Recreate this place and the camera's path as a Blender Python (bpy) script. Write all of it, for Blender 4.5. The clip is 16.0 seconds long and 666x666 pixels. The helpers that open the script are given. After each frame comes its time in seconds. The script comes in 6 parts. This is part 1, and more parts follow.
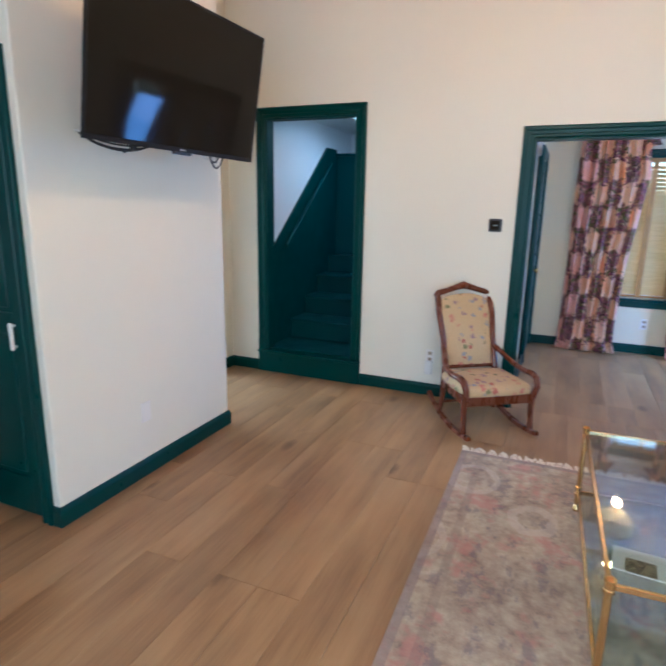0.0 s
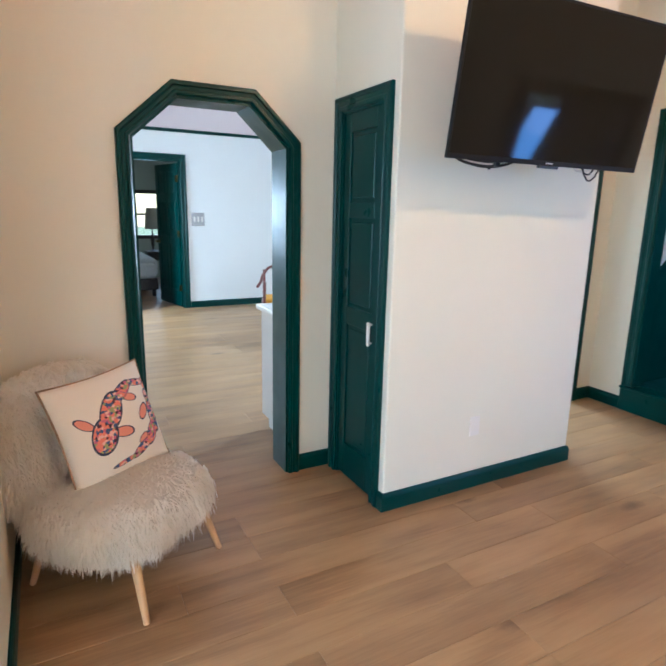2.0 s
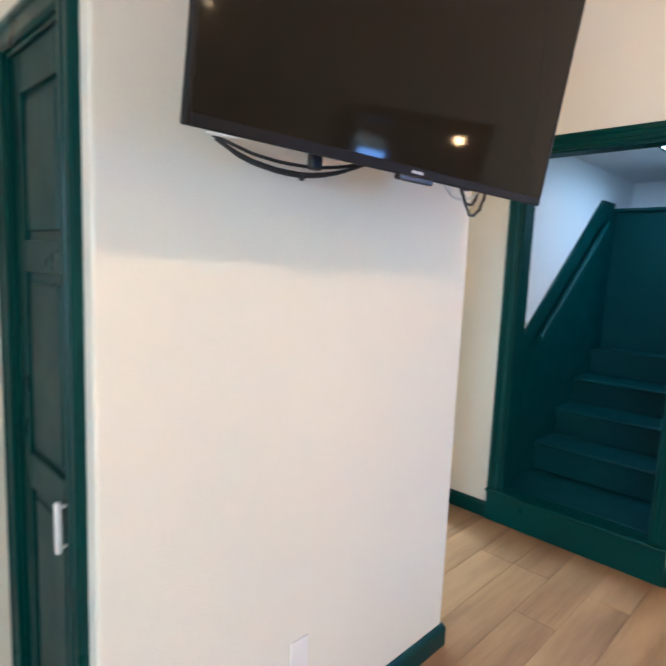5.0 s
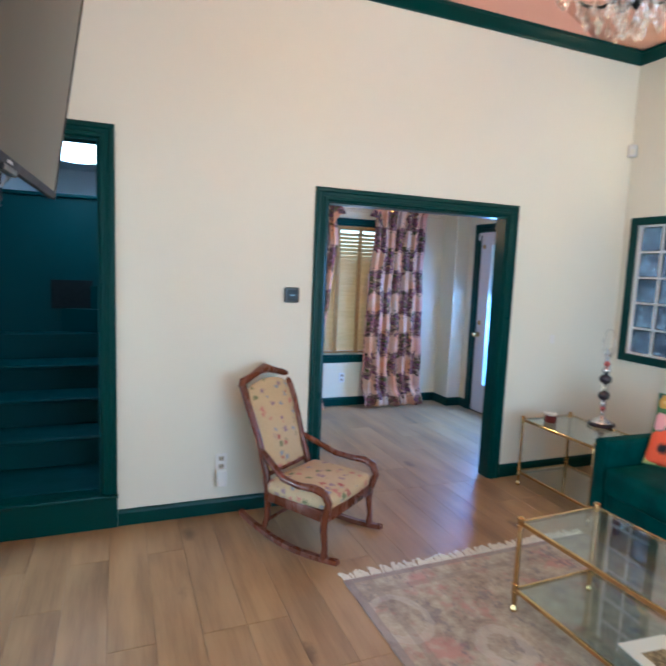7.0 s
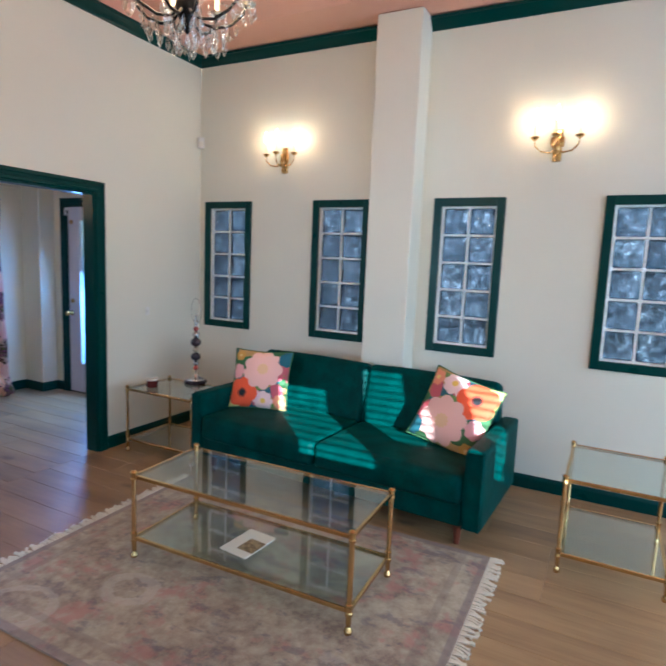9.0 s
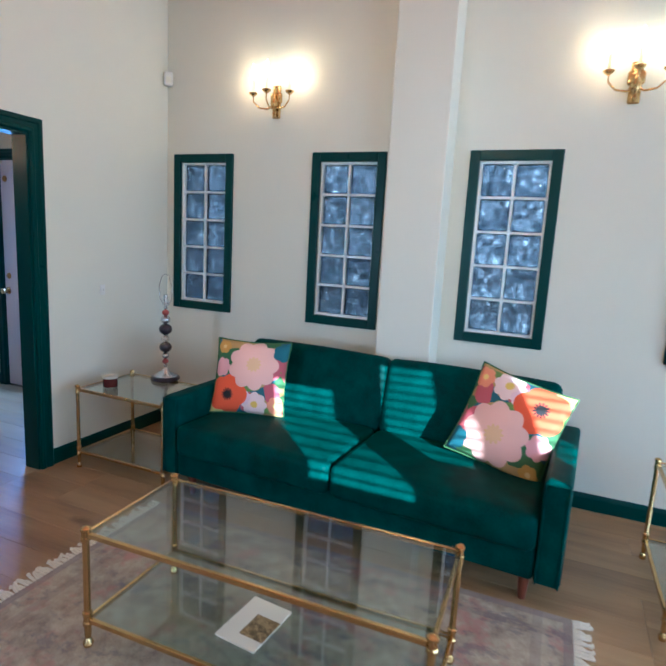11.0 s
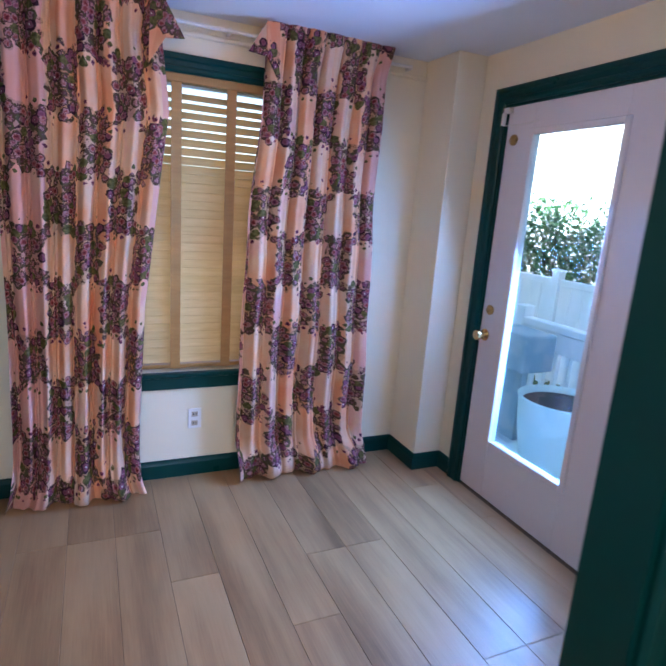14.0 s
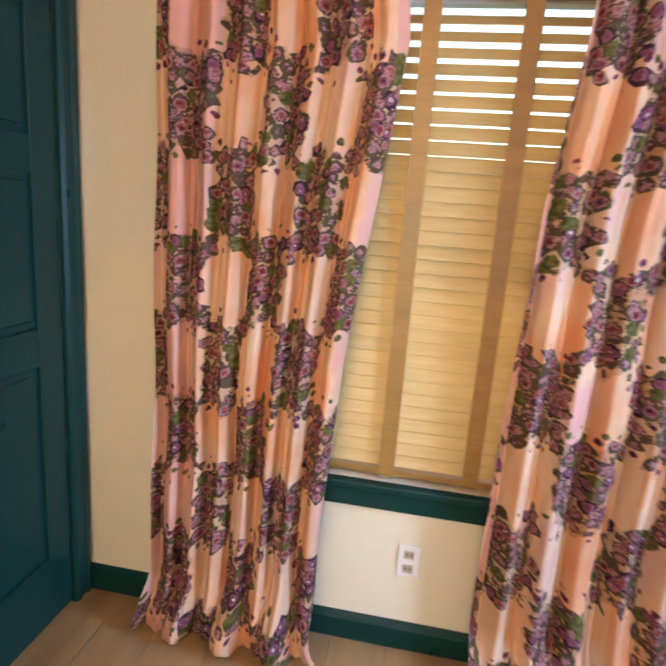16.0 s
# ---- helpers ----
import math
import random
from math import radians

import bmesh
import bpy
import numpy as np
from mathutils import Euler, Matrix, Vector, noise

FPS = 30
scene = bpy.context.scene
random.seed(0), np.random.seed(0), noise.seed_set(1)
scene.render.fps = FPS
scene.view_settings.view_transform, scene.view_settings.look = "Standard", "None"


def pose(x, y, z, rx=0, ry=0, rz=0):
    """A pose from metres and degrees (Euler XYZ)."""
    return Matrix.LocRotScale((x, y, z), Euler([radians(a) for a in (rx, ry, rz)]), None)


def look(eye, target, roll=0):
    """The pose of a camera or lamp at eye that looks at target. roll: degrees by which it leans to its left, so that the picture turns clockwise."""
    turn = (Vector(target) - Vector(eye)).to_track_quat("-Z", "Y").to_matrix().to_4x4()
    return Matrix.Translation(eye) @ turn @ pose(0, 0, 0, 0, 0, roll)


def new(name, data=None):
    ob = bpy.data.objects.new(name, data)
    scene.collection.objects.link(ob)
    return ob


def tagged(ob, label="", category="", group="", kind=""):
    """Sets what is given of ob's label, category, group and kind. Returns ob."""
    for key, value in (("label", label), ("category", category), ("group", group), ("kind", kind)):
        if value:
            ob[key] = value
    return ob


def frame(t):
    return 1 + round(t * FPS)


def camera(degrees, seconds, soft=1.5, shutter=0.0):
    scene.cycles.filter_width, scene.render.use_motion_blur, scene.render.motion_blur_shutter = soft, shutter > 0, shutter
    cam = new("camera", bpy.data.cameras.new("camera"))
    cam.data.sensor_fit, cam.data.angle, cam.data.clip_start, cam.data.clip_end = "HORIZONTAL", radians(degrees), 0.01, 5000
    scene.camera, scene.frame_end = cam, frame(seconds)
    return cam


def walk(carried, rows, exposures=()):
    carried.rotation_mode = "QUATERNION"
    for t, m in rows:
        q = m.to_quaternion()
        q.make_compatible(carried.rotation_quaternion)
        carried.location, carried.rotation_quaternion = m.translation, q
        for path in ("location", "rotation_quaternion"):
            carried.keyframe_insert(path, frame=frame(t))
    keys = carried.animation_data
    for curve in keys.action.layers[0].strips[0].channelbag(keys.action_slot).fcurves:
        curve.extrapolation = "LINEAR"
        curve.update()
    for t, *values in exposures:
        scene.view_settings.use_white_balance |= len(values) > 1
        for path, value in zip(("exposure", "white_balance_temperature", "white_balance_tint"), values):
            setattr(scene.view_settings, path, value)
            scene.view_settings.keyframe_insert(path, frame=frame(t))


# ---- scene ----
# ---- the camera and its walk ----
cam = camera(63.3, 16.0, soft=2.0, shutter=0.3)
PATH = [
    (0, (1.6, -4.325, 1.555), (0.838, -2.534, 1.093), 1.1),
    (0.5, (1.607, -4.287, 1.569), (0.484, -2.695, 1.115), 1.0),
    (1, (1.64, -4.233, 1.577), (0.235, -2.884, 1.123), 1.1),
    (1.5, (1.662, -4.193, 1.577), (0.063, -3.078, 1.128), 1.2),
    (2, (1.659, -4.162, 1.57), (-0.061, -3.242, 1.127), 1.2),
    (2.5, (1.512, -4.114, 1.552), (-0.277, -3.333, 1.12), 1.3),
    (3, (1.199, -4.004, 1.576), (-0.626, -3.301, 1.158), 1.3),
    (3.2, (1.084, -3.942, 1.572), (-0.745, -3.245, 1.16), 1.5),
    (5.3, (0.397, -3.077, 1.591), (-0.667, -1.403, 1.339), 2.2),
    (5.5, (0.248, -3.094, 1.62), (-0.531, -1.271, 1.359), 2.1),
    (6, (0.171, -3.134, 1.625), (-0.039, -1.162, 1.369), 2.3),
    (6.5, (0.074, -3.225, 1.611), (0.384, -1.264, 1.368), 2.3),
    (7, (0.041, -3.373, 1.613), (0.776, -1.529, 1.373), 2.3),
    (7.5, (0.019, -3.522, 1.607), (1.105, -1.86, 1.366), 2.3),
    (8, (-0.018, -3.608, 1.597), (1.355, -2.175, 1.353), 2.3),
    (8.5, (-0.078, -3.615, 1.598), (1.523, -2.441, 1.349), 2.3),
    (9, (-0.132, -3.568, 1.598), (1.634, -2.666, 1.338), 2.4),
    (9.2, (-0.142, -3.552, 1.593), (1.672, -2.753, 1.329), 2.3),
    (11.3, (0.663, -2.692, 1.524), (2.476, -1.923, 1.178), 3.3),
    (11.5, (0.775, -2.524, 1.525), (2.528, -1.63, 1.165), 3.6),
    (12, (1.053, -2.097, 1.535), (2.609, -0.903, 1.144), 3.7),
    (12.5, (1.324, -1.668, 1.529), (2.653, -0.232, 1.115), 3.8),
    (13, (1.571, -1.278, 1.528), (2.684, 0.326, 1.094), 4.0),
    (13.5, (1.829, -0.884, 1.532), (2.757, 0.832, 1.089), 4.0),
    (14, (1.974, -0.467, 1.523), (2.781, 1.306, 1.072), 4.2),
    (14.5, (2.16, -0.143, 1.515), (2.813, 1.69, 1.052), 4.3),
    (15, (2.323, 0.196, 1.527), (2.767, 2.088, 1.056), 4.3),
    (15.5, (2.362, 0.511, 1.471), (2.526, 2.454, 1.027), 4.3),
    (16, (2.417, 0.751, 1.453), (2.108, 2.679, 1.018), 4.3),
]
EXPOSURES = [(0.0, 2.55, 5150, 4), (1.5, 2.75, 5250, 4), (2.5, 2.85, 5350, 4), (3.0, 2.86, 5450, 6), (5.5, 2.95, 5400, 4), (6.5, 2.7, 5050, 0), (7.0, 2.55, 5050, 0), (8.0, 2.34, 5000, 1), (9.0, 2.05, 5100, 4), (11.5, 2.24, 4650, 0), (12.5, 2.45, 4550, 8), (13.5, 2.48, 4800, 12), (14.0, 2.5, 5700, 15), (14.5, 2.52, 7400, 15), (15.0, 2.6, 13500, 23), (15.5, 2.7, 14500, 22), (16.0, 2.95, 9300, 14)]
walk(cam, [(t, look(eye, target, roll)) for t, eye, target, roll in PATH], EXPOSURES)

# ---- world, sun and large lights ----
SUN_AZ, SUN_EL = radians(45), radians(16)
world = bpy.data.worlds.new("world")
scene.world = world
world.use_nodes = True
_wt = world.node_tree
_sky = _wt.nodes.new("ShaderNodeTexSky")
_sky.sky_type, _sky.sun_disc = "NISHITA", False
_sky.sun_elevation, _sky.sun_rotation = radians(24), radians(225)
_wt.links.new(_sky.outputs[0], _wt.nodes["Background"].inputs[0])
_wt.nodes["Background"].inputs[1].default_value = 0.07


def lamp(name, kind, m, power, color, **more):
    d = bpy.data.lights.new(name, kind)
    d.energy, d.color = power, color
    for k, v in more.items():
        if k == "size":
            d.shape, d.size, d.size_y = "RECTANGLE", v[0], v[1]
        elif k == "radius":
            d.shadow_soft_size = v
        elif k == "angle":
            d.angle = v
    ob = new(name, d)
    ob.matrix_world = m
    return ob


sun_way = Vector((math.sin(SUN_AZ) * math.cos(SUN_EL), math.cos(SUN_AZ) * math.cos(SUN_EL), -math.sin(SUN_EL)))
lamp("sun", "SUN", look((0, 0, 10), Vector((0, 0, 10)) + sun_way), 5.0, (1.0, 0.93, 0.84), angle=radians(0.3))
WARM = (1.0, 0.56, 0.25)
DAY = (0.62, 0.8, 1.0)
# area lamp added at the unseen bay openings in place of their sky light
lamp("window_light_west", "AREA", look((0.06, -5.75, 1.95), (3, -5.0, 0.9)), 14, DAY, size=(1.9, 0.8))
lamp("window_light_south", "AREA", look((2.4, -7.44, 1.5), (2.2, 0, 1.3)), 23, DAY, size=(2.4, 1.4))
lamp("window_light_door", "AREA", look((4.085, 1.42, 1.15), (2.6, 1.2, 0.5)), 14, (0.24, 0.46, 1.0), size=(0.36, 1.4))
lamp("window_light_curtains", "AREA", look((2.54, 2.40, 1.4), (2.54, 0, 1.2)), 0.5, DAY, size=(0.6, 1.2))
# fill lamp added in an invented opening to brighten the kitchen
lamp("window_light_kitchen", "AREA", look((-6.35, -4.6, 1.5), (-4.4, -2.6, 0.2)), 24, (0.78, 0.9, 1.0), size=(1.0, 0.9))
# fill lamp added before a solid wall to brighten the hall and stair floor
lamp("window_light_kitchen_north", "AREA", look((-3.4, -0.25, 1.5), (0.2, -1.0, 0.2)), 24, (0.8, 0.9, 1.0), size=(0.8, 0.9))
lamp("window_light_bedroom", "AREA", look((-10.9, -1.75, 1.4), (-8, -2.4, 0.9)), 1.8, DAY, size=(0.8, 0.9))


# ---- materials ----
class G:
    """Short names for the nodes of one material."""

    def __init__(self, name, rough=0.5, metal=0.0):
        self.m = bpy.data.materials.new(name)
        self.m.use_nodes = True
        self.t = self.m.node_tree
        self.b = self.t.nodes["Principled BSDF"]
        self.set("Roughness", rough)
        self.set("Metallic", metal)
        self._c = None

    def put(self, sock, v):
        if isinstance(v, bpy.types.NodeSocket):
            self.t.links.new(v, sock)
        elif v is not None:
            if hasattr(sock.default_value, "__len__") and not hasattr(v, "__len__"):
                v = (v,) * len(sock.default_value)
            if hasattr(sock.default_value, "__len__") and len(sock.default_value) == 4 and len(v) == 3:
                v = (*v, 1)
            sock.default_value = v

    def set(self, name, v):
        self.put(self.b.inputs[name], v)
        return self

    def n(self, kind, ins=(), **props):
        nd = self.t.nodes.new("ShaderNode" + kind)
        for k, v in props.items():
            setattr(nd, k, v)
        for k, v in (ins.items() if isinstance(ins, dict) else enumerate(ins)):
            self.put(nd.inputs[k], v)
        return nd

    def ob(self, vary=False):
        c = self.n("TexCoord").outputs["Object"]
        if vary:
            r = self.n("ObjectInfo").outputs["Random"]
            off = self.n("CombineXYZ", (self.f("MULTIPLY", r, 37.0), self.f("MULTIPLY", r, 91.0), self.f("MULTIPLY", r, 13.0))).outputs[0]
            c = self.n("VectorMath", (c, off), operation="ADD").outputs[0]
        return c

    def uv(self):
        return self.n("UVMap").outputs[0]

    def f(self, op, a, b=0.0, c=None, clamp=False):
        nd = self.n("Math", (a, b), operation=op, use_clamp=clamp)
        if c is not None:
            self.put(nd.inputs[2], c)
        return nd.outputs[0]

    def xyz(self, v):
        s = self.n("SeparateXYZ", (v,))
        return s.outputs[0], s.outputs[1], s.outputs[2]

    def scale(self, v, s):
        return self.n("Mapping", {"Vector": v, "Scale": s}).outputs[0]

    def noise(self, v, scale, detail=3.0, rough=0.55, color=False):
        return self.n("TexNoise", {"Vector": v, "Scale": scale, "Detail": detail, "Roughness": rough}).outputs["Color" if color else "Fac"]

    def vor(self, v, scale, out="Distance", rnd=1.0):
        return self.n("TexVoronoi", {"Vector": v, "Scale": scale, "Randomness": rnd}).outputs[out]

    def ramp(self, fac, stops, const=False):
        nd = self.n("ValToRGB", (fac,))
        el = nd.color_ramp.elements
        if const:
            nd.color_ramp.interpolation = "CONSTANT"
        while len(el) < len(stops):
            el.new(0.5)
        for e, (p, c) in zip(el, stops):
            e.position, e.color = p, ((*c, 1) if hasattr(c, "__len__") else (c, c, c, 1))
        return nd.outputs[0]

    def mix(self, fac, a, b, mode="MIX"):
        nd = self.n("Mix", data_type="RGBA", blend_type=mode)
        self.put(nd.inputs[0], fac)
        self.put(nd.inputs[6], a)
        self.put(nd.inputs[7], b)
        return nd.outputs[2]

    def bump(self, h, dist=0.002, strength=0.5):
        self.put(self.b.inputs["Normal"], self.n("Bump", {"Height": h, "Distance": dist, "Strength": strength}).outputs[0])
        return self


def paint_mat(name, col, rough=0.55, streak=0.06, bump=0.0006, bscale=140, big=1.3):
    g = G(name, rough)
    c = g.ob()
    large = g.noise(c, big, 3)
    fine = g.noise(c, 30, 4)
    v = g.f("ADD", g.f("MULTIPLY", large, 0.7), g.f("MULTIPLY", fine, 0.3))
    dark = tuple(x * (1 - streak * 2) for x in col)
    light = tuple(min(1, x * (1 + streak)) for x in col)
    g.set("Base Color", g.mix(v, dark, light))
    g.set("Roughness", g.ramp(g.noise(c, 6, 3), [(0.3, rough - 0.07), (0.7, rough + 0.07)]))
    g.bump(g.noise(c, bscale, 3), bump, 0.6)
    return g.m


M_WALL = paint_mat("wall_paint", (0.725, 0.695, 0.585), 0.62, 0.02, 0.0012, 160)
M_WALL2 = paint_mat("sunroom_wall_paint", (0.75, 0.68, 0.50), 0.6, 0.025, 0.0012, 160)
M_PINK = paint_mat("pink_ceiling_paint", (0.70, 0.39, 0.28), 0.7, 0.03, 0.0015, 90)
M_WHITE = paint_mat("white_ceiling_paint", (0.72, 0.73, 0.76), 0.7, 0.02, 0.001, 90)
M_KITCHEN = paint_mat("kitchen_wall_paint", (0.8, 0.82, 0.82), 0.6, 0.02, 0.001, 120)
M_PALEPINK = paint_mat("pale_pink_kitchen_paint", (0.72, 0.64, 0.66), 0.7, 0.02, 0.001, 90)
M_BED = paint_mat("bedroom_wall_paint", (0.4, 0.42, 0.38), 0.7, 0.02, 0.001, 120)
M_GREEN = paint_mat("dark_green_gloss_paint", (0.001, 0.036, 0.032), 0.34, 0.04, 0.0003, 60)
M_STAIR = paint_mat("teal_stair_paint", (0.001, 0.038, 0.040), 0.55, 0.1, 0.0012, 40, 4)
M_DOORWHITE = paint_mat("white_door_paint", (0.66, 0.62, 0.62), 0.4, 0.02, 0.0006, 60)
M_PLASTIC = paint_mat("white_plastic", (0.74, 0.72, 0.68), 0.35, 0.01, 0.0002, 60)
M_TRIMWHITE = paint_mat("white_frame_paint", (0.78, 0.79, 0.78), 0.4, 0.02, 0.0005, 60)
M_VINYL = paint_mat("white_vinyl_fence", (0.75, 0.76, 0.76), 0.45, 0.03, 0.0005, 30)
M_SIDING = paint_mat("white_house_siding", (0.75, 0.76, 0.78), 0.5, 0.03, 0.0005, 30)
M_CABINET = paint_mat("grey_cabinet_paint", (0.6, 0.57, 0.54), 0.45, 0.03, 0.0005, 60)


for _m in (M_GREEN, M_STAIR):
    _m.node_tree.nodes["Principled BSDF"].inputs["Specular IOR Level"].default_value = 0.18


def plain(name, col, rough=0.5, metal=0.0, emit=None, strength=0.0, vary=0.1, scale=25, bump=0.0004):
    g = G(name, rough, metal)
    c = g.ob()
    nn = g.noise(c, scale, 3)
    g.set("Base Color", g.mix(nn, tuple(x * (1 - vary) for x in col), tuple(min(1, x * (1 + vary)) for x in col)))
    g.set("Roughness", g.ramp(nn, [(0.3, max(0.02, rough - 0.06)), (0.7, rough + 0.06)]))
    if emit:
        g.set("Emission Color", emit).set("Emission Strength", strength)
    if bump:
        g.bump(g.noise(c, scale * 4, 2), bump, 0.4)
    return g.m


M_BRASS = plain("polished_brass", (0.62, 0.42, 0.18), 0.2, 1.0, vary=0.15, scale=18)
M_OLDBRASS = plain("antique_brass", (0.45, 0.28, 0.1), 0.3, 1.0, vary=0.25, scale=30)
M_CHROME = plain("chrome", (0.75, 0.75, 0.76), 0.12, 1.0, vary=0.05)
M_IRON = plain("black_iron", (0.02, 0.018, 0.017), 0.4, 0.7)
M_BLACK = plain("black_plastic", (0.012, 0.012, 0.013), 0.35)
M_TVFRAME = plain("tv_bezel", (0.005, 0.0045, 0.004), 0.55, vary=0.02, bump=0)
M_TVFRAME.node_tree.nodes["Principled BSDF"].inputs["Specular IOR Level"].default_value = 0.2
M_SCREEN = plain("tv_screen", (0.012, 0.010, 0.007), 0.05, vary=0.03, bump=0)
_p = M_SCREEN.node_tree.nodes["Principled BSDF"]
_p.inputs["Specular IOR Level"].default_value = 0.07
M_SCREEN.node_tree.links.remove(_p.inputs["Roughness"].links[0])
M_CABLE = plain("black_cable", (0.015, 0.015, 0.015), 0.5)
M_WCABLE = plain("white_cable", (0.65, 0.63, 0.58), 0.45)
M_SOCKET = plain("beige_socket_plastic", (0.42, 0.35, 0.26), 0.45)
M_PAPER = plain("paper_pages", (0.75, 0.72, 0.62), 0.8)
# near-black colour that carries the shade inside the stair hatch
M_HATCHSHADE = plain("painted_hatch_shade", (0.001, 0.003, 0.003), 0.95)
M_WAX = plain("cream_wax", (0.7, 0.62, 0.5), 0.5)
M_REDGLASS = plain("dark_red_glass", (0.09, 0.015, 0.015), 0.15)
M_BEADBLACK = plain("black_bead", (0.03, 0.02, 0.025), 0.12)
M_BEADSILVER = plain("silver_bead", (0.7, 0.68, 0.68), 0.2, 0.9, vary=0.2, scale=60)
M_BEADRED = plain("red_crackle_bead", (0.35, 0.08, 0.07), 0.2, 0.3, vary=0.4, scale=90)
M_POT = plain("pale_green_pot_glaze", (0.68, 0.78, 0.72), 0.45, vary=0.08, scale=8)
M_SOIL = plain("dark_potting_soil", (0.05, 0.035, 0.03), 0.95, vary=0.5, scale=40, bump=0.01)
M_DECK = paint_mat("painted_deck_boards", (0.68, 0.72, 0.72), 0.6, 0.05, 0.001, 40)
M_GREYBOX = plain("grey_blue_plastic", (0.25, 0.35, 0.4), 0.5)
M_GRASS = plain("lawn", (0.05, 0.09, 0.03), 0.9, vary=0.5, scale=3, bump=0.02)
M_CANDLE = plain("candle_sleeve", (0.75, 0.66, 0.45), 0.5)
M_COUNTER = plain("white_quartz", (0.75, 0.74, 0.72), 0.25, vary=0.05, scale=12)
M_CUSHION = plain("mustard_cushion", (0.6, 0.3, 0.03), 0.8)
M_LINEN = plain("white_bed_linen", (0.6, 0.6, 0.62), 0.85, vary=0.1, scale=6, bump=0.01)
M_SHADE = plain("beige_lampshade", (0.5, 0.45, 0.38), 0.8)
M_BEAM = plain("dark_window_frame", (0.03, 0.018, 0.015), 0.4)
M_SKIN_BULB = plain("lit_bulb", (1, 0.85, 0.6), 0.4, emit=(1.0, 0.8, 0.52), strength=9, bump=0)
M_DIFFUSER = plain("lit_fluorescent_diffuser", (0.9, 0.95, 1), 0.4, emit=(0.6, 0.8, 1.0), strength=1.6, bump=0)


def wood(name, c0, c1, rough=0.35, axis=(1, 1, 0.12), scale=14, vary=True):
    g = G(name, rough)
    c = g.ob(vary)
    s = g.scale(c, axis)
    a = g.noise(s, scale, 5, 0.6)
    w = g.noise(g.scale(c, tuple(x * 4 for x in axis)), scale * 2, 3)
    v = g.f("ADD", g.f("MULTIPLY", a, 0.7), g.f("MULTIPLY", w, 0.3))
    g.set("Base Color", g.ramp(v, [(0.32, c0), (0.68, c1)]))
    g.set("Roughness", g.ramp(a, [(0.3, rough - 0.08), (0.7, rough + 0.1)]))
    g.bump(w, 0.0006, 0.5)
    return g.m


M_MAHOGANY = wood("mahogany_varnish", (0.105, 0.026, 0.011), (0.135, 0.035, 0.014), 0.26)
M_BEECH = wood("pale_beech", (0.5, 0.3, 0.14), (0.66, 0.43, 0.23), 0.45)
M_LEGRED = wood("reddish_leg_wood", (0.1, 0.02, 0.01), (0.2, 0.05, 0.025), 0.35)
M_ROSEWOOD = wood("dark_red_chair_wood", (0.09, 0.02, 0.02), (0.2, 0.05, 0.04), 0.35)
M_SLAT = wood("honey_blind_slat", (0.54, 0.37, 0.15), (0.68, 0.5, 0.24), 0.45, (0.12, 1, 1), 10)
M_BLINDRAIL = wood("honey_blind_rail", (0.29, 0.14, 0.035), (0.4, 0.21, 0.06), 0.4, (0.12, 1, 1), 10)


def floor_mat():
    g = G("oak_plank_floor", 0.4)
    c = g.ob(True)
    r = g.n("ObjectInfo").outputs["Random"]
    s = g.scale(c, (1, 0.085, 1))
    grain = g.noise(s, 11, 6, 0.62)
    fine = g.noise(g.scale(c, (1, 0.03, 1)), 190, 3, 0.6)
    cloud = g.noise(g.scale(c, (1, 0.3, 1)), 3.2, 3)
    v = g.f("ADD", g.f("MULTIPLY", grain, 0.42), g.f("ADD", g.f("MULTIPLY", fine, 0.12), g.f("MULTIPLY", cloud, 0.46)))
    col = g.ramp(v, [(0.34, (0.17, 0.105, 0.054)), (0.45, (0.28, 0.18, 0.093)), (0.54, (0.36, 0.242, 0.128)), (0.68, (0.43, 0.305, 0.168))])
    # knots
    k = g.vor(g.scale(c, (1, 0.45, 1)), 2.3)
    knot = g.ramp(g.f("ADD", k, g.f("MULTIPLY", g.noise(c, 30, 2), 0.06)), [(0.06, 1.0), (0.14, 0.0)])
    col = g.mix(g.f("MULTIPLY", knot, 0.75), col, (0.09, 0.048, 0.026))
    tone = g.ramp(r, [(0.0, (0.92, 0.85, 0.78)), (0.35, (1.0, 0.92, 0.83)), (0.7, (1.05, 0.97, 0.87)), (1.0, (0.96, 0.88, 0.79))])
    g.set("Base Color", g.mix(1.0, col, tone, "MULTIPLY"))
    g.set("Roughness", g.ramp(grain, [(0.3, 0.3), (0.7, 0.45)]))
    g.bump(g.f("ADD", g.f("MULTIPLY", grain, 0.6), g.f("MULTIPLY", fine, 0.4)), 0.0007, 0.5)
    return g.m


M_FLOOR = floor_mat()
M_JOINT = plain("dark_plank_joint", (0.11, 0.07, 0.04), 0.8)


def velvet():
    g = G("green_velvet", 0.6)
    c = g.ob()
    v = g.noise(c, 9, 4)
    g.set("Base Color", g.ramp(g.f("ADD", g.f("MULTIPLY", v, 0.6), g.f("MULTIPLY", g.noise(c, 160, 2), 0.4)), [(0.35, (0.001, 0.022, 0.019)), (0.65, (0.002, 0.056, 0.050))]))
    g.set("Specular IOR Level", 0.08).set("Sheen Weight", 0.03).set("Sheen Roughness", 0.4).set("Sheen Tint", (0.1, 0.8, 0.65))
    g.bump(g.f("ADD", g.noise(c, 420, 2), g.f("MULTIPLY", v, 2.0)), 0.0015, 0.5)
    return g.m


M_VELVET = velvet()


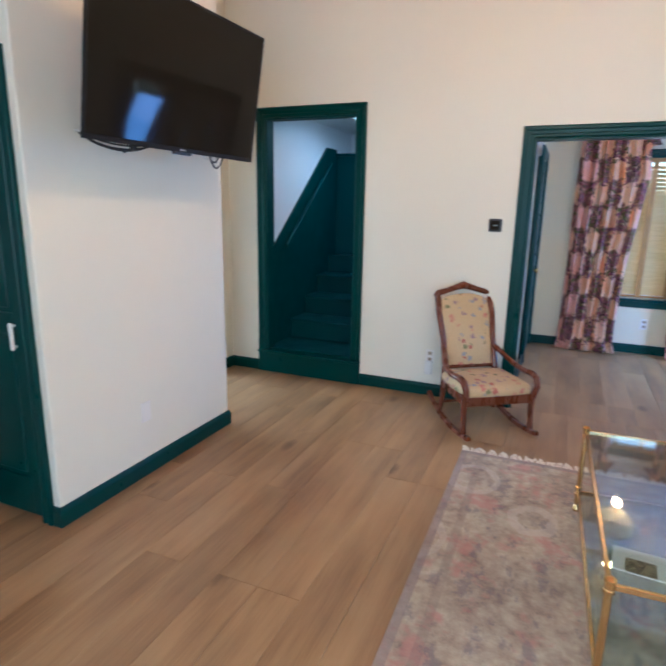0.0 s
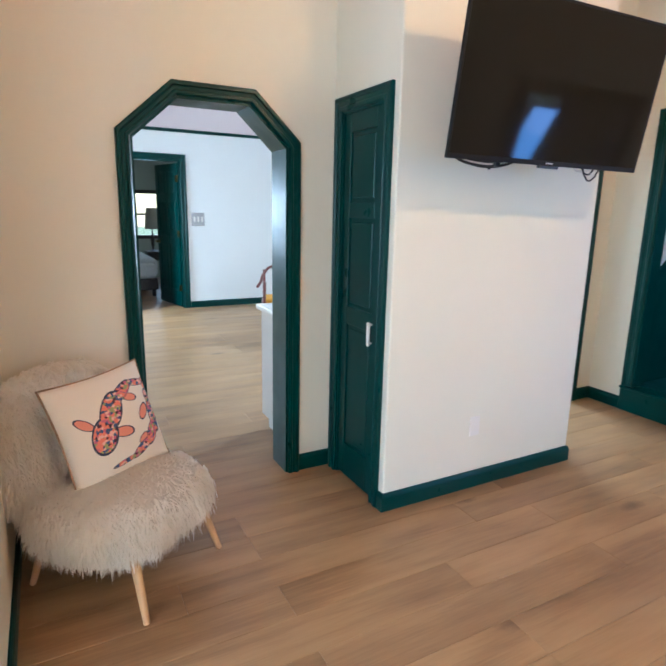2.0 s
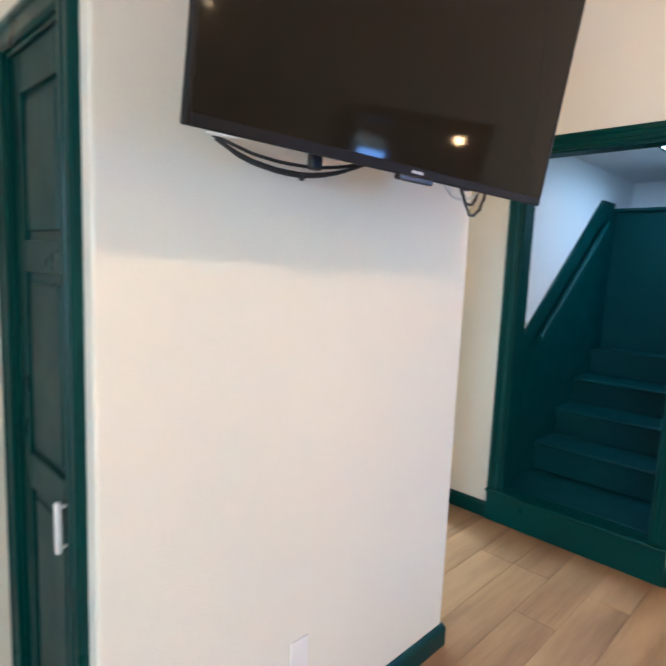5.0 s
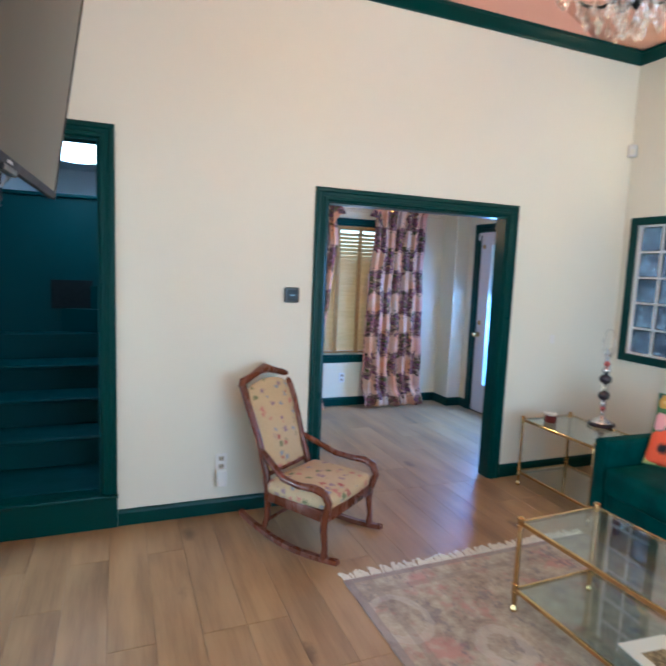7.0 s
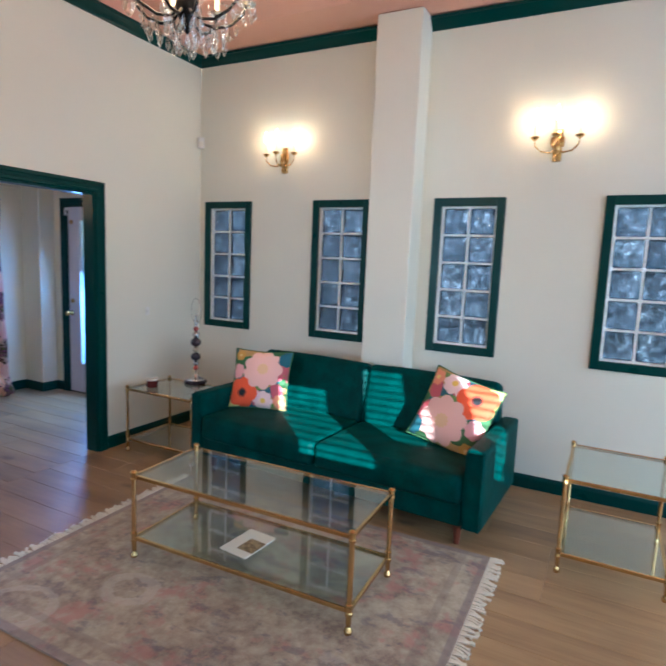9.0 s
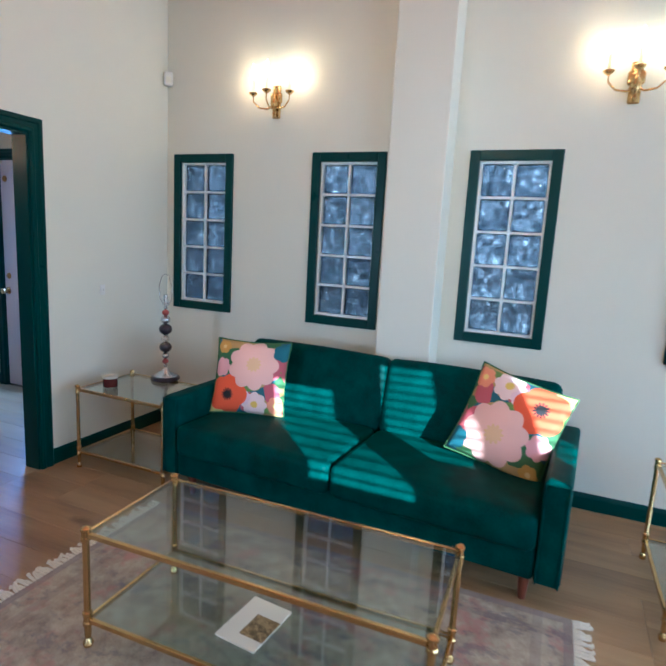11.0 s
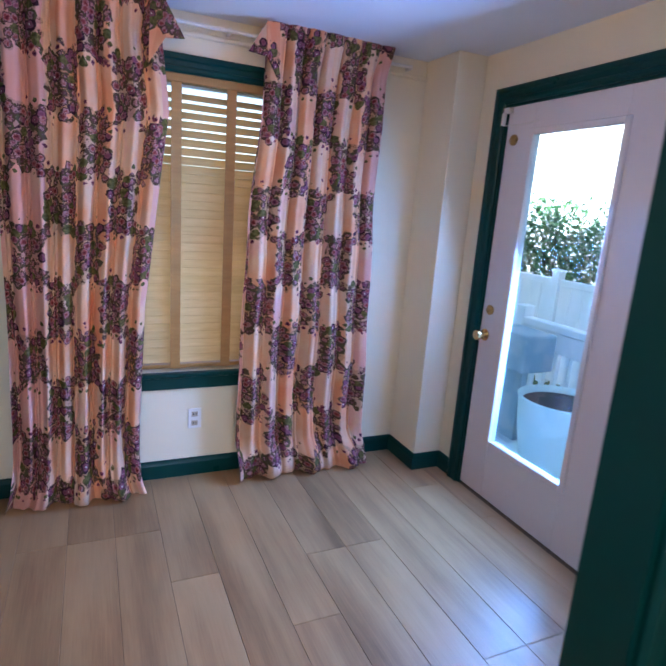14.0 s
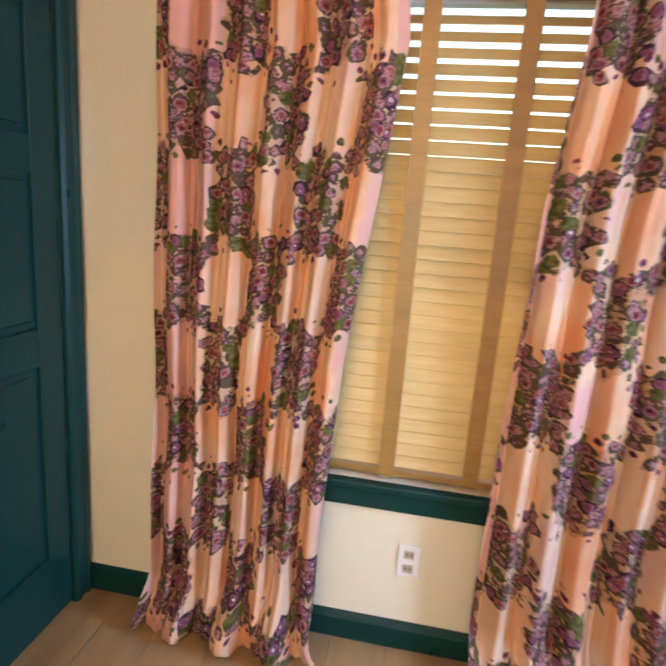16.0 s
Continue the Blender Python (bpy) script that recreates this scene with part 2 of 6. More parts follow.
def glass(name, tint=(1, 1, 1), rough=0.0, gloss=1.0, wave=0.0):
    g = G(name)
    t, out = g.t, g.t.nodes["Material Output"]
    fr = g.n("LayerWeight", {"Blend": 0.5})
    facing = g.f("ADD", g.f("MULTIPLY", g.f("POWER", fr.outputs["Facing"], 3.5), 0.85), 0.045)
    tr = g.n("BsdfTransparent", (tint,))
    gl = g.n("BsdfGlossy", {"Color": (1, 1, 1), "Roughness": rough})
    if wave:
        b = g.n("Bump", {"Height": g.noise(g.ob(), 30, 2), "Distance": wave, "Strength": 0.6}).outputs[0]
        g.put(fr.inputs["Normal"], b)
        g.put(gl.inputs["Normal"], b)
    mx = g.n("MixShader", (g.f("MULTIPLY", facing, gloss, clamp=True), tr.outputs[0], gl.outputs[0]))
    t.links.new(mx.outputs[0], out.inputs[0])
    return g.m


M_GLASS = glass("clear_pane", (0.96, 0.99, 1.0))
M_DOORGLASS = glass("blue_green_door_glass", (0.86, 0.97, 1.0))
M_TABLEGLASS = glass("clear_table_glass", (0.82, 0.88, 0.86), 0.03, 1.1)
M_CRYSTAL = glass("cut_crystal", (0.86, 0.84, 0.8), 0.06, 4.0, 0.01)


def block_glass():
    g = G("wavy_glass_block", 0.06)
    c = g.ob(True)
    h = g.noise(c, 24, 4, 0.65)
    # dark and glinting refraction of the waves is painted into the base colour
    g.set("Base Color", g.ramp(h, [(0.4, (0.012, 0.02, 0.035)), (0.49, (0.06, 0.088, 0.125)), (0.57, (0.13, 0.175, 0.23)), (0.63, (0.55, 0.65, 0.75))])).set("IOR", 1.45).set("Transmission Weight", 1.0)
    g.bump(h, 0.024, 1.0)
    return g.m


M_BLOCK = block_glass()


def bead_glow():
    g = G("lit_crystal_beads", 0.15)
    c = g.ob()
    d = g.vor(c, 55)
    g.set("Base Color", (0.6, 0.54, 0.45)).set("Emission Color", (1.0, 0.8, 0.55))
    g.set("Emission Strength", g.ramp(d, [(0.1, 0.22), (0.5, 0.03)]))
    g.bump(d, 0.01, 1.0)
    return g.m


M_BEADLIT = bead_glow()


def curtain_mat():
    g = G("floral_curtain_cloth", 0.8)
    uv = g.uv()
    x, y, _ = g.xyz(uv)
    W, H, S = 0.2, 0.49, 30.0
    soft = g.n("TexVoronoi", {"Vector": uv, "Scale": S, "Randomness": 0.85})
    d = g.f("ADD", soft.outputs["Distance"], g.f("MULTIPLY", g.f("SUBTRACT", g.noise(uv, 75, 2), 0.5), 0.5))
    px, py, _ = g.xyz(soft.outputs["Position"])
    cr, cg, cb = g.xyz(soft.outputs["Color"])
    col = g.f("FLOOR", g.f("DIVIDE", px, W))
    odd = g.f("FLOORED_MODULO", col, 2.0)
    ph = g.f("ADD", g.f("DIVIDE", py, H), g.f("MULTIPLY", odd, 0.5))
    dy = g.f("DIVIDE", g.f("ABSOLUTE", g.f("SUBTRACT", g.f("FRACT", ph), 0.5)), 0.28)
    dx = g.f("DIVIDE", g.f("ABSOLUTE", g.f("SUBTRACT", g.f("FRACT", g.f("DIVIDE", px, W)), 0.5)), 0.47)
    e = g.f("ADD", g.f("MAXIMUM", dx, dy), g.f("MULTIPLY", g.f("SUBTRACT", cr, 0.5), 0.3))
    inb = g.f("LESS_THAN", e, 1.0)
    leafb = g.f("MULTIPLY", g.f("LESS_THAN", e, 1.25), g.f("LESS_THAN", d, 0.3))
    # watercolour stripes of orange peach, cream and pink
    scol = g.f("FLOOR", g.f("DIVIDE", g.f("ADD", x, g.f("MULTIPLY", g.noise(uv, 8, 2), 0.02)), W * 0.5))
    rnd = g.n("TexWhiteNoise", {"Vector": g.n("CombineXYZ", (scol, 1.0, 3.0)).outputs[0]}, noise_dimensions="3D").outputs[0]
    wash = g.f("ADD", g.f("MULTIPLY", rnd, 0.45), g.f("MULTIPLY", g.noise(g.scale(uv, (1, 0.6, 1)), 5.5, 4), 0.75))
    stripe = g.ramp(wash, [(0.3, (0.76, 0.28, 0.14)), (0.45, (0.77, 0.38, 0.21)), (0.57, (0.76, 0.50, 0.33)), (0.68, (0.72, 0.38, 0.31)), (0.85, (0.7, 0.33, 0.24))])
    # flowers with dark hearts, rosy petals and pale rims
    fine = g.f("ADD", d, g.f("MULTIPLY", g.f("SUBTRACT", g.noise(uv, 150, 3), 0.5), 0.35))
    plum = g.ramp(fine, [(0.06, (0.05, 0.01, 0.014)), (0.2, (0.2, 0.034, 0.036)), (0.34, (0.3, 0.085, 0.075)), (0.43, (0.48, 0.26, 0.25)), (0.5, (0.12, 0.04, 0.05)), (0.62, (0.09, 0.06, 0.03))])
    viol = g.ramp(fine, [(0.06, (0.03, 0.012, 0.03)), (0.2, (0.18, 0.045, 0.075)), (0.36, (0.3, 0.1, 0.12)), (0.44, (0.47, 0.27, 0.26)), (0.5, (0.1, 0.045, 0.055)), (0.62, (0.1, 0.085, 0.04))])
    petal = g.mix(g.f("GREATER_THAN", cg, 0.85), plum, viol)
    eye = g.ramp(d, [(0.1, (0.02, 0.01, 0.012)), (0.13, (0.7, 0.6, 0.52)), (0.18, (0.7, 0.6, 0.52)), (0.21, (0.16, 0.04, 0.07)), (0.42, (0.28, 0.1, 0.14)), (0.5, (0.05, 0.02, 0.03))])
    petal = g.mix(g.f("GREATER_THAN", cb, 0.84), petal, eye)
    leaf = g.ramp(g.noise(uv, 70, 2), [(0.35, (0.06, 0.055, 0.018)), (0.65, (0.17, 0.15, 0.05))])
    petal = g.mix(g.f("MULTIPLY", g.f("LESS_THAN", cb, 0.08), 1.0), petal, leaf)
    hole = g.f("GREATER_THAN", fine, g.f("ADD", 0.6, g.f("MULTIPLY", cg, 0.3)))
    petal = g.mix(g.f("MULTIPLY", hole, 0.7), petal, stripe)
    out = g.mix(leafb, stripe, g.mix(g.f("GREATER_THAN", cg, 0.5), leaf, viol))
    out = g.mix(inb, out, petal)
    g.set("Base Color", out)
    g.set("Specular IOR Level", 0.05)
    g.bump(g.noise(g.scale(uv, (1, 0.4, 1)), 420, 2), 0.0006, 0.4)
    # a little light comes through the cloth
    tl = g.n("BsdfTranslucent", (out,))
    mx = g.n("MixShader", (0.18, g.b.outputs[0], tl.outputs[0]))
    g.t.links.new(mx.outputs[0], g.t.nodes["Material Output"].inputs[0])
    return g.m


M_CURTAIN = curtain_mat()


def flower_mask(g, x, y, cx, cy, R, n, wav=0.16):
    dx, dy = g.f("SUBTRACT", x, cx), g.f("SUBTRACT", y, cy)
    r = g.f("SQRT", g.f("ADD", g.f("MULTIPLY", dx, dx), g.f("MULTIPLY", dy, dy)))
    a = g.f("ARCTAN2", dy, dx)
    lim = g.f("MULTIPLY", g.f("ADD", 1 - wav, g.f("MULTIPLY", g.f("ABSOLUTE", g.f("COSINE", g.f("MULTIPLY", a, n / 2))), wav)), R)
    return g.f("LESS_THAN", r, lim), r


def ellipse_mask(g, x, y, cx, cy, rx, ry, ang):
    dx, dy = g.f("SUBTRACT", x, cx), g.f("SUBTRACT", y, cy)
    c, s = math.cos(radians(ang)), math.sin(radians(ang))
    u = g.f("DIVIDE", g.f("ADD", g.f("MULTIPLY", dx, c), g.f("MULTIPLY", dy, s)), rx)
    v = g.f("DIVIDE", g.f("SUBTRACT", g.f("MULTIPLY", dy, c), g.f("MULTIPLY", dx, s)), ry)
    return g.f("ADD", g.f("MULTIPLY", u, u), g.f("MULTIPLY", v, v))


def floral_pillow_mat():
    g = G("bright_floral_print", 0.8)
    uv = g.uv()
    x, y, _ = g.xyz(uv)
    bg = g.ramp(g.vor(uv, 5.5, "Color"), [(0.0, (0.05, 0.14, 0.05)), (0.35, (0.16, 0.25, 0.06)), (0.5, (0.03, 0.12, 0.16)), (0.65, (0.45, 0.28, 0.1)), (0.8, (0.5, 0.1, 0.13))], True)
    col = bg
    for cx, cy, R, n, c, hc in ((0.12, 0.6, 0.13, 7, (0.75, 0.36, 0.36), None), (0.9, 0.15, 0.12, 6, (0.75, 0.28, 0.16), (0.8, 0.6, 0.2)), (0.1, 0.05, 0.11, 5, (0.7, 0.6, 0.2), None),
                                (0.62, 0.14, 0.17, 8, (0.82, 0.6, 0.58), (0.75, 0.5, 0.1)), (0.47, 0.22, 0.1, 6, (0.8, 0.55, 0.6), (0.6, 0.1, 0.1)), (0.25, 0.25, 0.27, 5, (0.78, 0.1, 0.03), None),
                                (0.56, 0.66, 0.34, 9, (0.82, 0.48, 0.42), (0.8, 0.5, 0.28)), (0.12, 0.88, 0.1, 6, (0.55, 0.3, 0.06), (0.7, 0.5, 0.2)), (0.92, 0.85, 0.13, 5, (0.02, 0.12, 0.16), None)):
        m, r = flower_mask(g, x, y, cx, cy, R, n)
        shade = g.mix(g.f("MULTIPLY", r, 1.2 / R * 0.3, clamp=True), tuple(min(1, v * 1.08) for v in c), tuple(v * 0.78 for v in c))
        col = g.mix(m, col, shade)
        if hc:
            m2, _r = flower_mask(g, x, y, cx, cy, R * 0.3, 11, 0.3)
            col = g.mix(m2, col, hc)
    m3, _r = flower_mask(g, x, y, 0.25, 0.25, 0.085, 13, 0.5)
    col = g.mix(m3, col, (0.012, 0.012, 0.015))
    g.set("Base Color", col)
    g.bump(g.noise(uv, 300, 2), 0.0006, 0.5)
    return g.m


def koi_pillow_mat():
    g = G("koi_print_canvas", 0.8)
    uv = g.uv()
    x, y, _ = g.xyz(uv)
    fish = [(0.84, 0.80, 0.11, 0.035, -12), (0.64, 0.76, 0.15, 0.055, 30), (0.47, 0.63, 0.18, 0.10, 56), (0.34, 0.45, 0.16, 0.115, 62),
            (0.92, 0.60, 0.10, 0.04, 95), (0.90, 0.44, 0.15, 0.06, 88), (0.82, 0.31, 0.13, 0.055, 52), (0.66, 0.21, 0.13, 0.042, 25), (0.46, 0.16, 0.13, 0.022, 4)]
    fins = [(0.20, 0.60, 0.09, 0.038, -40), (0.52, 0.42, 0.10, 0.045, -15), (0.70, 0.69, 0.07, 0.035, -20), (0.79, 0.52, 0.08, 0.04, 50), (0.70, 0.29, 0.06, 0.03, 30), (0.95, 0.76, 0.03, 0.06, 0)]
    body, line = 10.0, 10.0
    for e in fish:
        body = g.f("MINIMUM", body, ellipse_mask(g, x, y, *e))
    fin = 10.0
    for e in fins:
        fin = g.f("MINIMUM", fin, ellipse_mask(g, x, y, *e))
    cell = g.vor(g.scale(uv, (1, 1.2, 1)), 34, "Color")
    scales = g.ramp(g.xyz(cell)[0], [(0.0, (0.72, 0.2, 0.14)), (0.26, (0.75, 0.42, 0.35)), (0.42, (0.05, 0.09, 0.2)), (0.62, (0.3, 0.32, 0.14)), (0.74, (0.06, 0.02, 0.04)), (0.85, (0.5, 0.12, 0.2))], True)
    col = g.mix(g.f("LESS_THAN", fin, 1.25), (0.74, 0.68, 0.6), (0.03, 0.04, 0.08))
    col = g.mix(g.f("LESS_THAN", fin, 0.85), col, (0.72, 0.26, 0.18))
    col = g.mix(g.f("LESS_THAN", body, 1.15), col, (0.03, 0.04, 0.08))
    col = g.mix(g.f("LESS_THAN", body, 0.88), col, scales)
    g.set("Base Color", col)
    g.bump(g.noise(uv, 260, 2), 0.0006, 0.5)
    return g.m


M_FLORAL = floral_pillow_mat()
M_KOI = koi_pillow_mat()
M_PIPING = plain("brown_piping_cord", (0.3, 0.2, 0.12), 0.8)


def tapestry_mat():
    g = G("floral_tapestry_cloth", 0.85)
    c = g.ob()
    d = g.vor(c, 19)
    cc = g.vor(c, 19, "Color")
    r0, g0, b0 = g.xyz(cc)
    base = g.mix(g.noise(c, 120, 2), (0.44, 0.32, 0.17), (0.58, 0.44, 0.26))
    fl = g.ramp(r0, [(0.0, (0.32, 0.05, 0.05)), (0.2, (0.12, 0.15, 0.06)), (0.4, (0.25, 0.16, 0.2)), (0.6, (0.46, 0.16, 0.13)), (0.8, (0.22, 0.26, 0.3))], True)
    lump = g.f("ADD", d, g.f("MULTIPLY", g.f("SUBTRACT", g.noise(c, 75, 3), 0.5), 1.1))
    m = g.f("MULTIPLY", g.f("LESS_THAN", lump, 0.33), g.f("GREATER_THAN", g0, 0.3))
    g.set("Base Color", g.mix(g.f("MULTIPLY", m, 0.85), base, fl))
    g.bump(g.noise(c, 380, 2), 0.001, 0.6)
    return g.m


M_TAPESTRY = tapestry_mat()


def rug_mat():
    g = G("faded_oriental_rug", 0.95)
    c = g.ob()
    x, y, _ = g.xyz(c)
    n1 = g.noise(c, 2.6, 5, 0.7)
    n2 = g.noise(c, 13, 5, 0.75)
    n3 = g.noise(g.scale(c, (1, 5, 1)), 40, 3, 0.7)
    col = g.ramp(g.f("ADD", g.f("MULTIPLY", n1, 0.5), g.f("MULTIPLY", n2, 0.5)), [(0.38, (0.18, 0.13, 0.105)), (0.46, (0.33, 0.265, 0.19)), (0.53, (0.43, 0.365, 0.26)), (0.6, (0.52, 0.455, 0.34))])
    red = g.ramp(g.noise(c, 3.7, 4, 0.75), [(0.53, 0.0), (0.63, 0.65)])
    col = g.mix(red, col, (0.45, 0.17, 0.15))
    blue = g.ramp(g.noise(g.scale(c, (1.3, 0.8, 1)), 6.1, 4, 0.75), [(0.54, 0.0), (0.62, 0.55)])
    col = g.mix(blue, col, (0.09, 0.085, 0.13))
    # faint medallions and a border
    med = g.vor(g.scale(c, (1.0, 0.8, 1)), 2.0)
    ring = g.f("LESS_THAN", g.f("ABSOLUTE", g.f("SUBTRACT", g.f("ADD", med, g.f("MULTIPLY", n2, 0.12)), 0.34)), 0.035)
    col = g.mix(g.f("MULTIPLY", ring, g.f("MULTIPLY", n1, 0.9)), col, (0.56, 0.5, 0.42))
    bx = g.f("ABSOLUTE", g.f("SUBTRACT", g.f("ABSOLUTE", x), 0.70))
    by = g.f("ABSOLUTE", g.f("SUBTRACT", g.f("ABSOLUTE", y), 0.94))
    ln = g.f("MAXIMUM", g.f("LESS_THAN", bx, 0.02), g.f("LESS_THAN", by, 0.02))
    col = g.mix(g.f("MULTIPLY", ln, g.f("MULTIPLY", n2, 0.5)), col, (0.12, 0.09, 0.1))
    edge = g.f("MAXIMUM", g.f("GREATER_THAN", g.f("ABSOLUTE", x), 0.79), g.f("GREATER_THAN", g.f("ABSOLUTE", y), 1.04))
    col = g.mix(g.f("MULTIPLY", edge, 0.6), col, (0.2, 0.16, 0.17))
    col = g.mix(g.f("MULTIPLY", n3, 0.35), col, (0.46, 0.39, 0.33))
    g.set("Base Color", col)
    g.bump(g.f("ADD", g.noise(c, 500, 2), n3), 0.003, 0.6)
    return g.m


M_RUG = rug_mat()
M_FRINGE = plain("cream_cotton_fringe", (0.72, 0.65, 0.52), 0.95, vary=0.15, scale=60)


def fur_mat():
    g = G("cream_faux_fur", 0.85)
    c = g.ob()
    g.set("Base Color", g.ramp(g.noise(c, 30, 4), [(0.3, (0.9, 0.84, 0.76)), (0.6, (0.96, 0.93, 0.87))]))
    g.set("Specular IOR Level", 0.1).set("Sheen Weight", 0.3)
    g.bump(g.noise(g.scale(c, (1, 1, 0.2)), 110, 3), 0.01, 0.7)
    return g.m


M_FUR = fur_mat()
_t = M_FUR.node_tree
_tl, _mx = _t.nodes.new("ShaderNodeBsdfTranslucent"), _t.nodes.new("ShaderNodeMixShader")
_tl.inputs[0].default_value, _mx.inputs[0].default_value = (0.97, 0.94, 0.88, 1), 0.62
_t.links.new(_t.nodes["Principled BSDF"].outputs[0], _mx.inputs[1])
_t.links.new(_tl.outputs[0], _mx.inputs[2])
_t.links.new(_mx.outputs[0], _t.nodes["Material Output"].inputs[0])


def leaf_mat():
    g = G("hedge_leaf", 0.5)
    r = g.n("NewGeometry").outputs["Random Per Island"]
    g.set("Base Color", g.ramp(r, [(0.0, (0.02, 0.07, 0.025)), (0.5, (0.04, 0.11, 0.03)), (1.0, (0.08, 0.17, 0.06))]))
    return g.m


M_LEAF = leaf_mat()


def cover_mat():
    g = G("book_cover", 0.45)
    c = g.ob()
    x, y, _ = g.xyz(c)
    pic = g.f("MULTIPLY", g.f("LESS_THAN", g.f("ABSOLUTE", g.f("ADD", x, 0.015)), 0.058), g.f("LESS_THAN", g.f("ABSOLUTE", g.f("ADD", y, 0.04)), 0.055))
    g.set("Base Color", g.mix(pic, (0.75, 0.72, 0.62), g.ramp(g.noise(c, 60, 3), [(0.4, (0.12, 0.08, 0.03)), (0.6, (0.35, 0.25, 0.12))])))
    return g.m


M_COVER = cover_mat()


# ---- small builders ----
def mesh_ob(name, bm, mat, smooth=None):
    me = bpy.data.meshes.new(name)
    bmesh.ops.recalc_face_normals(bm, faces=bm.faces)
    bm.to_mesh(me)
    bm.free()
    for m in (mat if isinstance(mat, (list, tuple)) else [mat]):
        me.materials.append(m)
    if smooth:
        for p in me.polygons:
            p.use_smooth = True
        me.set_sharp_from_angle(angle=radians(smooth))
    return new(name, me)


def part(name, bm, mat, parent, label="", smooth=None, kind=""):
    ob = mesh_ob(name, bm, mat, smooth)
    ob.parent = parent
    return tagged(ob, label, kind=kind)


def struct(name, bm, mat, label="", smooth=None, parent=None):
    ob = mesh_ob(name, bm, mat, smooth)
    ob.parent = parent
    return tagged(ob, label, kind="structure")


def thing(name, x, y, z, turn=0.0, label="", category="", group=""):
    ob = new(name)
    ob.matrix_world = pose(x, y, z, 0, 0, turn)
    return tagged(ob, label, category, group)


def bx(bm, x0, x1, y0, y1, z0, z1, r=0.0, seg=1):
    r0 = bmesh.ops.create_cube(bm, size=1)
    for v in r0["verts"]:
        v.co = Vector(((x0 + x1) / 2 + v.co.x * (x1 - x0), (y0 + y1) / 2 + v.co.y * (y1 - y0), (z0 + z1) / 2 + v.co.z * (z1 - z0)))
    if r:
        ed = list({e for v in r0["verts"] for e in v.link_edges})
        bmesh.ops.bevel(bm, geom=ed, offset=min(r, abs(x1 - x0) / 2.1, abs(y1 - y0) / 2.1, abs(z1 - z0) / 2.1), segments=seg, affect="EDGES", profile=0.5)
    return bm


def B(*a, **k):
    return bx(bmesh.new(), *a, **k)


def tube(bm, pts, r, seg=8, closed=False, cap=True):
    """A round bar along points; r a number or one for each point."""
    pts = [Vector(p) for p in pts]
    n = len(pts)
    rs = r if isinstance(r, (list, tuple)) else [r] * n
    rings, up = [], None
    for i, p in enumerate(pts):
        a, b = pts[(i - 1) % n if closed else max(i - 1, 0)], pts[(i + 1) % n if closed else min(i + 1, n - 1)]
        d = (b - a).normalized()
        if up is None:
            up = d.orthogonal().normalized()
        up = (up - d * up.dot(d)).normalized()
        side = d.cross(up)
        rings.append([bm.verts.new(p + (up * math.cos(2 * math.pi * k / seg) + side * math.sin(2 * math.pi * k / seg)) * rs[i]) for k in range(seg)])
    for i in range(n if closed else n - 1):
        A, C = rings[i], rings[(i + 1) % n]
        for k in range(seg):
            bm.faces.new((A[k], A[(k + 1) % seg], C[(k + 1) % seg], C[k]))
    if cap and not closed:
        bm.faces.new(rings[0][::-1])
        bm.faces.new(rings[-1])
    return bm


def lathe(bm, prof, seg=16, at=(0, 0, 0)):
    """Turned round z: prof is (radius, height) from the bottom up."""
    rings = []
    for r, z in prof:
        rings.append([bm.verts.new((at[0] + max(r, 0.0002) * math.cos(2 * math.pi * k / seg), at[1] + max(r, 0.0002) * math.sin(2 * math.pi * k / seg), at[2] + z)) for k in range(seg)])
    for A, C in zip(rings, rings[1:]):
        for k in range(seg):
            bm.faces.new((A[k], A[(k + 1) % seg], C[(k + 1) % seg], C[k]))
    bm.faces.new(rings[0][::-1])
    bm.faces.new(rings[-1])
    return bm


def ball(bm, c, r, seg=14, squash=1.0):
    return lathe(bm, [(r * math.sin(math.pi * i / 8), -r * squash * math.cos(math.pi * i / 8)) for i in range(9)], seg, c)


def sweep(bm, path, prof, closed=False):
    """A flat profile [(out, up)] carried along a level path; out points to the path's left side."""
    n = len(path)
    rings = []
    for i in range(n):
        p = Vector(path[i])
        a = Vector(path[(i - 1) % n]) if (closed or i > 0) else None
        b = Vector(path[(i + 1) % n]) if (closed or i < n - 1) else None
        d0 = (p - a).normalized() if a is not None else None
        d1 = (b - p).normalized() if b is not None else None
        d0, d1 = d0 or d1, d1 or d0
        n0, n1 = Vector((-d0.y, d0.x, 0)), Vector((-d1.y, d1.x, 0))
        m = (n0 + n1).normalized()
        m = m / max(0.2, m.dot(n0))
        rings.append([bm.verts.new(p + m * o + Vector((0, 0, u))) for o, u in prof])
    k = len(prof)
    for i in range(n if closed else n - 1):
        A, C = rings[i], rings[(i + 1) % n]
        for j in range(k):
            bm.faces.new((A[j], A[(j + 1) % k], C[(j + 1) % k], C[j]))
    if not closed:
        bm.faces.new(rings[0][::-1])
        bm.faces.new(rings[-1])
    return bm


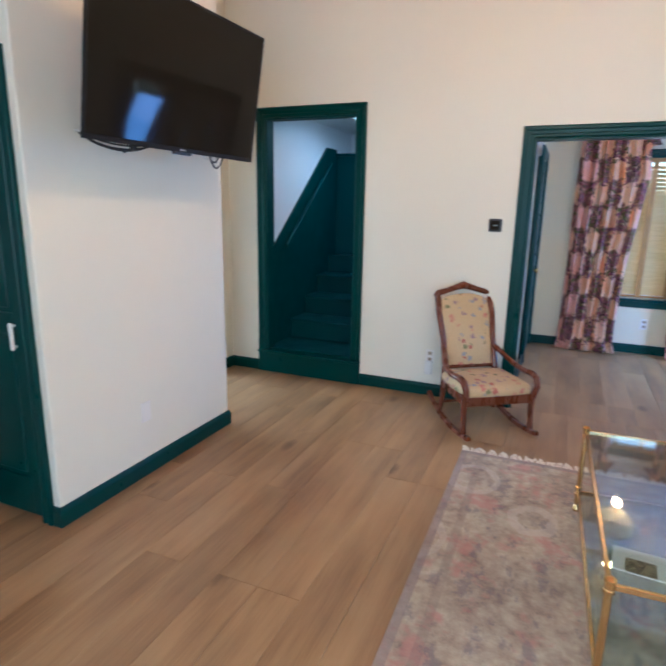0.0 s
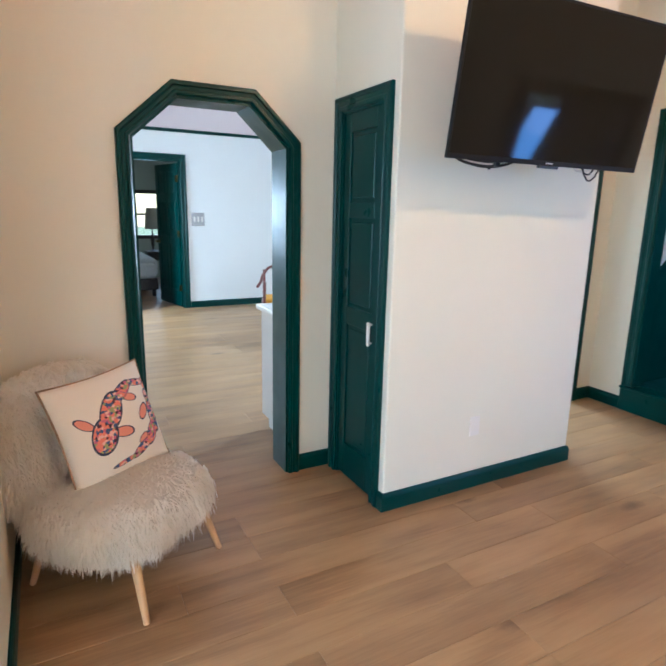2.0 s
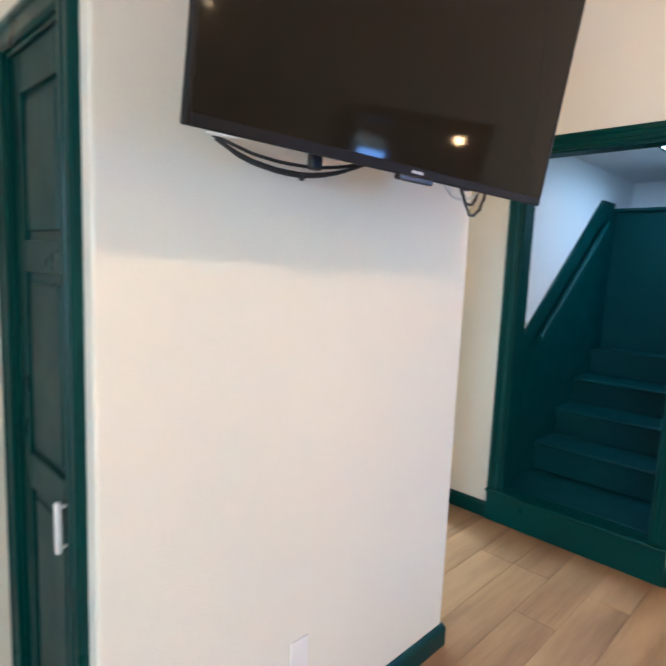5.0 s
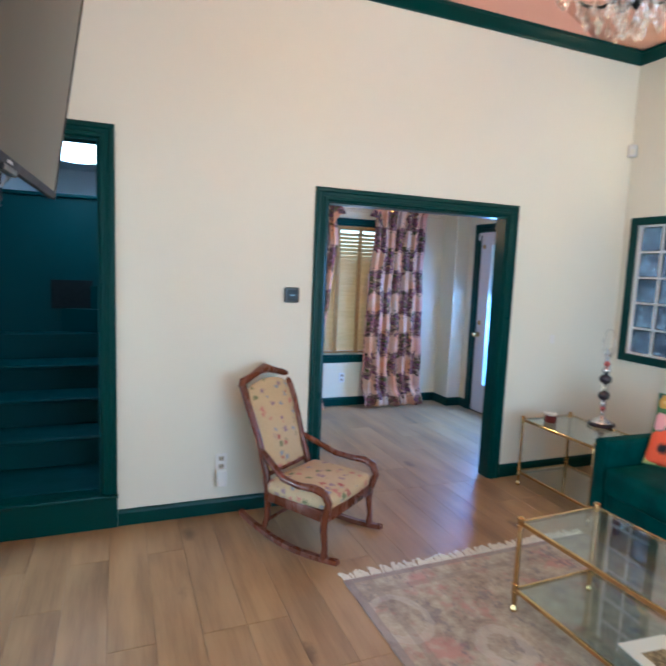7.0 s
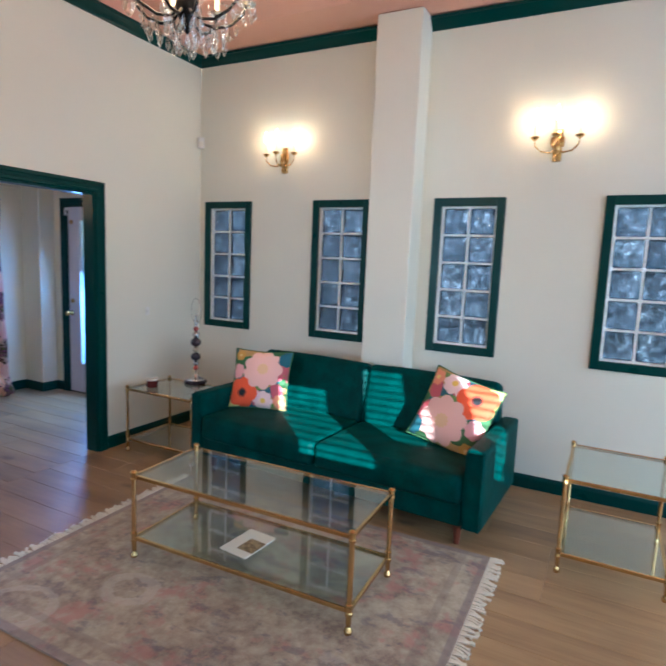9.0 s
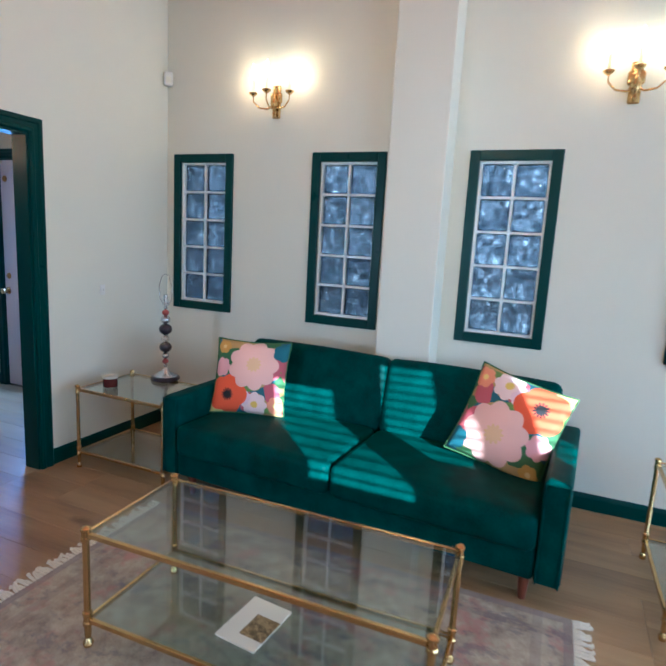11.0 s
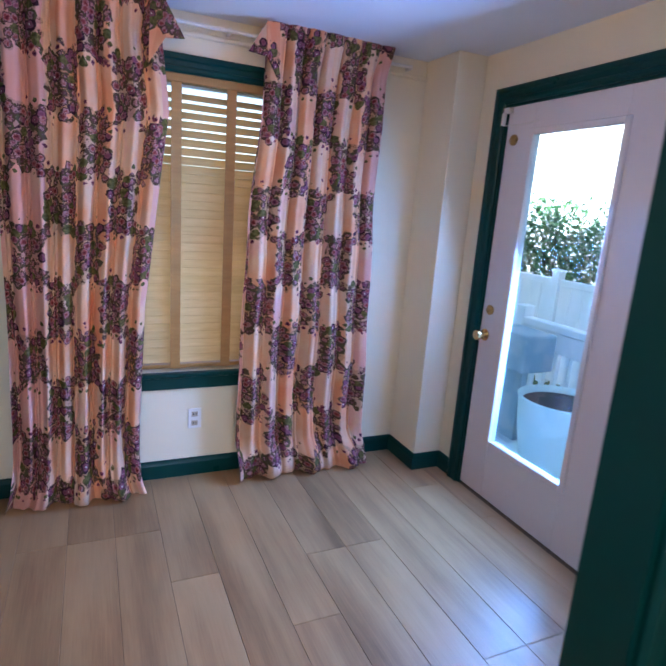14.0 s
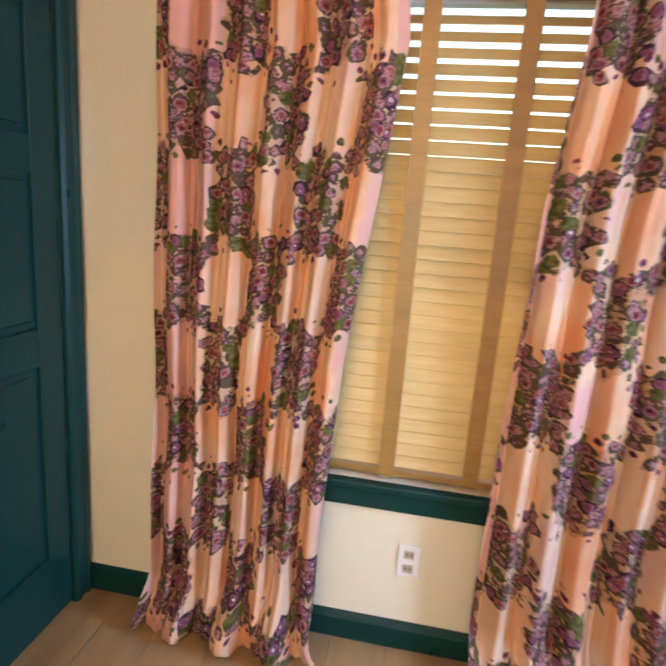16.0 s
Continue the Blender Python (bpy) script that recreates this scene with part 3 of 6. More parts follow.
def wall(name, axis, at, thick, s0, s1, z0, z1, holes, mat, label):
    """A wall of one mesh with openings through it. axis x: runs along x, faces at y=at and y=at+thick."""
    ss = sorted({s0, s1, *[h[0] for h in holes], *[h[1] for h in holes]})
    zs = sorted({z0, z1, *[h[2] for h in holes], *[h[3] for h in holes]})
    solid = {}
    for i in range(len(ss) - 1):
        for j in range(len(zs) - 1):
            cs, cz = (ss[i] + ss[i + 1]) / 2, (zs[j] + zs[j + 1]) / 2
            solid[i, j] = not any(h[0] < cs < h[1] and h[2] < cz < h[3] for h in holes)
    bm, vv = bmesh.new(), {}

    def v(i, j, k):
        if (i, j, k) not in vv:
            s, z, t = ss[i], zs[j], at + k * thick
            vv[i, j, k] = bm.verts.new((s, t, z) if axis == "x" else (t, s, z))
        return vv[i, j, k]

    for (i, j), ok in solid.items():
        if not ok:
            continue
        for k in (0, 1):
            bm.faces.new((v(i, j, k), v(i + 1, j, k), v(i + 1, j + 1, k), v(i, j + 1, k)))
        if not solid.get((i - 1, j)):
            bm.faces.new((v(i, j, 0), v(i, j, 1), v(i, j + 1, 1), v(i, j + 1, 0)))
        if not solid.get((i + 1, j)):
            bm.faces.new((v(i + 1, j, 0), v(i + 1, j, 1), v(i + 1, j + 1, 1), v(i + 1, j + 1, 0)))
        if not solid.get((i, j - 1)):
            bm.faces.new((v(i, j, 0), v(i, j, 1), v(i + 1, j, 1), v(i + 1, j, 0)))
        if not solid.get((i, j + 1)):
            bm.faces.new((v(i, j + 1, 0), v(i, j + 1, 1), v(i + 1, j + 1, 1), v(i + 1, j + 1, 0)))
    return struct(name, bm, mat, label)


def casing(name, plane, at, out, path, width=0.085, deep=0.022, closed=False, mat=None, label=""):
    """Moulded trim along the outline (s, z) of an opening on the wall plane; out: the side of the wall that it stands on, width to its left."""
    bm = bmesh.new()
    prof = [(0, 0.0), (0, 0.6), (0.12, 1.0), (0.3, 1.0), (0.36, 0.75), (0.62, 0.8), (0.7, 1.15), (0.9, 1.15), (1.0, 0.9), (1.0, 0.0)]
    n = len(path)
    rings = []
    for i in range(n):
        p = Vector(path[i])
        a = Vector(path[(i - 1) % n]) if (closed or i) else None
        b = Vector(path[(i + 1) % n]) if (closed or i < n - 1) else None
        d0 = (p - a).normalized() if a is not None else None
        d1 = (b - p).normalized() if b is not None else None
        d0, d1 = d0 or d1, d1 or d0
        n0, n1 = Vector((-d0.y, d0.x)), Vector((-d1.y, d1.x))
        m = (n0 + n1).normalized()
        m = m / m.dot(n0)
        ring = []
        for o, u in prof:
            s, z = p + m * o * width
            t = at + out * u * deep
            ring.append(bm.verts.new((s, t, z) if plane == "x" else (t, s, z)))
        rings.append(ring)
    k = len(prof)
    for i in range(n if closed else n - 1):
        A, C = rings[i], rings[(i + 1) % n]
        for j in range(k):
            bm.faces.new((A[j], A[(j + 1) % k], C[(j + 1) % k], C[j]))
    if not closed:
        bm.faces.new(rings[0][::-1])
        bm.faces.new(rings[-1])
    return struct(name, bm, mat or M_GREEN, label or "dark green gloss painted moulded door casing on the wall")


def jamb(name, axis, at, thick, pts, mat=None, t=0.012):
    """The lining of an opening, through the wall: pts (s, z) round it."""
    bm = bmesh.new()
    n = len(pts)
    c = Vector((sum(p[0] for p in pts) / n, sum(p[1] for p in pts) / n))
    inner = []
    for i, p in enumerate(pts):
        p = Vector(p)
        a, b = Vector(pts[max(i - 1, 0)]), Vector(pts[min(i + 1, n - 1)])
        d0, d1 = ((p - a).normalized() if i else None), ((b - p).normalized() if i < n - 1 else None)
        d0, d1 = d0 or d1, d1 or d0
        n0, n1 = Vector((d0.y, -d0.x)), Vector((d1.y, -d1.x))
        m = (n0 + n1).normalized()
        m = m / m.dot(n0)
        if (p + m * 0.01 - c).length > (p - m * 0.01 - c).length and n > 4:
            m = -m
        inner.append(p + m * t)
    rows = []
    for p, q in zip(pts, inner):
        r = []
        for (s, z), k in ((p, 0), (p, 1), (q, 1), (q, 0)):
            w = at - 0.004 + k * (thick + 0.008)
            r.append(bm.verts.new((s, w, z) if axis == "x" else (w, s, z)))
        rows.append(r)
    for A, C in zip(rows, rows[1:]):
        for j in range(4):
            bm.faces.new((A[j], A[(j + 1) % 4], C[(j + 1) % 4], C[j]))
    bm.faces.new(rows[0][::-1])
    bm.faces.new(rows[-1])
    return struct(name, bm, mat or M_GREEN, "dark green painted lining of the wall opening")


BASE_PROF = [(0, 0), (0.016, 0), (0.016, 0.075), (0.012, 0.088), (0.006, 0.098), (0, 0.1)]


def baseboard(path, mat=None):
    return struct("baseboard", sweep(bmesh.new(), [(*p, 0.001) for p in path], BASE_PROF), mat or M_GREEN, "dark green gloss painted baseboard along the wall")


def panel_door(ob, w, h, th=0.035, mat=None, panels=None, name="leaf", label=""):
    """A door leaf in x 0..w, z 0..h with sunk panels, the knob side at x = w."""
    mat = mat or M_GREEN
    bm = bmesh.new()
    sx = [0, 0.11, w / 2 - 0.045, w / 2 + 0.045, w - 0.11, w]
    sz = [0, 0.24, 0.24 + h * 0.33, 0.36 + h * 0.33, h - 0.55, h - 0.45, h - 0.11, h]
    for a, b in ((0, 1), (2, 3), (4, 5)):
        bx(bm, sx[a], sx[b], -th / 2, th / 2, 0, h, 0.003)
    for a, b in ((0, 1), (2, 3), (4, 5), (6, 7)):
        for c, d in ((1, 2), (3, 4)):
            bx(bm, sx[c], sx[d], -th / 2, th / 2, sz[a], sz[b], 0.002)
    leaf = part(name, bm, mat, ob, label, None)
    for a, b in ((1, 2), (3, 4), (5, 6)):
        for c, d in ((1, 2), (3, 4)):
            bm = bmesh.new()
            bx(bm, sx[c] - 0.002, sx[d] + 0.002, -th / 2 + 0.011, th / 2 - 0.011, sz[a] - 0.002, sz[b] + 0.002)
            bx(bm, sx[c] + 0.022, sx[d] - 0.022, -th / 2 + 0.004, th / 2 - 0.004, sz[a] + 0.022, sz[b] - 0.022, 0.006)
            part("panel", bm, mat, leaf)
    return leaf


def knob(parent, x, y, z, side=-1, mat=None, name="door_knob", r=0.027):
    bm = lathe(bmesh.new(), [(0.032, 0), (0.032, 0.004), (0.012, 0.008), (0.011, 0.03), (r * 0.8, 0.036), (r, 0.048), (r * 0.85, 0.062), (0.004, 0.067)], 18)
    bm.transform(Matrix.Translation((x, y, z)) @ Matrix.Rotation(radians(90 if side < 0 else -90), 4, "X"))
    return part(name, bm, mat or M_BRASS, parent, smooth=40)


# ---- the large structure ----
XE, XW, YS = 3.955, -1.15, -7.5
ground = struct("ground", bx(bmesh.new(), -60, 60, -60, 60, -0.62, -0.6), M_GRASS, "mown green lawn round the house")
floor = new("floor")
tagged(floor, "brown oak plank floor through all the rooms", kind="structure")
part("underlay", bx(bx(bx(bmesh.new(), XW - 0.2, XE + 0.15, YS - 0.1, 0.0, -0.15, -0.004), 1.1, 4.1, 0.0, 2.55, -0.15, -0.004), -11.2, XW - 0.2, -5.2, 0.0, -0.15, -0.004), M_JOINT, floor, "dark joints between the floor planks")

H = 3.41
OP = (1.31, 2.762, 0.0, 2.043)
ST = (-0.91, -0.062, 0.0, 2.268)
wall("wall_north", "x", 0.0, 0.11, -1.45, 4.1, 0.0, 3.395, [OP, ST], M_WALL, "cream painted plaster wall with two green-cased openings")
bm = bmesh.new()
g0 = [(-1.45, 3.395), (4.1, 3.395), (4.1, 3.415), (3.5, 3.42), (1.4, 4.4), (-1.45, 3.45)]
a = [bm.verts.new((x, 0.0, z)) for x, z in g0]
b = [bm.verts.new((x, 0.15, z)) for x, z in g0]
bm.faces.new(a)
bm.faces.new(b[::-1])
for i in range(6):
    bm.faces.new((a[i], b[i], b[(i + 1) % 6], a[(i + 1) % 6]))
struct("wall_gable", bm, M_PINK, "pink painted gable wall above the green crown moulding")

W_Z0, W_Z1 = 1.005, 2.05
GW = [(-0.545, -0.137), (-1.714, -1.306), (-2.773, -2.365), (-3.945, -3.535)]
wall("wall_east", "y", XE, 0.18, YS, 0.0, 0.0, H, [(a, b, W_Z0, W_Z1) for a, b in GW], M_WALL, "cream painted plaster wall with framed glass block windows")
wall("wall_south", "x", YS - 0.15, 0.15, -0.15, 4.1, 0.0, 4.5, [(1.2, 3.6, 0.8, 2.2)], M_WALL, "cream painted plaster wall")
# unseen bay wall, its openings cut to throw sun patches onto the sofa
wall("wall_bay", "y", -0.15, 0.15, YS, -4.385, 0.0, 4.0, [(-5.32, -4.66, 1.5, 2.1), (-5.95, -5.5, 1.72, 2.3), (-6.5, -6.06, 1.6, 2.3)], M_WALL, "unseen cream wall with narrow openings that shape the sofa's sun patches")
wall("wall_nook", "x", -4.535, 0.15, XW - 0.2, -0.15, 0.0, 4.0, [], M_WALL, "cream painted plaster wall beside the fluffy chair")
wall("wall_west", "y", XW - 0.2, 0.2, -4.385, -1.35, 0.0, 3.6, [(-3.762, -2.958, 0.0, 2.09)], M_WALL, "cream painted plaster wall with a green eight-cornered archway")
wall("wall_hall", "y", -1.45, 0.15, -1.35, 0.0, 0.0, 3.6, [(-1.15, -0.27, 0.0, 2.06)], M_WALL, "cream painted plaster wall of the small hall")
struct("wall_hall_end", B(-1.35, XW, -1.36, -1.25, 0, 3.6), M_WALL, "cream painted plaster return of the hall wall")
# corners that make the arch eight-cornered
bm = bmesh.new()
for tri in (((-3.762, 1.89), (-3.762, 2.09), (-3.54, 2.09)), ((-2.958, 1.89), (-2.958, 2.09), (-3.17, 2.09))):
    a = [bm.verts.new((XW, y, z)) for y, z in tri]
    b = [bm.verts.new((XW - 0.2, y, z)) for y, z in tri]
    bm.faces.new(a)
    bm.faces.new(b[::-1])
    for i in range(3):
        bm.faces.new((a[i], b[i], b[(i + 1) % 3], a[(i + 1) % 3]))
struct("wall_arch_corners", bm, M_WALL, "cream painted plaster corners of the archway")
ARCH = [(-3.762, 0.0), (-3.762, 1.89), (-3.54, 2.09), (-3.17, 2.09), (-2.958, 1.89), (-2.958, 0.0)]
casing("trim_arch", "y", XW, 1, ARCH, 0.067, 0.03)
jamb("trim_arch_lining", "y", XW - 0.2, 0.2, ARCH)
casing("trim_arch_back", "y", XW - 0.2, -1, ARCH, 0.078, 0.022)

# the closet that carries the television
wall("wall_closet_front", "x", -2.675, 0.12, XW, -0.632, 0.0, 3.7, [(-1.045, -0.64, 0.0, 2.082)], M_WALL, "cream painted plaster wall round the narrow closet door")
struct("wall_television", B(-0.64, -0.52, -2.675, -1.25, 0, 3.8, r=0.008, seg=2), M_WALL, "cream painted plaster wall behind the television")
struct("wall_closet_back", B(XW, -0.64, -1.37, -1.25, 0, 3.8), M_WALL, "cream painted plaster back wall of the closet")
casing("trim_closet", "x", -2.675, -1, [(-1.045, 0.0), (-1.045, 2.082), (-0.64, 2.082), (-0.64, 0.0)], 0.075, 0.02)
jamb("trim_closet_lining", "x", -2.675, 0.034, [(-1.045, 0.0), (-1.045, 2.082), (-0.64, 2.082), (-0.64, 0.0)])

bm = bmesh.new()
bx(bm, 3.73, XE, -2.205, -1.855, 0, 3.405, 0.006, 2)
struct("wall_pilaster", bm, M_WALL, "cream painted plaster pilaster on the window wall")

# ceilings
bm = bmesh.new()
prof = [(4.1, 3.41), (3.5, 3.41), (1.4, 4.39), (-1.45, 3.44), (-1.45, 3.6), (1.4, 4.55), (3.5, 3.57), (4.1, 3.57)]
a = [bm.verts.new((x, 0.0, z)) for x, z in prof]
b = [bm.verts.new((x, YS - 0.15, z)) for x, z in prof]
bm.faces.new(a)
bm.faces.new(b[::-1])
for i in range(8):
    bm.faces.new((a[i], b[i], b[(i + 1) % 8], a[(i + 1) % 8]))
tagged(mesh_ob("ceiling", bm, M_PINK), "pink painted sloping ceiling", kind="structure")
tagged(mesh_ob("ceiling_sunroom", B(1.1, 4.1, 0.11, 2.55, 2.36, 2.5), M_WHITE), "white painted flat ceiling of the sunroom", kind="structure")
tagged(mesh_ob("ceiling_kitchen", B(-7.1, -1.2, -4.75, 0.2, 3.25, 3.35), M_PALEPINK), "pale pink ceiling of the kitchen", kind="structure")
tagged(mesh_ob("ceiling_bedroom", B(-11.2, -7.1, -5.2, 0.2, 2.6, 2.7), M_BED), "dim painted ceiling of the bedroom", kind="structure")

# crown moulding
CROWN = [(0, 0), (0.012, 0), (0.018, 0.012), (0.03, 0.02), (0.052, 0.05), (0.062, 0.062), (0.07, 0.064), (0.072, 0.083), (0, 0.083)]
for path in ([(XE, -1.855), (XE, 0), (-1.3, 0)], [(XE, YS), (XE, -2.205)]):
    struct("crown_moulding", sweep(bmesh.new(), [(*p, 3.317) for p in path], CROWN), M_GREEN, "dark green gloss crown moulding under the pink ceiling", 30)

# casings of the north wall
casing("trim_sunroom", "x", 0.0, -1, [(OP[0], 0.0), (OP[0], OP[3]), (OP[1], OP[3]), (OP[1], 0.0)], 0.085, 0.024)
casing("trim_sunroom_back", "x", 0.11, 1, [(OP[0], 0.0), (OP[0], OP[3]), (OP[1], OP[3]), (OP[1], 0.0)], 0.085, 0.02)
jamb("trim_sunroom_lining", "x", 0.0, 0.11, [(OP[0], 0.0), (OP[0], OP[3]), (OP[1], OP[3]), (OP[1], 0.0)])
casing("trim_stairs", "x", 0.0, -1, [(ST[0], 0.21), (ST[0], ST[3]), (ST[1], ST[3]), (ST[1], 0.21)], 0.085, 0.024)
jamb("trim_stairs_lining", "x", 0.0, 0.11, [(ST[0], 0.21), (ST[0], ST[3]), (ST[1], ST[3]), (ST[1], 0.21)], M_STAIR)
bm = bx(bmesh.new(), -0.995, 0.023, -0.028, 0.0, 0.0, 0.185, 0.003)
bx(bm, -1.0, 0.028, -0.042, 0.02, 0.185, 0.207, 0.008, 2)
bx(bm, -0.908, -0.064, 0.021, 0.109, 0.0, 0.204, 0.002)
struct("trim_stairs_sill", bm, M_GREEN, "dark green gloss painted first riser with rounded nosing")
casing("trim_hall", "y", -1.3, 1, [(-1.15, 0.0), (-1.15, 2.06), (-0.27, 2.06), (-0.27, 0.0)], 0.085, 0.022)
jamb("trim_hall_lining", "y", -1.45, 0.15, [(-1.15, 0.0), (-1.15, 2.06), (-0.27, 2.06), (-0.27, 0.0)])

# baseboards (the room lies on the left of each path)
for p in ([(-1.0, 0), (-1.3, 0), (-1.3, -0.18)], [(1.225, 0), (0.025, 0)], [(XE, -1.845), (XE, 0), (2.849, 0)], [(XE, -2.215), (3.73, -2.215), (3.73, -1.855), (XE, -1.855)], [(XE, YS), (XE, -2.215)],
          [(XW, -1.25), (-0.52, -1.25), (-0.52, -2.675), (-0.56, -2.675)], [(XW, -2.885), (XW, -2.675)][::-1], [(XW, -3.846), (XW, -4.385), (0, -4.385)]):
    baseboard(p)

# ---- glass block windows ----
block_mesh = []


def glass_window(name, a, b):
    win = tagged(new(name), "glass block window in a dark green frame, two blocks wide", kind="structure")
    win.matrix_world = pose(XE, 0, 0)
    bm = bmesh.new()
    w = 0.06
    for s0, s1, z0, z1 in ((a - w, a, W_Z0 - w, W_Z1 + w), (b, b + w, W_Z0 - w, W_Z1 + w), (a, b, W_Z0 - w, W_Z0), (a, b, W_Z1, W_Z1 + w)):
        bx(bm, -0.022, 0.01, s0, s1, z0, z1, 0.004)
    part("window_frame", bm, M_GREEN, win)
    bm = bmesh.new()
    q = 0.014
    bx(bm, 0.02, 0.1, a, a + q, W_Z0, W_Z1)
    bx(bm, 0.02, 0.1, b - q, b, W_Z0, W_Z1)
    cw, ch = (b - a - q) / 2, (W_Z1 - W_Z0 - q) / 5
    for j in range(6):
        bx(bm, 0.02, 0.1, a + q, b - q, W_Z0 + j * ch, W_Z0 + j * ch + q)
    for j in range(5):
        bx(bm, 0.02, 0.1, (a + b) / 2 - q / 2, (a + b) / 2 + q / 2, W_Z0 + j * ch + q, W_Z0 + (j + 1) * ch)
    part("joint_grid", bm, M_TRIMWHITE, win, "white mortar grid between the blocks")
    for i in range(2):
        for j in range(5):
            y, z = a + q / 2 + (i + 0.5) * cw, W_Z0 + q / 2 + (j + 0.5) * ch
            if not block_mesh:
                bm = bx(bmesh.new(), -0.035, 0.035, -cw / 2 + q / 2, cw / 2 - q / 2, -ch / 2 + q / 2, ch / 2 - q / 2, 0.012, 2)
                ob = part("glass_block", bm, M_BLOCK, win, smooth=35)
                block_mesh.append(ob.data)
            else:
                ob = new("glass_block", block_mesh[0])
                ob.parent = win
            ob.location = (0.066, y, z)
            ob.visible_shadow = False


for i, (a, b) in enumerate(GW):
    glass_window("window_%d" % (i + 1), a, b)

# unseen slatted blinds in the bay openings, added to stripe the sun
for a, b, zn in ((-5.32, -4.66, 11), (-5.95, -5.5, 15), (-6.5, -6.06, 15)):
    bm = bmesh.new()
    for k in range(zn):
        z = 1.52 + k * 0.055
        s = bmesh.ops.create_cube(bm, size=1)["verts"]
        for v in s:
            v.co = Matrix.Translation((-0.09, (a + b) / 2, z)) @ Matrix.Rotation(radians(40), 4, "Y") @ Vector((v.co.x * 0.026, v.co.y * (b - a - 0.01), v.co.z * 0.004))
    struct("window_bay_blind", bm, M_TRIMWHITE, "unseen white slatted blind that stripes the sun on the sofa")

# ---- the sunroom ----
SX0, SX1, SY1 = 1.285, 3.92, 2.385
WIN = (2.09, 2.935, 0.61, 2.09)
FD = (0.965, 1.876, 0.0, 2.09)
WD = (1.47, 2.29, 0.0, 2.06)
wall("wall_sunroom_north", "x", SY1, 0.15, 1.1, 4.07, 0.0, 2.4, [WIN], M_WALL2, "cream painted plaster wall with the curtained window")
wall("wall_sunroom_east", "y", SX1, 0.15, 0.11, SY1, 0.0, 2.4, [FD], M_WALL2, "cream painted plaster wall with the glazed door")
wall("wall_sunroom_west", "y", 1.1, 0.15, 0.11, SY1, 0.0, 2.4, [WD], M_WALL2, "cream painted plaster wall with a green panelled door")
struct("wall_corner_chase", B(3.735, SX1, 2.085, SY1, 0, 2.36, r=0.005, seg=2), M_WALL2, "cream painted boxed corner of the sunroom")
struct("trim_cornice", B(SX0, 3.735, 2.362, SY1, 2.255, 2.275, r=0.004), M_WALL2, "thin cream picture rail above the window")
casing("trim_window", "x", SY1, -1, [(WIN[0], WIN[2]), (WIN[0], WIN[3]), (WIN[1], WIN[3]), (WIN[1], WIN[2])], 0.085, 0.024)
bm = bx(bmesh.new(), WIN[0] - 0.11, WIN[1] + 0.11, 2.345, SY1, 0.585, 0.61, 0.006, 2)
bx(bm, WIN[0] - 0.09, WIN[1] + 0.09, 2.365, SY1, 0.515, 0.585, 0.006, 2)
struct("trim_window_sill", bm, M_GREEN, "dark green gloss window stool and apron")
casing("trim_glazed_door", "y", SX1, -1, [(FD[1], 0.0), (FD[1], FD[3]), (FD[0], FD[3]), (FD[0], 0.0)][::-1], 0.082, 0.022)
jamb("trim_glazed_door_lining", "y", SX1, 0.15, [(FD[0], 0.0), (FD[0], FD[3]), (FD[1], FD[3]), (FD[1], 0.0)])
casing("trim_green_door", "y", SX0, 1, [(WD[0], 0.0), (WD[0], WD[3]), (WD[1], WD[3]), (WD[1], 0.0)], 0.085, 0.022)
for p in ([(3.735, SY1), (1.25, SY1)], [(SX1, 1.955), (SX1, 2.085), (3.735, 2.085), (3.735, SY1)], [(SX1, 0.11), (SX1, 0.88)], [(SX0, 1.38), (SX0, 0.11)], [(2.849, 0.11), (SX1, 0.11)]):
    baseboard(p)

# the panes behind the blind
win = tagged(new("window_5"), "sash window behind a wooden slatted blind", kind="structure")
bm = bmesh.new()
for s0, s1, z0, z1 in ((WIN[0], WIN[0] + 0.04, WIN[2], WIN[3]), (WIN[1] - 0.04, WIN[1], WIN[2], WIN[3]), (WIN[0] + 0.04, WIN[1] - 0.04, WIN[2], WIN[2] + 0.05), (WIN[0] + 0.04, WIN[1] - 0.04, WIN[3] - 0.04, WIN[3]), (WIN[0] + 0.04, WIN[1] - 0.04, 1.36, 1.4)):
    bx(bm, s0, s1, 2.46, 2.5, z0, z1, 0.003)
part("window_frame", bm, M_TRIMWHITE, win)
ob = part("pane", B(WIN[0] + 0.04, WIN[1] - 0.04, 2.478, 2.482, WIN[2] + 0.05, WIN[3] - 0.04), M_GLASS, win)
ob.visible_shadow = False

# ---- stairs ----
struct("wall_stairs_left", B(-1.10, -0.98, 0.11, 2.2, 0, 2.75), M_WHITE, "white painted wall of the staircase")
struct("wall_stairs_right", B(0.04, 0.16, 0.11, 2.2, 0, 2.75), M_STAIR, "teal painted wall of the staircase")
struct("wall_stairs_back", B(-0.98, 0.04, 2.2, 2.3, 0, 2.75), M_WHITE, "white painted back wall of the staircase")
tagged(mesh_ob("ceiling_stairs", B(-1.1, 0.16, 0.11, 2.3, 2.40, 2.66), M_WHITE), "white ceiling above the staircase", kind="structure")
stairs = thing("staircase", -0.47, 0.11, 0, 0, "teal painted wooden winding staircase behind the green doorway", "stairs")
rises = [(0.0, 0.205, 0.47), (0.47, 0.40, 0.32), (0.79, 0.595, 0.30), (1.09, 0.79, 0.29)]
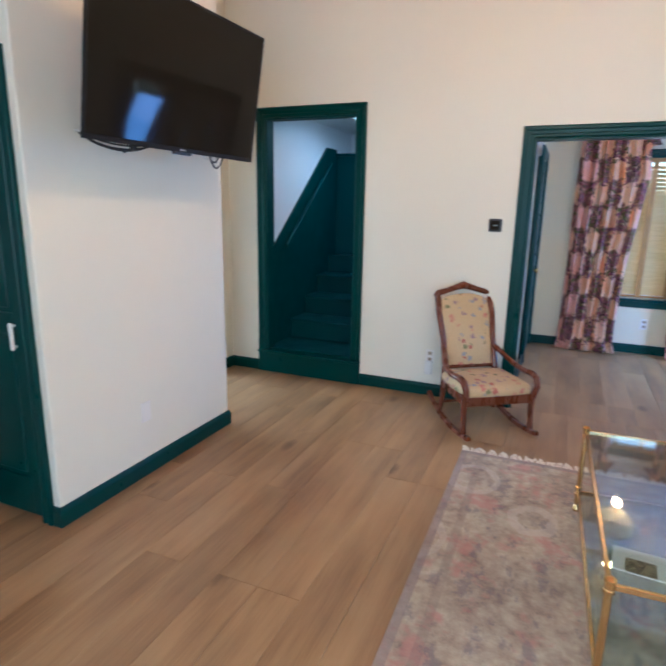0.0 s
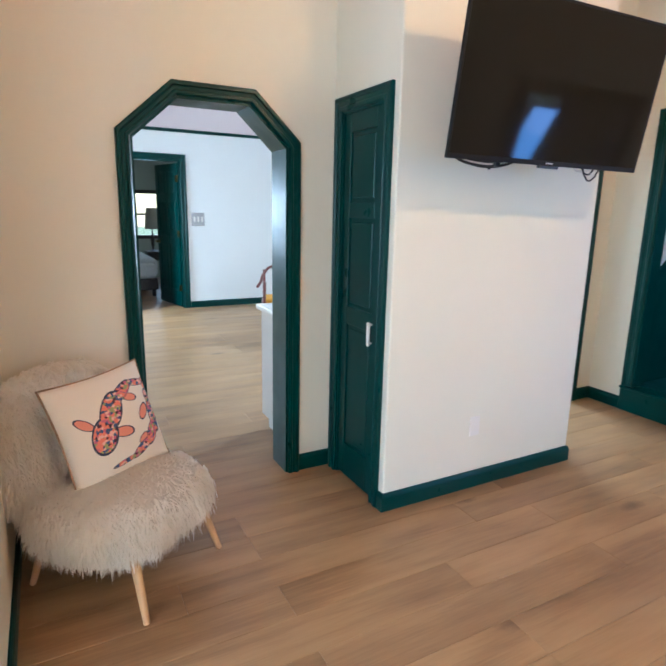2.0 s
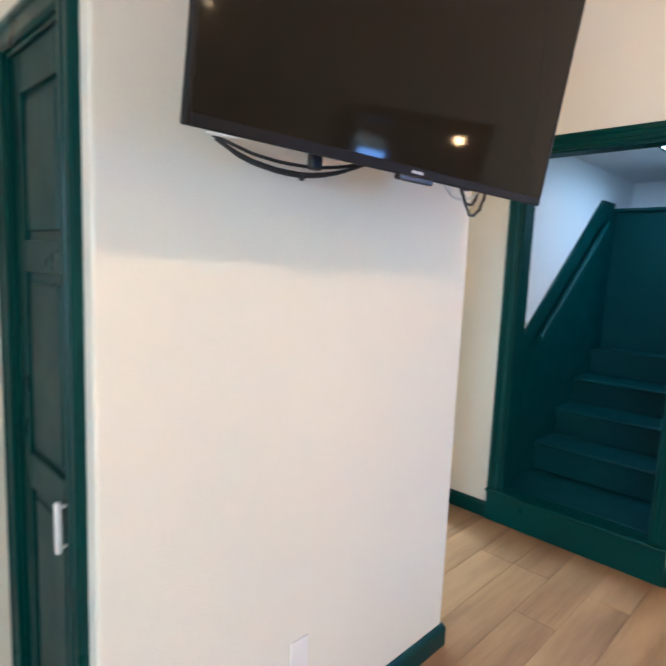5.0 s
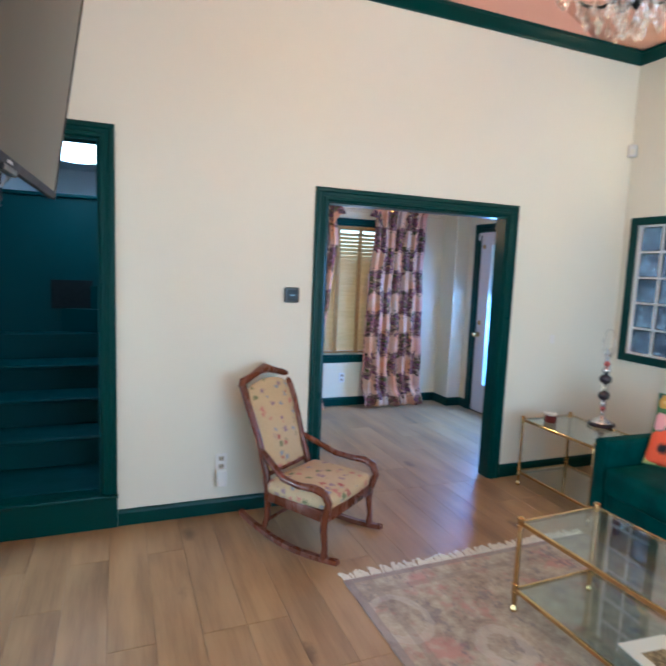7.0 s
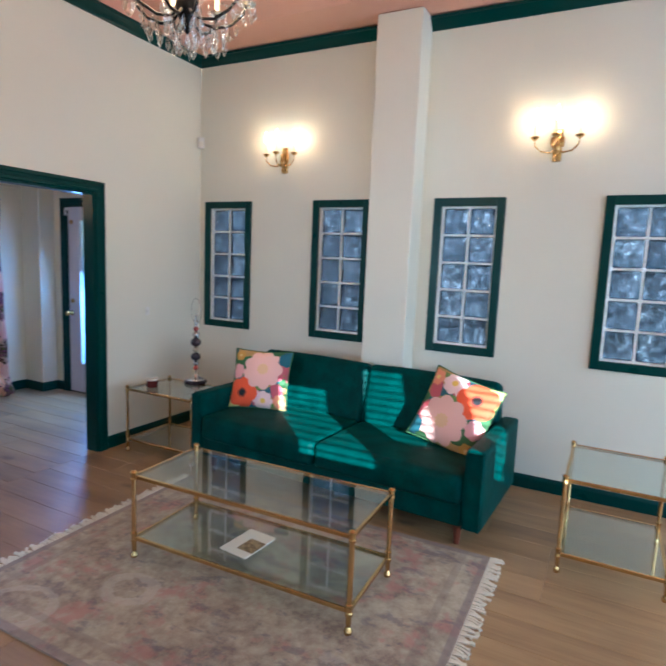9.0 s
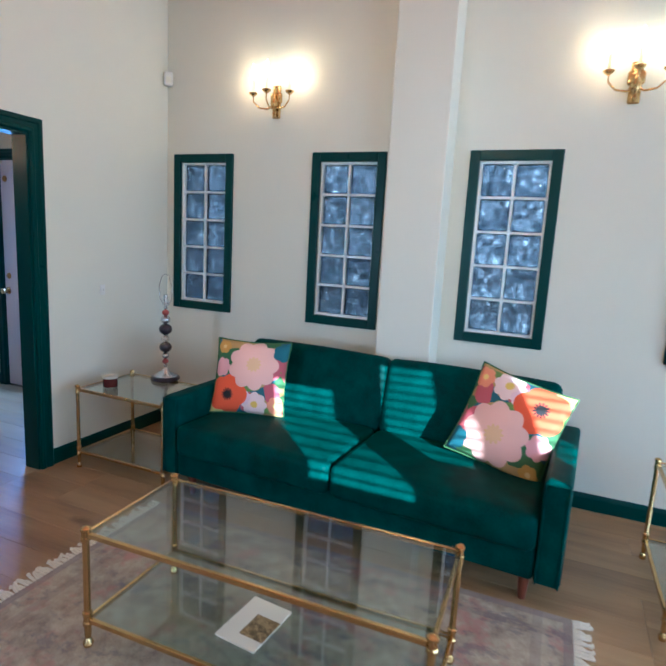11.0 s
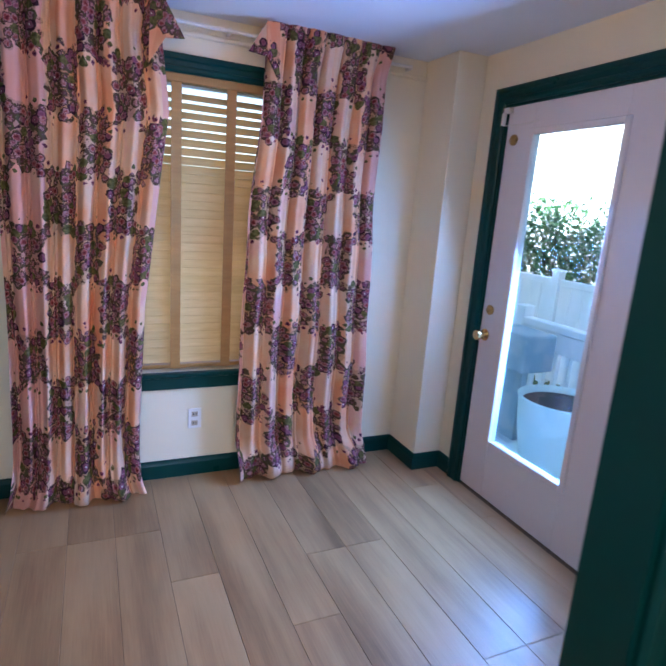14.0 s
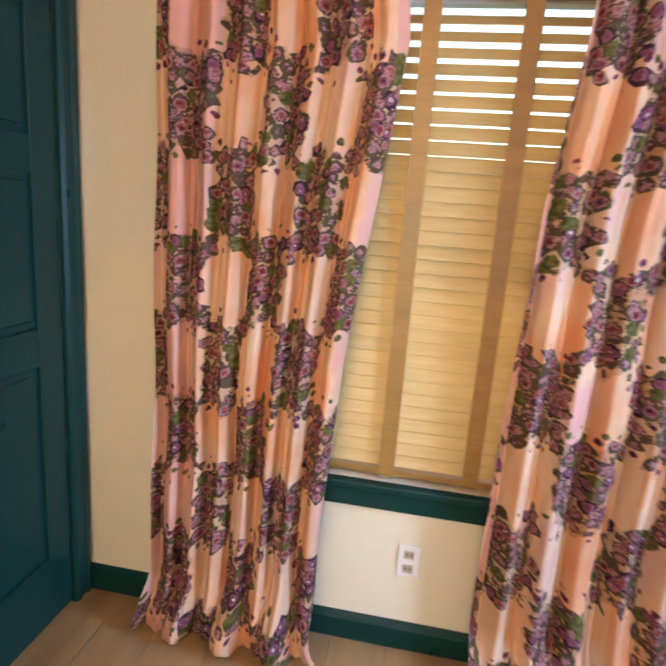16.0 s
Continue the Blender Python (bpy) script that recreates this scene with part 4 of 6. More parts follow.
for y, z, d in rises:
    bm = bx(bmesh.new(), -0.505, 0.505, y + 0.0, y + d + 0.01, z - 0.03, z, 0.008, 2)
    if y > 0:
        bx(bm, -0.505, 0.505, y - 0.022, y + 0.004, z - 0.028, z - 0.001, 0.01, 2)
    part("tread", bm, M_STAIR, stairs)
    if y > 0:
        part("riser", B(-0.505, 0.505, y, y + 0.02, z - 0.2, z - 0.03, r=0.002), M_STAIR, stairs)
# winders turning towards the half wall
for k, (ang, z) in enumerate(((0, 0.985), (24, 1.18), (48, 1.375))):
    bm = bmesh.new()
    c = Vector((0.505, 1.40))
    a0, a1 = radians(180 - ang), radians(180 - ang - 26)
    outl = [c, c + Vector((math.cos(a0), math.sin(a0))) * 1.0, c + Vector((math.cos(a1), math.sin(a1))) * 1.0]
    outl = [Vector((max(-0.505, p.x), min(1.98, p.y))) for p in outl]
    lo = [bm.verts.new((p.x, p.y, z - 0.195)) for p in outl]
    hi = [bm.verts.new((p.x, p.y, z)) for p in outl]
    bm.faces.new(lo)
    bm.faces.new(hi)
    for i in range(3):
        bm.faces.new((lo[i], lo[(i + 1) % 3], hi[(i + 1) % 3], hi[i]))
    part("winder", bm, M_STAIR, stairs)
bm = bx(bmesh.new(), -0.5, 0.5, 1.60, 1.66, 0.6, 2.10, 0.004)
part("half_wall", bm, M_STAIR, stairs, "teal boarded half wall of the turn")
part("half_wall_cap", B(-0.5, 0.505, 1.57, 1.69, 2.10, 2.13, r=0.01, seg=2), M_STAIR, stairs)
# no hole here: a flat near-black panel stands in for the opening's shade
part("hatch_shade_panel", B(-0.02, 0.3, 1.592, 1.602, 1.18, 1.42, r=0.002), M_HATCHSHADE, stairs, "near-black panel painted as the shade of a half wall opening")
bm = bmesh.new()
pr = [(0.0, 0.2), (0.0, 1.08), (0.1, 1.15), (1.33, 2.17), (1.6, 2.17), (1.6, 0.2)]
a = [bm.verts.new((-0.508, y, z)) for y, z in pr]
b = [bm.verts.new((-0.488, y, z)) for y, z in pr]
bm.faces.new(a)
bm.faces.new(b[::-1])
for i in range(6):
    bm.faces.new((a[i], b[i], b[(i + 1) % 6], a[(i + 1) % 6]))
part("wainscot", bm, M_STAIR, stairs, "teal sloping board along the stair wall")
bm = tube(bmesh.new(), [(-0.43, 0.25, 1.16), (-0.43, 1.3, 1.99)], 0.02, 10)
for t in (0.1, 0.9):
    y, z = 0.25 + 1.05 * t, 1.16 + 0.83 * t
    tube(bm, [(-0.43, y, z), (-0.43, y, z - 0.05), (-0.49, y, z - 0.06)], 0.006, 6)
part("handrail", bm, M_STAIR, stairs, smooth=50)
lampst = thing("stair_ceiling_light", -0.24, 1.0, 2.40, 0, "lit eight-cornered fluorescent ceiling light above the stairs", "ceiling light")


def octagon(bm, hx, hy, cut, z0, z1, grow=0.0):
    """A flat eight-cornered slab, grow wider at its top."""
    rings = []
    for z, g in ((z0, 0.0), (z1, grow)):
        a, b = hx + g, hy + g
        rings.append([bm.verts.new((x, y, z)) for x, y in ((a - cut, -b), (a, cut - b), (a, b - cut), (a - cut, b), (cut - a, b), (-a, b - cut), (-a, cut - b), (cut - a, -b))])
    bm.faces.new(rings[0][::-1])
    bm.faces.new(rings[1])
    for i in range(8):
        bm.faces.new((rings[0][i], rings[0][(i + 1) % 8], rings[1][(i + 1) % 8], rings[1][i]))
    return bm


part("frame", octagon(bmesh.new(), 0.185, 0.53, 0.1, -0.022, 0.0, 0.004), M_STAIR, lampst, "teal painted rim")
part("diffuser", octagon(bmesh.new(), 0.13, 0.47, 0.08, -0.05, -0.023, 0.03), M_DIFFUSER, lampst)
lamp("stair_light", "AREA", look((-0.24, 1.0, 2.28), (-0.24, 1.0, 0)), 0.55, (0.6, 0.82, 1.0), size=(0.35, 0.35))

# ---- kitchen and bedroom seen through the arch ----
KD = (-3.05, -2.245, 0.0, 2.25)
wall("wall_kitchen_far", "y", -7.1, 0.15, -4.6, 0.0, 0.0, 2.68, [KD], M_KITCHEN, "pale blue-white kitchen wall with a green doorway")
struct("wall_kitchen_upper", B(-7.12, -6.93, -4.6, 0.0, 2.68, 3.3), M_PALEPINK, "pale pink band of wall above the kitchen trim")
struct("trim_kitchen", B(-6.95, -6.92, -4.6, 0.0, 2.655, 2.70, r=0.008), M_GREEN, "thin green picture rail round the kitchen")
# unseen wall; its opening is added for light and keeps sun off the arch
wall("wall_kitchen_south", "x", -4.75, 0.15, -7.1, -1.35, 0.0, 3.3, [(-6.88, -5.85, 1.0, 2.0)], M_KITCHEN, "unseen pale kitchen wall with an opening added for light")
struct("wall_kitchen_north", B(-7.1, -1.45, 0.0, 0.15, 0, 3.3), M_KITCHEN, "pale kitchen wall")
struct("wall_kitchen_east", B(-1.352, -1.35, -4.535, -3.86, 0, 3.3), M_KITCHEN, "pale kitchen side of the arch wall")
casing("trim_kitchen_door", "y", -6.95, 1, [(KD[0], 0.0), (KD[0], KD[3]), (KD[1], KD[3]), (KD[1], 0.0)], 0.09, 0.022)
jamb("trim_kitchen_door_lining", "y", -7.1, 0.15, [(KD[0], 0.0), (KD[0], KD[3]), (KD[1], KD[3]), (KD[1], 0.0)])
struct("baseboard", sweep(bmesh.new(), [(-6.95, -0.05, 0.001), (-6.95, -2.15, 0.001)], BASE_PROF), M_GREEN, "green baseboard of the kitchen wall")
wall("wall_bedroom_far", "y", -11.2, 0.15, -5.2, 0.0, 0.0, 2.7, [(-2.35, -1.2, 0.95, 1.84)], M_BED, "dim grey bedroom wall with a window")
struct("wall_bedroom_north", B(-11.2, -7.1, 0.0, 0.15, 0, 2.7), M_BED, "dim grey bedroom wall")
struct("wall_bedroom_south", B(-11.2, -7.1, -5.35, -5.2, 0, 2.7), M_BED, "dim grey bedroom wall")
win = tagged(new("window_6"), "bedroom window in a dark wooden frame", kind="structure")
bm = bmesh.new()
for s0, s1, z0, z1 in ((-2.43, -2.35, 0.87, 1.92), (-1.2, -1.12, 0.87, 1.92), (-2.35, -1.2, 0.87, 0.95), (-2.35, -1.2, 1.84, 1.92), (-2.35, -1.2, 1.38, 1.42)):
    bx(bm, -11.07, -11.02, s0, s1, z0, z1, 0.004)
part("window_frame", bm, M_BEAM, win)
ob = part("pane", B(-11.062, -11.058, -2.35, -1.2, 0.95, 1.84), M_GLASS, win)
ob.visible_shadow = False


# ---- doors ----
closet = thing("door_1", -1.045, -2.655, 0.012, 0, "closed narrow dark green panelled closet door", "door")
closet["kind"] = "structure"
bm = bmesh.new()
w, h, t = 0.405, 2.062, 0.03
for a in (0, w - 0.075):
    bx(bm, a, a + 0.075, -t / 2, t / 2, 0, h, 0.003)
zs = [0, 0.2, 0.93, 1.03, 1.52, 1.6, h - 0.1, h]
for a, b in ((0, 1), (2, 3), (4, 5), (6, 7)):
    bx(bm, 0.075, w - 0.075, -t / 2, t / 2, zs[a], zs[b], 0.002)
leaf = part("leaf", bm, M_GREEN, closet)
for a, b in ((1, 2), (3, 4), (5, 6)):
    bm = bx(bmesh.new(), 0.073, w - 0.073, -0.003, 0.007, zs[a] - 0.002, zs[b] + 0.002)
    bx(bm, 0.095, w - 0.095, -0.011, -0.002, zs[a] + 0.022, zs[b] - 0.022, 0.006)
    part("panel", bm, M_GREEN, leaf)
bm = bx(bmesh.new(), 0.338, 0.358, -0.046, -0.03, 0.86, 0.99, 0.006, 2)
tube(bm, [(0.348, -0.015, 0.975), (0.348, -0.032, 0.975)], 0.005, 6)
tube(bm, [(0.348, -0.015, 0.875), (0.348, -0.032, 0.875)], 0.005, 6)
part("door_handle", bm, M_PLASTIC, closet, "white upright pull handle", smooth=40)

gdoor = thing("door_2", 1.27, 1.475, 0.012, 90, "closed dark green six-panel door", "door")
gdoor["kind"] = "structure"
panel_door(gdoor, 0.81, 2.04, 0.035)
knob(gdoor, 0.07, -0.018, 0.93, -1)

kdoor = thing("door_3", -7.02, -2.26, 0.012, 193, "open teal green six-panel bedroom door with brass hinges", "door")
kdoor["kind"] = "structure"
panel_door(kdoor, 0.8, 2.21, 0.035)
knob(kdoor, 0.74, 0.018, 1.0, 1)
for z in (0.3, 1.15, 1.98):
    part("hinge", B(-0.03, 0.05, -0.024, -0.015, z - 0.05, z + 0.05, r=0.002), M_BRASS, kdoor)
    part("hinge", B(-0.03, 0.05, 0.015, 0.026, z - 0.05, z + 0.05, r=0.002), M_BRASS, kdoor)

fdoor = thing("door_4", 3.95, 0.0, 0.012, 0, "closed white full-glass patio door with brass knob", "door")
fdoor["kind"] = "structure"
y0, y1, z1 = 0.975, 1.868, 2.07
ga, gb, g0_, g1_ = 1.165, 1.675, 0.33, 1.925
bm = bx(bmesh.new(), -0.022, 0.022, y0, ga, 0, z1, 0.003)
bx(bm, -0.022, 0.022, gb, y1, 0, z1, 0.003)
bx(bm, -0.022, 0.022, ga, gb, 0, g0_, 0.003)
bx(bm, -0.022, 0.022, ga, gb, g1_, z1, 0.003)
part("leaf", bm, M_DOORWHITE, fdoor)
bm = bmesh.new()
for a, b, c, d in ((ga - 0.025, ga + 0.006, g0_ - 0.025, g1_ + 0.025), (gb - 0.006, gb + 0.025, g0_ - 0.025, g1_ + 0.025), (ga + 0.006, gb - 0.006, g0_ - 0.025, g0_ + 0.006), (ga + 0.006, gb - 0.006, g1_ - 0.006, g1_ + 0.025)):
    bx(bm, -0.032, -0.02, a, b, c, d, 0.004)
part("glass_bead", bm, M_DOORWHITE, fdoor, "white moulded frame of the pane")
ob = part("pane", B(-0.004, 0.004, ga, gb, g0_, g1_), M_DOORGLASS, fdoor)
ob.visible_shadow = False
bm = lathe(bmesh.new(), [(0.033, 0), (0.033, 0.004), (0.013, 0.009), (0.012, 0.028), (0.024, 0.036), (0.03, 0.05), (0.026, 0.062), (0.012, 0.068), (0.004, 0.068)], 20)
bm.transform(Matrix.Translation((-0.022, 1.822, 0.895)) @ Matrix.Rotation(radians(-90), 4, "Y"))
part("door_knob", bm, M_BRASS, fdoor, "polished brass knob", smooth=40)
for z, n in ((1.035, "deadbolt"), (1.905, "upper_lock")):
    bm = lathe(bmesh.new(), [(0.027, 0), (0.027, 0.006), (0.02, 0.01), (0.004, 0.01)], 20)
    bx(bm, -0.005, 0.005, -0.014, 0.014, 0.01, 0.022, 0.003)
    bm.transform(Matrix.Translation((-0.022, 1.806, z)) @ Matrix.Rotation(radians(-90), 4, "Y"))
    part(n, bm, M_OLDBRASS, fdoor, smooth=40)
for z in (0.25, 1.0, 1.85):
    part("hinge", B(-0.036, -0.02, 0.955, 0.985, z - 0.05, z + 0.05, r=0.003), M_IRON, fdoor)
sen = thing("door_alarm_contact", 3.918, 1.866, 2.05, 0, "small white plastic alarm contact on the patio door casing", "sensor")
part("housing", B(-0.03, -0.0, -0.04, 0.0, -0.005, 0.02, r=0.004, seg=2), M_PLASTIC, sen)
part("magnet", B(-0.02, 0.0, 0.005, 0.022, -0.06, 0.0, r=0.003, seg=2), M_PLASTIC, sen)
part("wire", tube(bmesh.new(), [(-0.012, 0.02, -0.06), (-0.012, -0.1, -0.068), (-0.012, -0.24, -0.06)], 0.0025, 6), M_WCABLE, sen)


# ---- window blind and curtains ----
blind = thing("window_blind", 2.512, 2.42, 0.625, 0, "honey wooden slatted blind, mostly closed, with broad cloth tapes", "blind")
hw = 0.405
part("head_rail", B(-hw, hw, -0.035, 0.03, 1.43, 1.462, r=0.004), M_BLINDRAIL, blind)
bmv = bx(bmesh.new(), -hw - 0.005, hw + 0.005, -0.045, -0.036, 1.425, 1.466, 0.003)
part("valance", bmv, M_BLINDRAIL, blind)
part("bottom_rail", B(-hw, hw, -0.024, 0.024, 0.0, 0.022, r=0.004), M_BLINDRAIL, blind)
slat0 = None
for k in range(32):
    z = 0.052 + k * 0.0425
    lean = 66 if z < 0.88 else 66 - (z - 0.88) / 0.45 * 22
    if slat0 is None:
        bm = bx(bmesh.new(), -hw, hw, -0.025, 0.025, -0.0015, 0.0015, 0.0012)
        slat0 = part("slat", bm, M_SLAT, blind)
        ob = slat0
    else:
        ob = new("slat", slat0.data)
        ob.parent = blind
    ob.matrix_basis = pose(0, 0, z, lean, 0, 0)
for x in (-0.149, 0.118):
    part("tape", B(x - 0.025, x + 0.025, -0.03, -0.0285, 0.0, 1.43), M_BLINDRAIL, blind, "honey brown cloth tape")


def curtain(name, edges, seed, label, flap):
    """edges: rows (z, left, right); the cloth hangs in soft folds and spreads on the floor."""
    rnd = random.Random(seed)
    ob = thing(name, 0, 0, 0, 0, label, "curtain", "curtains at the sunroom window")
    nu, nv = 150, 66
    zs = [e[0] for e in edges]
    cloth = 1.02
    folds = [(rnd.uniform(0.8, 1.2), rnd.uniform(0, 6.3)) for _ in range(5)]
    bm = bmesh.new()
    lay = bm.loops.layers.uv.new("UVMap")
    grid, uvs = [], {}
    for j in range(nv + 1):
        z = 2.355 * (1 - j / nv) + 0.006
        L = float(np.interp(z, zs[::-1], [e[1] for e in edges][::-1]))
        R = float(np.interp(z, zs[::-1], [e[2] for e in edges][::-1]))
        row = []
        for i in range(nu + 1):
            u = i / nu
            amp = 0.021 + 0.009 * (1 - z / 2.36)
            if z < 0.25:
                amp *= 0.5 + 2 * z
            if z > 2.18:
                amp *= 0.35 + 0.65 * (2.355 - z) / 0.175
            ph = 2 * math.pi * 7 * u + 0.5 * math.sin(folds[0][1] + 5 * u) + 0.35 * math.sin(z * 1.7 + folds[1][1])
            s = math.sin(ph) + 0.4 * math.sin(2 * ph + folds[2][1] + z) + 0.25 * math.sin(3.3 * ph + folds[3][1])
            x = L + (R - L) * u + 0.012 * math.cos(ph) * (R - L)
            y = 2.275 + amp * s * 0.9 + 0.01 * math.sin(9 * z + 6 * u)
            zz = z
            if z < 0.2:
                k = (0.2 - z) / 0.2
                y -= 0.085 * math.sin(k * math.pi * 0.8) * (1 + 0.5 * math.sin(ph * 0.5 + seed))
                x += 0.02 * k * (2 * u - 1) * (1 if abs(2 * u - 1) < 0.9 else 0.4)
                zz = max(0.006, z - 0.004 * k)
            if z > 2.2:
                y -= 0.02 * (z - 2.2) / 0.155
            row.append(bm.verts.new((x, y, zz)))
            uvs[row[-1]] = (u * cloth + seed * 0.37, z)
        grid.append(row)
    for j in range(nv):
        for i in range(nu):
            f = bm.faces.new((grid[j][i], grid[j][i + 1], grid[j + 1][i + 1], grid[j + 1][i]))
            for lo in f.loops:
                lo[lay].uv = uvs[lo.vert]
    part("cloth", bm, M_CURTAIN, ob, smooth=180)
    # the turned corner of the heading
    bm = bmesh.new()
    lay = bm.loops.layers.uv.new("UVMap")
    x0 = edges[0][2] if flap > 0 else edges[0][1]
    pts = [(x0 - flap * 0.06, 2.225, 2.35), (x0 + flap * 0.0, 2.22, 2.345), (x0 + flap * 0.085, 2.225, 2.205), (x0 - flap * 0.0, 2.2, 2.19), (x0 - flap * 0.07, 2.21, 2.08)]
    fr = [bm.verts.new(p) for p in pts]
    bk = [bm.verts.new((p[0], p[1] + 0.012, p[2])) for p in pts]
    for f in [fr, bk[::-1]] + [[fr[i], bk[i], bk[(i + 1) % 5], fr[(i + 1) % 5]] for i in range(5)]:
        fc = bm.faces.new(f)
        for lo in fc.loops:
            lo[lay].uv = (lo.vert.co.x * 1.2, lo.vert.co.z + 0.1)
    part("heading_corner", bm, M_CURTAIN, ob, "folded corner of the curtain heading")
    return ob


curtain("curtain", [(2.36, 1.64, 2.29), (2.2, 1.62, 2.28), (1.9, 1.61, 2.31), (1.5, 1.605, 2.26), (1.0, 1.61, 2.2), (0.4, 1.605, 2.168), (0.1, 1.59, 2.165), (0.0, 1.56, 2.19)], 3, "floor-length peach curtain printed with plum flowers, pulled well open", 1)
curtain("curtain", [(2.36, 2.75, 3.45), (2.2, 2.755, 3.42), (1.9, 2.74, 3.412), (1.5, 2.70, 3.41), (1.0, 2.68, 3.43), (0.4, 2.665, 3.437), (0.1, 2.67, 3.455), (0.0, 2.685, 3.48)], 8, "floor-length peach curtain printed with plum flowers beside the boxed corner", -1)
rod = thing("curtain_rod", 2.6, 2.33, 2.30, 0, "plain white curtain rod on brackets above the window", "curtain rod")
part("rod", tube(bmesh.new(), [(-1.0, 0, 0), (1.0, 0, 0)], 0.009, 10), M_PLASTIC, rod, smooth=60)
for x in (-1.0, 0.0, 1.0):
    part("bracket", B(x - 0.008, x + 0.008, -0.006, 0.055, -0.012, 0.012, r=0.003), M_PLASTIC, rod)

# ---- sunroom ceiling lamp ----
cl = thing("crystal_ceiling_light", 2.29, 0.98, 2.36, 0, "lit bowl-shaped crystal bead ceiling light with brass rim", "ceiling light")
part("canopy", lathe(bmesh.new(), [(0.165, -0.035), (0.175, -0.02), (0.15, 0.0)], 28), M_OLDBRASS, cl, smooth=40)
bm = bmesh.new()
for row in range(6):
    a = row / 6 * 1.45
    r, z = 0.165 * math.cos(a), -0.04 - 0.175 * math.sin(a)
    m = max(6, int(30 * math.cos(a)))
    for k in range(m):
        th = 2 * math.pi * k / m
        ball(bm, (r * math.cos(th), r * math.sin(th), z), 0.015, 6, 1.15)
part("bead_bowl", bm, M_BEADLIT, cl, "strings of glowing crystal beads", smooth=50)
part("finial", lathe(bmesh.new(), [(0.003, -0.245), (0.012, -0.232), (0.007, -0.22), (0.022, -0.208), (0.012, -0.2)], 12), M_OLDBRASS, cl, smooth=50)
lamp("sunroom_lamp", "POINT", pose(2.29, 0.98, 2.06), 2.4, WARM, radius=0.04)


# ---- outlets, switches, sensors ----
def plate(name, x, y, z, turn, label, kind="outlet", lit=False):
    ob = thing(name, x, y, z, turn, label, "wall outlet" if kind == "outlet" else "switch")
    part("plate", B(-0.036, 0.036, -0.006, 0.0, -0.058, 0.058, r=0.004, seg=2), M_PLASTIC, ob)
    if kind == "outlet":
        for s in (-0.026, 0.026):
            p = part("socket", B(-0.017, 0.017, -0.009, -0.006, s - 0.015, s + 0.015, r=0.004, seg=2), M_SOCKET, ob)
            for d in (-0.007, 0.007):
                part("slot", B(d - 0.0025, d + 0.0025, -0.0096, -0.009, s - 0.003, s + 0.006), M_BLACK, p)
    elif kind == "switch":
        part("toggle", B(-0.006, 0.006, -0.018, -0.006, -0.012, 0.012, r=0.002), M_PLASTIC, ob)
    return ob


plate("wall_outlet", 2.468, SY1, 0.335, 0, "cream double outlet under the curtained window")
o = plate("wall_outlet", 0.645, 0, 0.34, 0, "white outlet with a plugged-in night light near the rocking chair")
part("night_light", B(-0.032, 0.032, -0.05, -0.008, -0.15, -0.035, r=0.012, seg=2), M_PLASTIC, o, "white plug-in night light")
plate("wall_outlet", -0.52, -2.065, 0.38, 90, "white outlet low on the wall under the television", "blank")
o = plate("wall_outlet", 3.29, 0, 1.11, 0, "small white switch plate behind the bead lamp", "switch")
o.scale = (0.6, 1, 0.6)
th = thing("thermostat", 1.083, 0, 1.426, 0, "rounded square black thermostat on the cream wall", "thermostat")
bm = bx(bmesh.new(), -0.052, 0.052, -0.022, 0, -0.052, 0.052, 0.0105, 4)
for v in bm.verts:
    r = math.hypot(v.co.x, v.co.z)
    if r > 0.056:
        v.co.x, v.co.z = v.co.x * 0.056 / r, v.co.z * 0.056 / r
part("body", bm, M_BLACK, th, smooth=40)
th.scale = (1.13, 1.0, 1.13)
part("dial_face", B(-0.03, 0.03, -0.024, -0.021, -0.03, 0.03, r=0.0012), M_SCREEN, th)
part("reading", B(-0.014, 0.014, -0.0252, -0.024, -0.003, 0.003), M_GREYBOX, th, "small dim reading bar")
ms = thing("motion_sensor", 3.93, -0.025, 2.645, -45, "small white plastic sensor high in the corner", "sensor")
part("housing", B(-0.032, 0.032, -0.04, 0.0, -0.05, 0.05, r=0.012, seg=3), M_PLASTIC, ms, smooth=40)
part("lens", B(-0.02, 0.02, -0.044, -0.038, -0.03, 0.012, r=0.004, seg=2), M_PAPER, ms)
ks = thing("wall_switch", -6.95, -1.99, 1.39, 90, "grey multi-gang switch plate on the kitchen wall", "switch")
part("plate", B(-0.1, 0.1, -0.012, 0, -0.1, 0.1, r=0.005), plain("grey_plastic", (0.35, 0.35, 0.36), 0.4), ks)
for d in (-0.06, 0.0, 0.06):
    part("toggle", B(d - 0.012, d + 0.012, -0.02, -0.012, -0.04, 0.04, r=0.002), M_PLASTIC, ks)

# ---- television ----
tv = thing("wall_television", -0.168, -2.085, 1.788, 0, "large black flat television hung high, tilted down, with cables below", "television")
WL, W2, HT = 0.575, 0.587, 0.655
tilt = Matrix.Rotation(radians(8.5), 4, "Y") @ Matrix.Rotation(radians(-2.6), 4, "Z")


def tvp(name, bm, mat, label="", parent=None):
    bm.transform(tilt)
    return part(name, bm, mat, parent or tv, label)


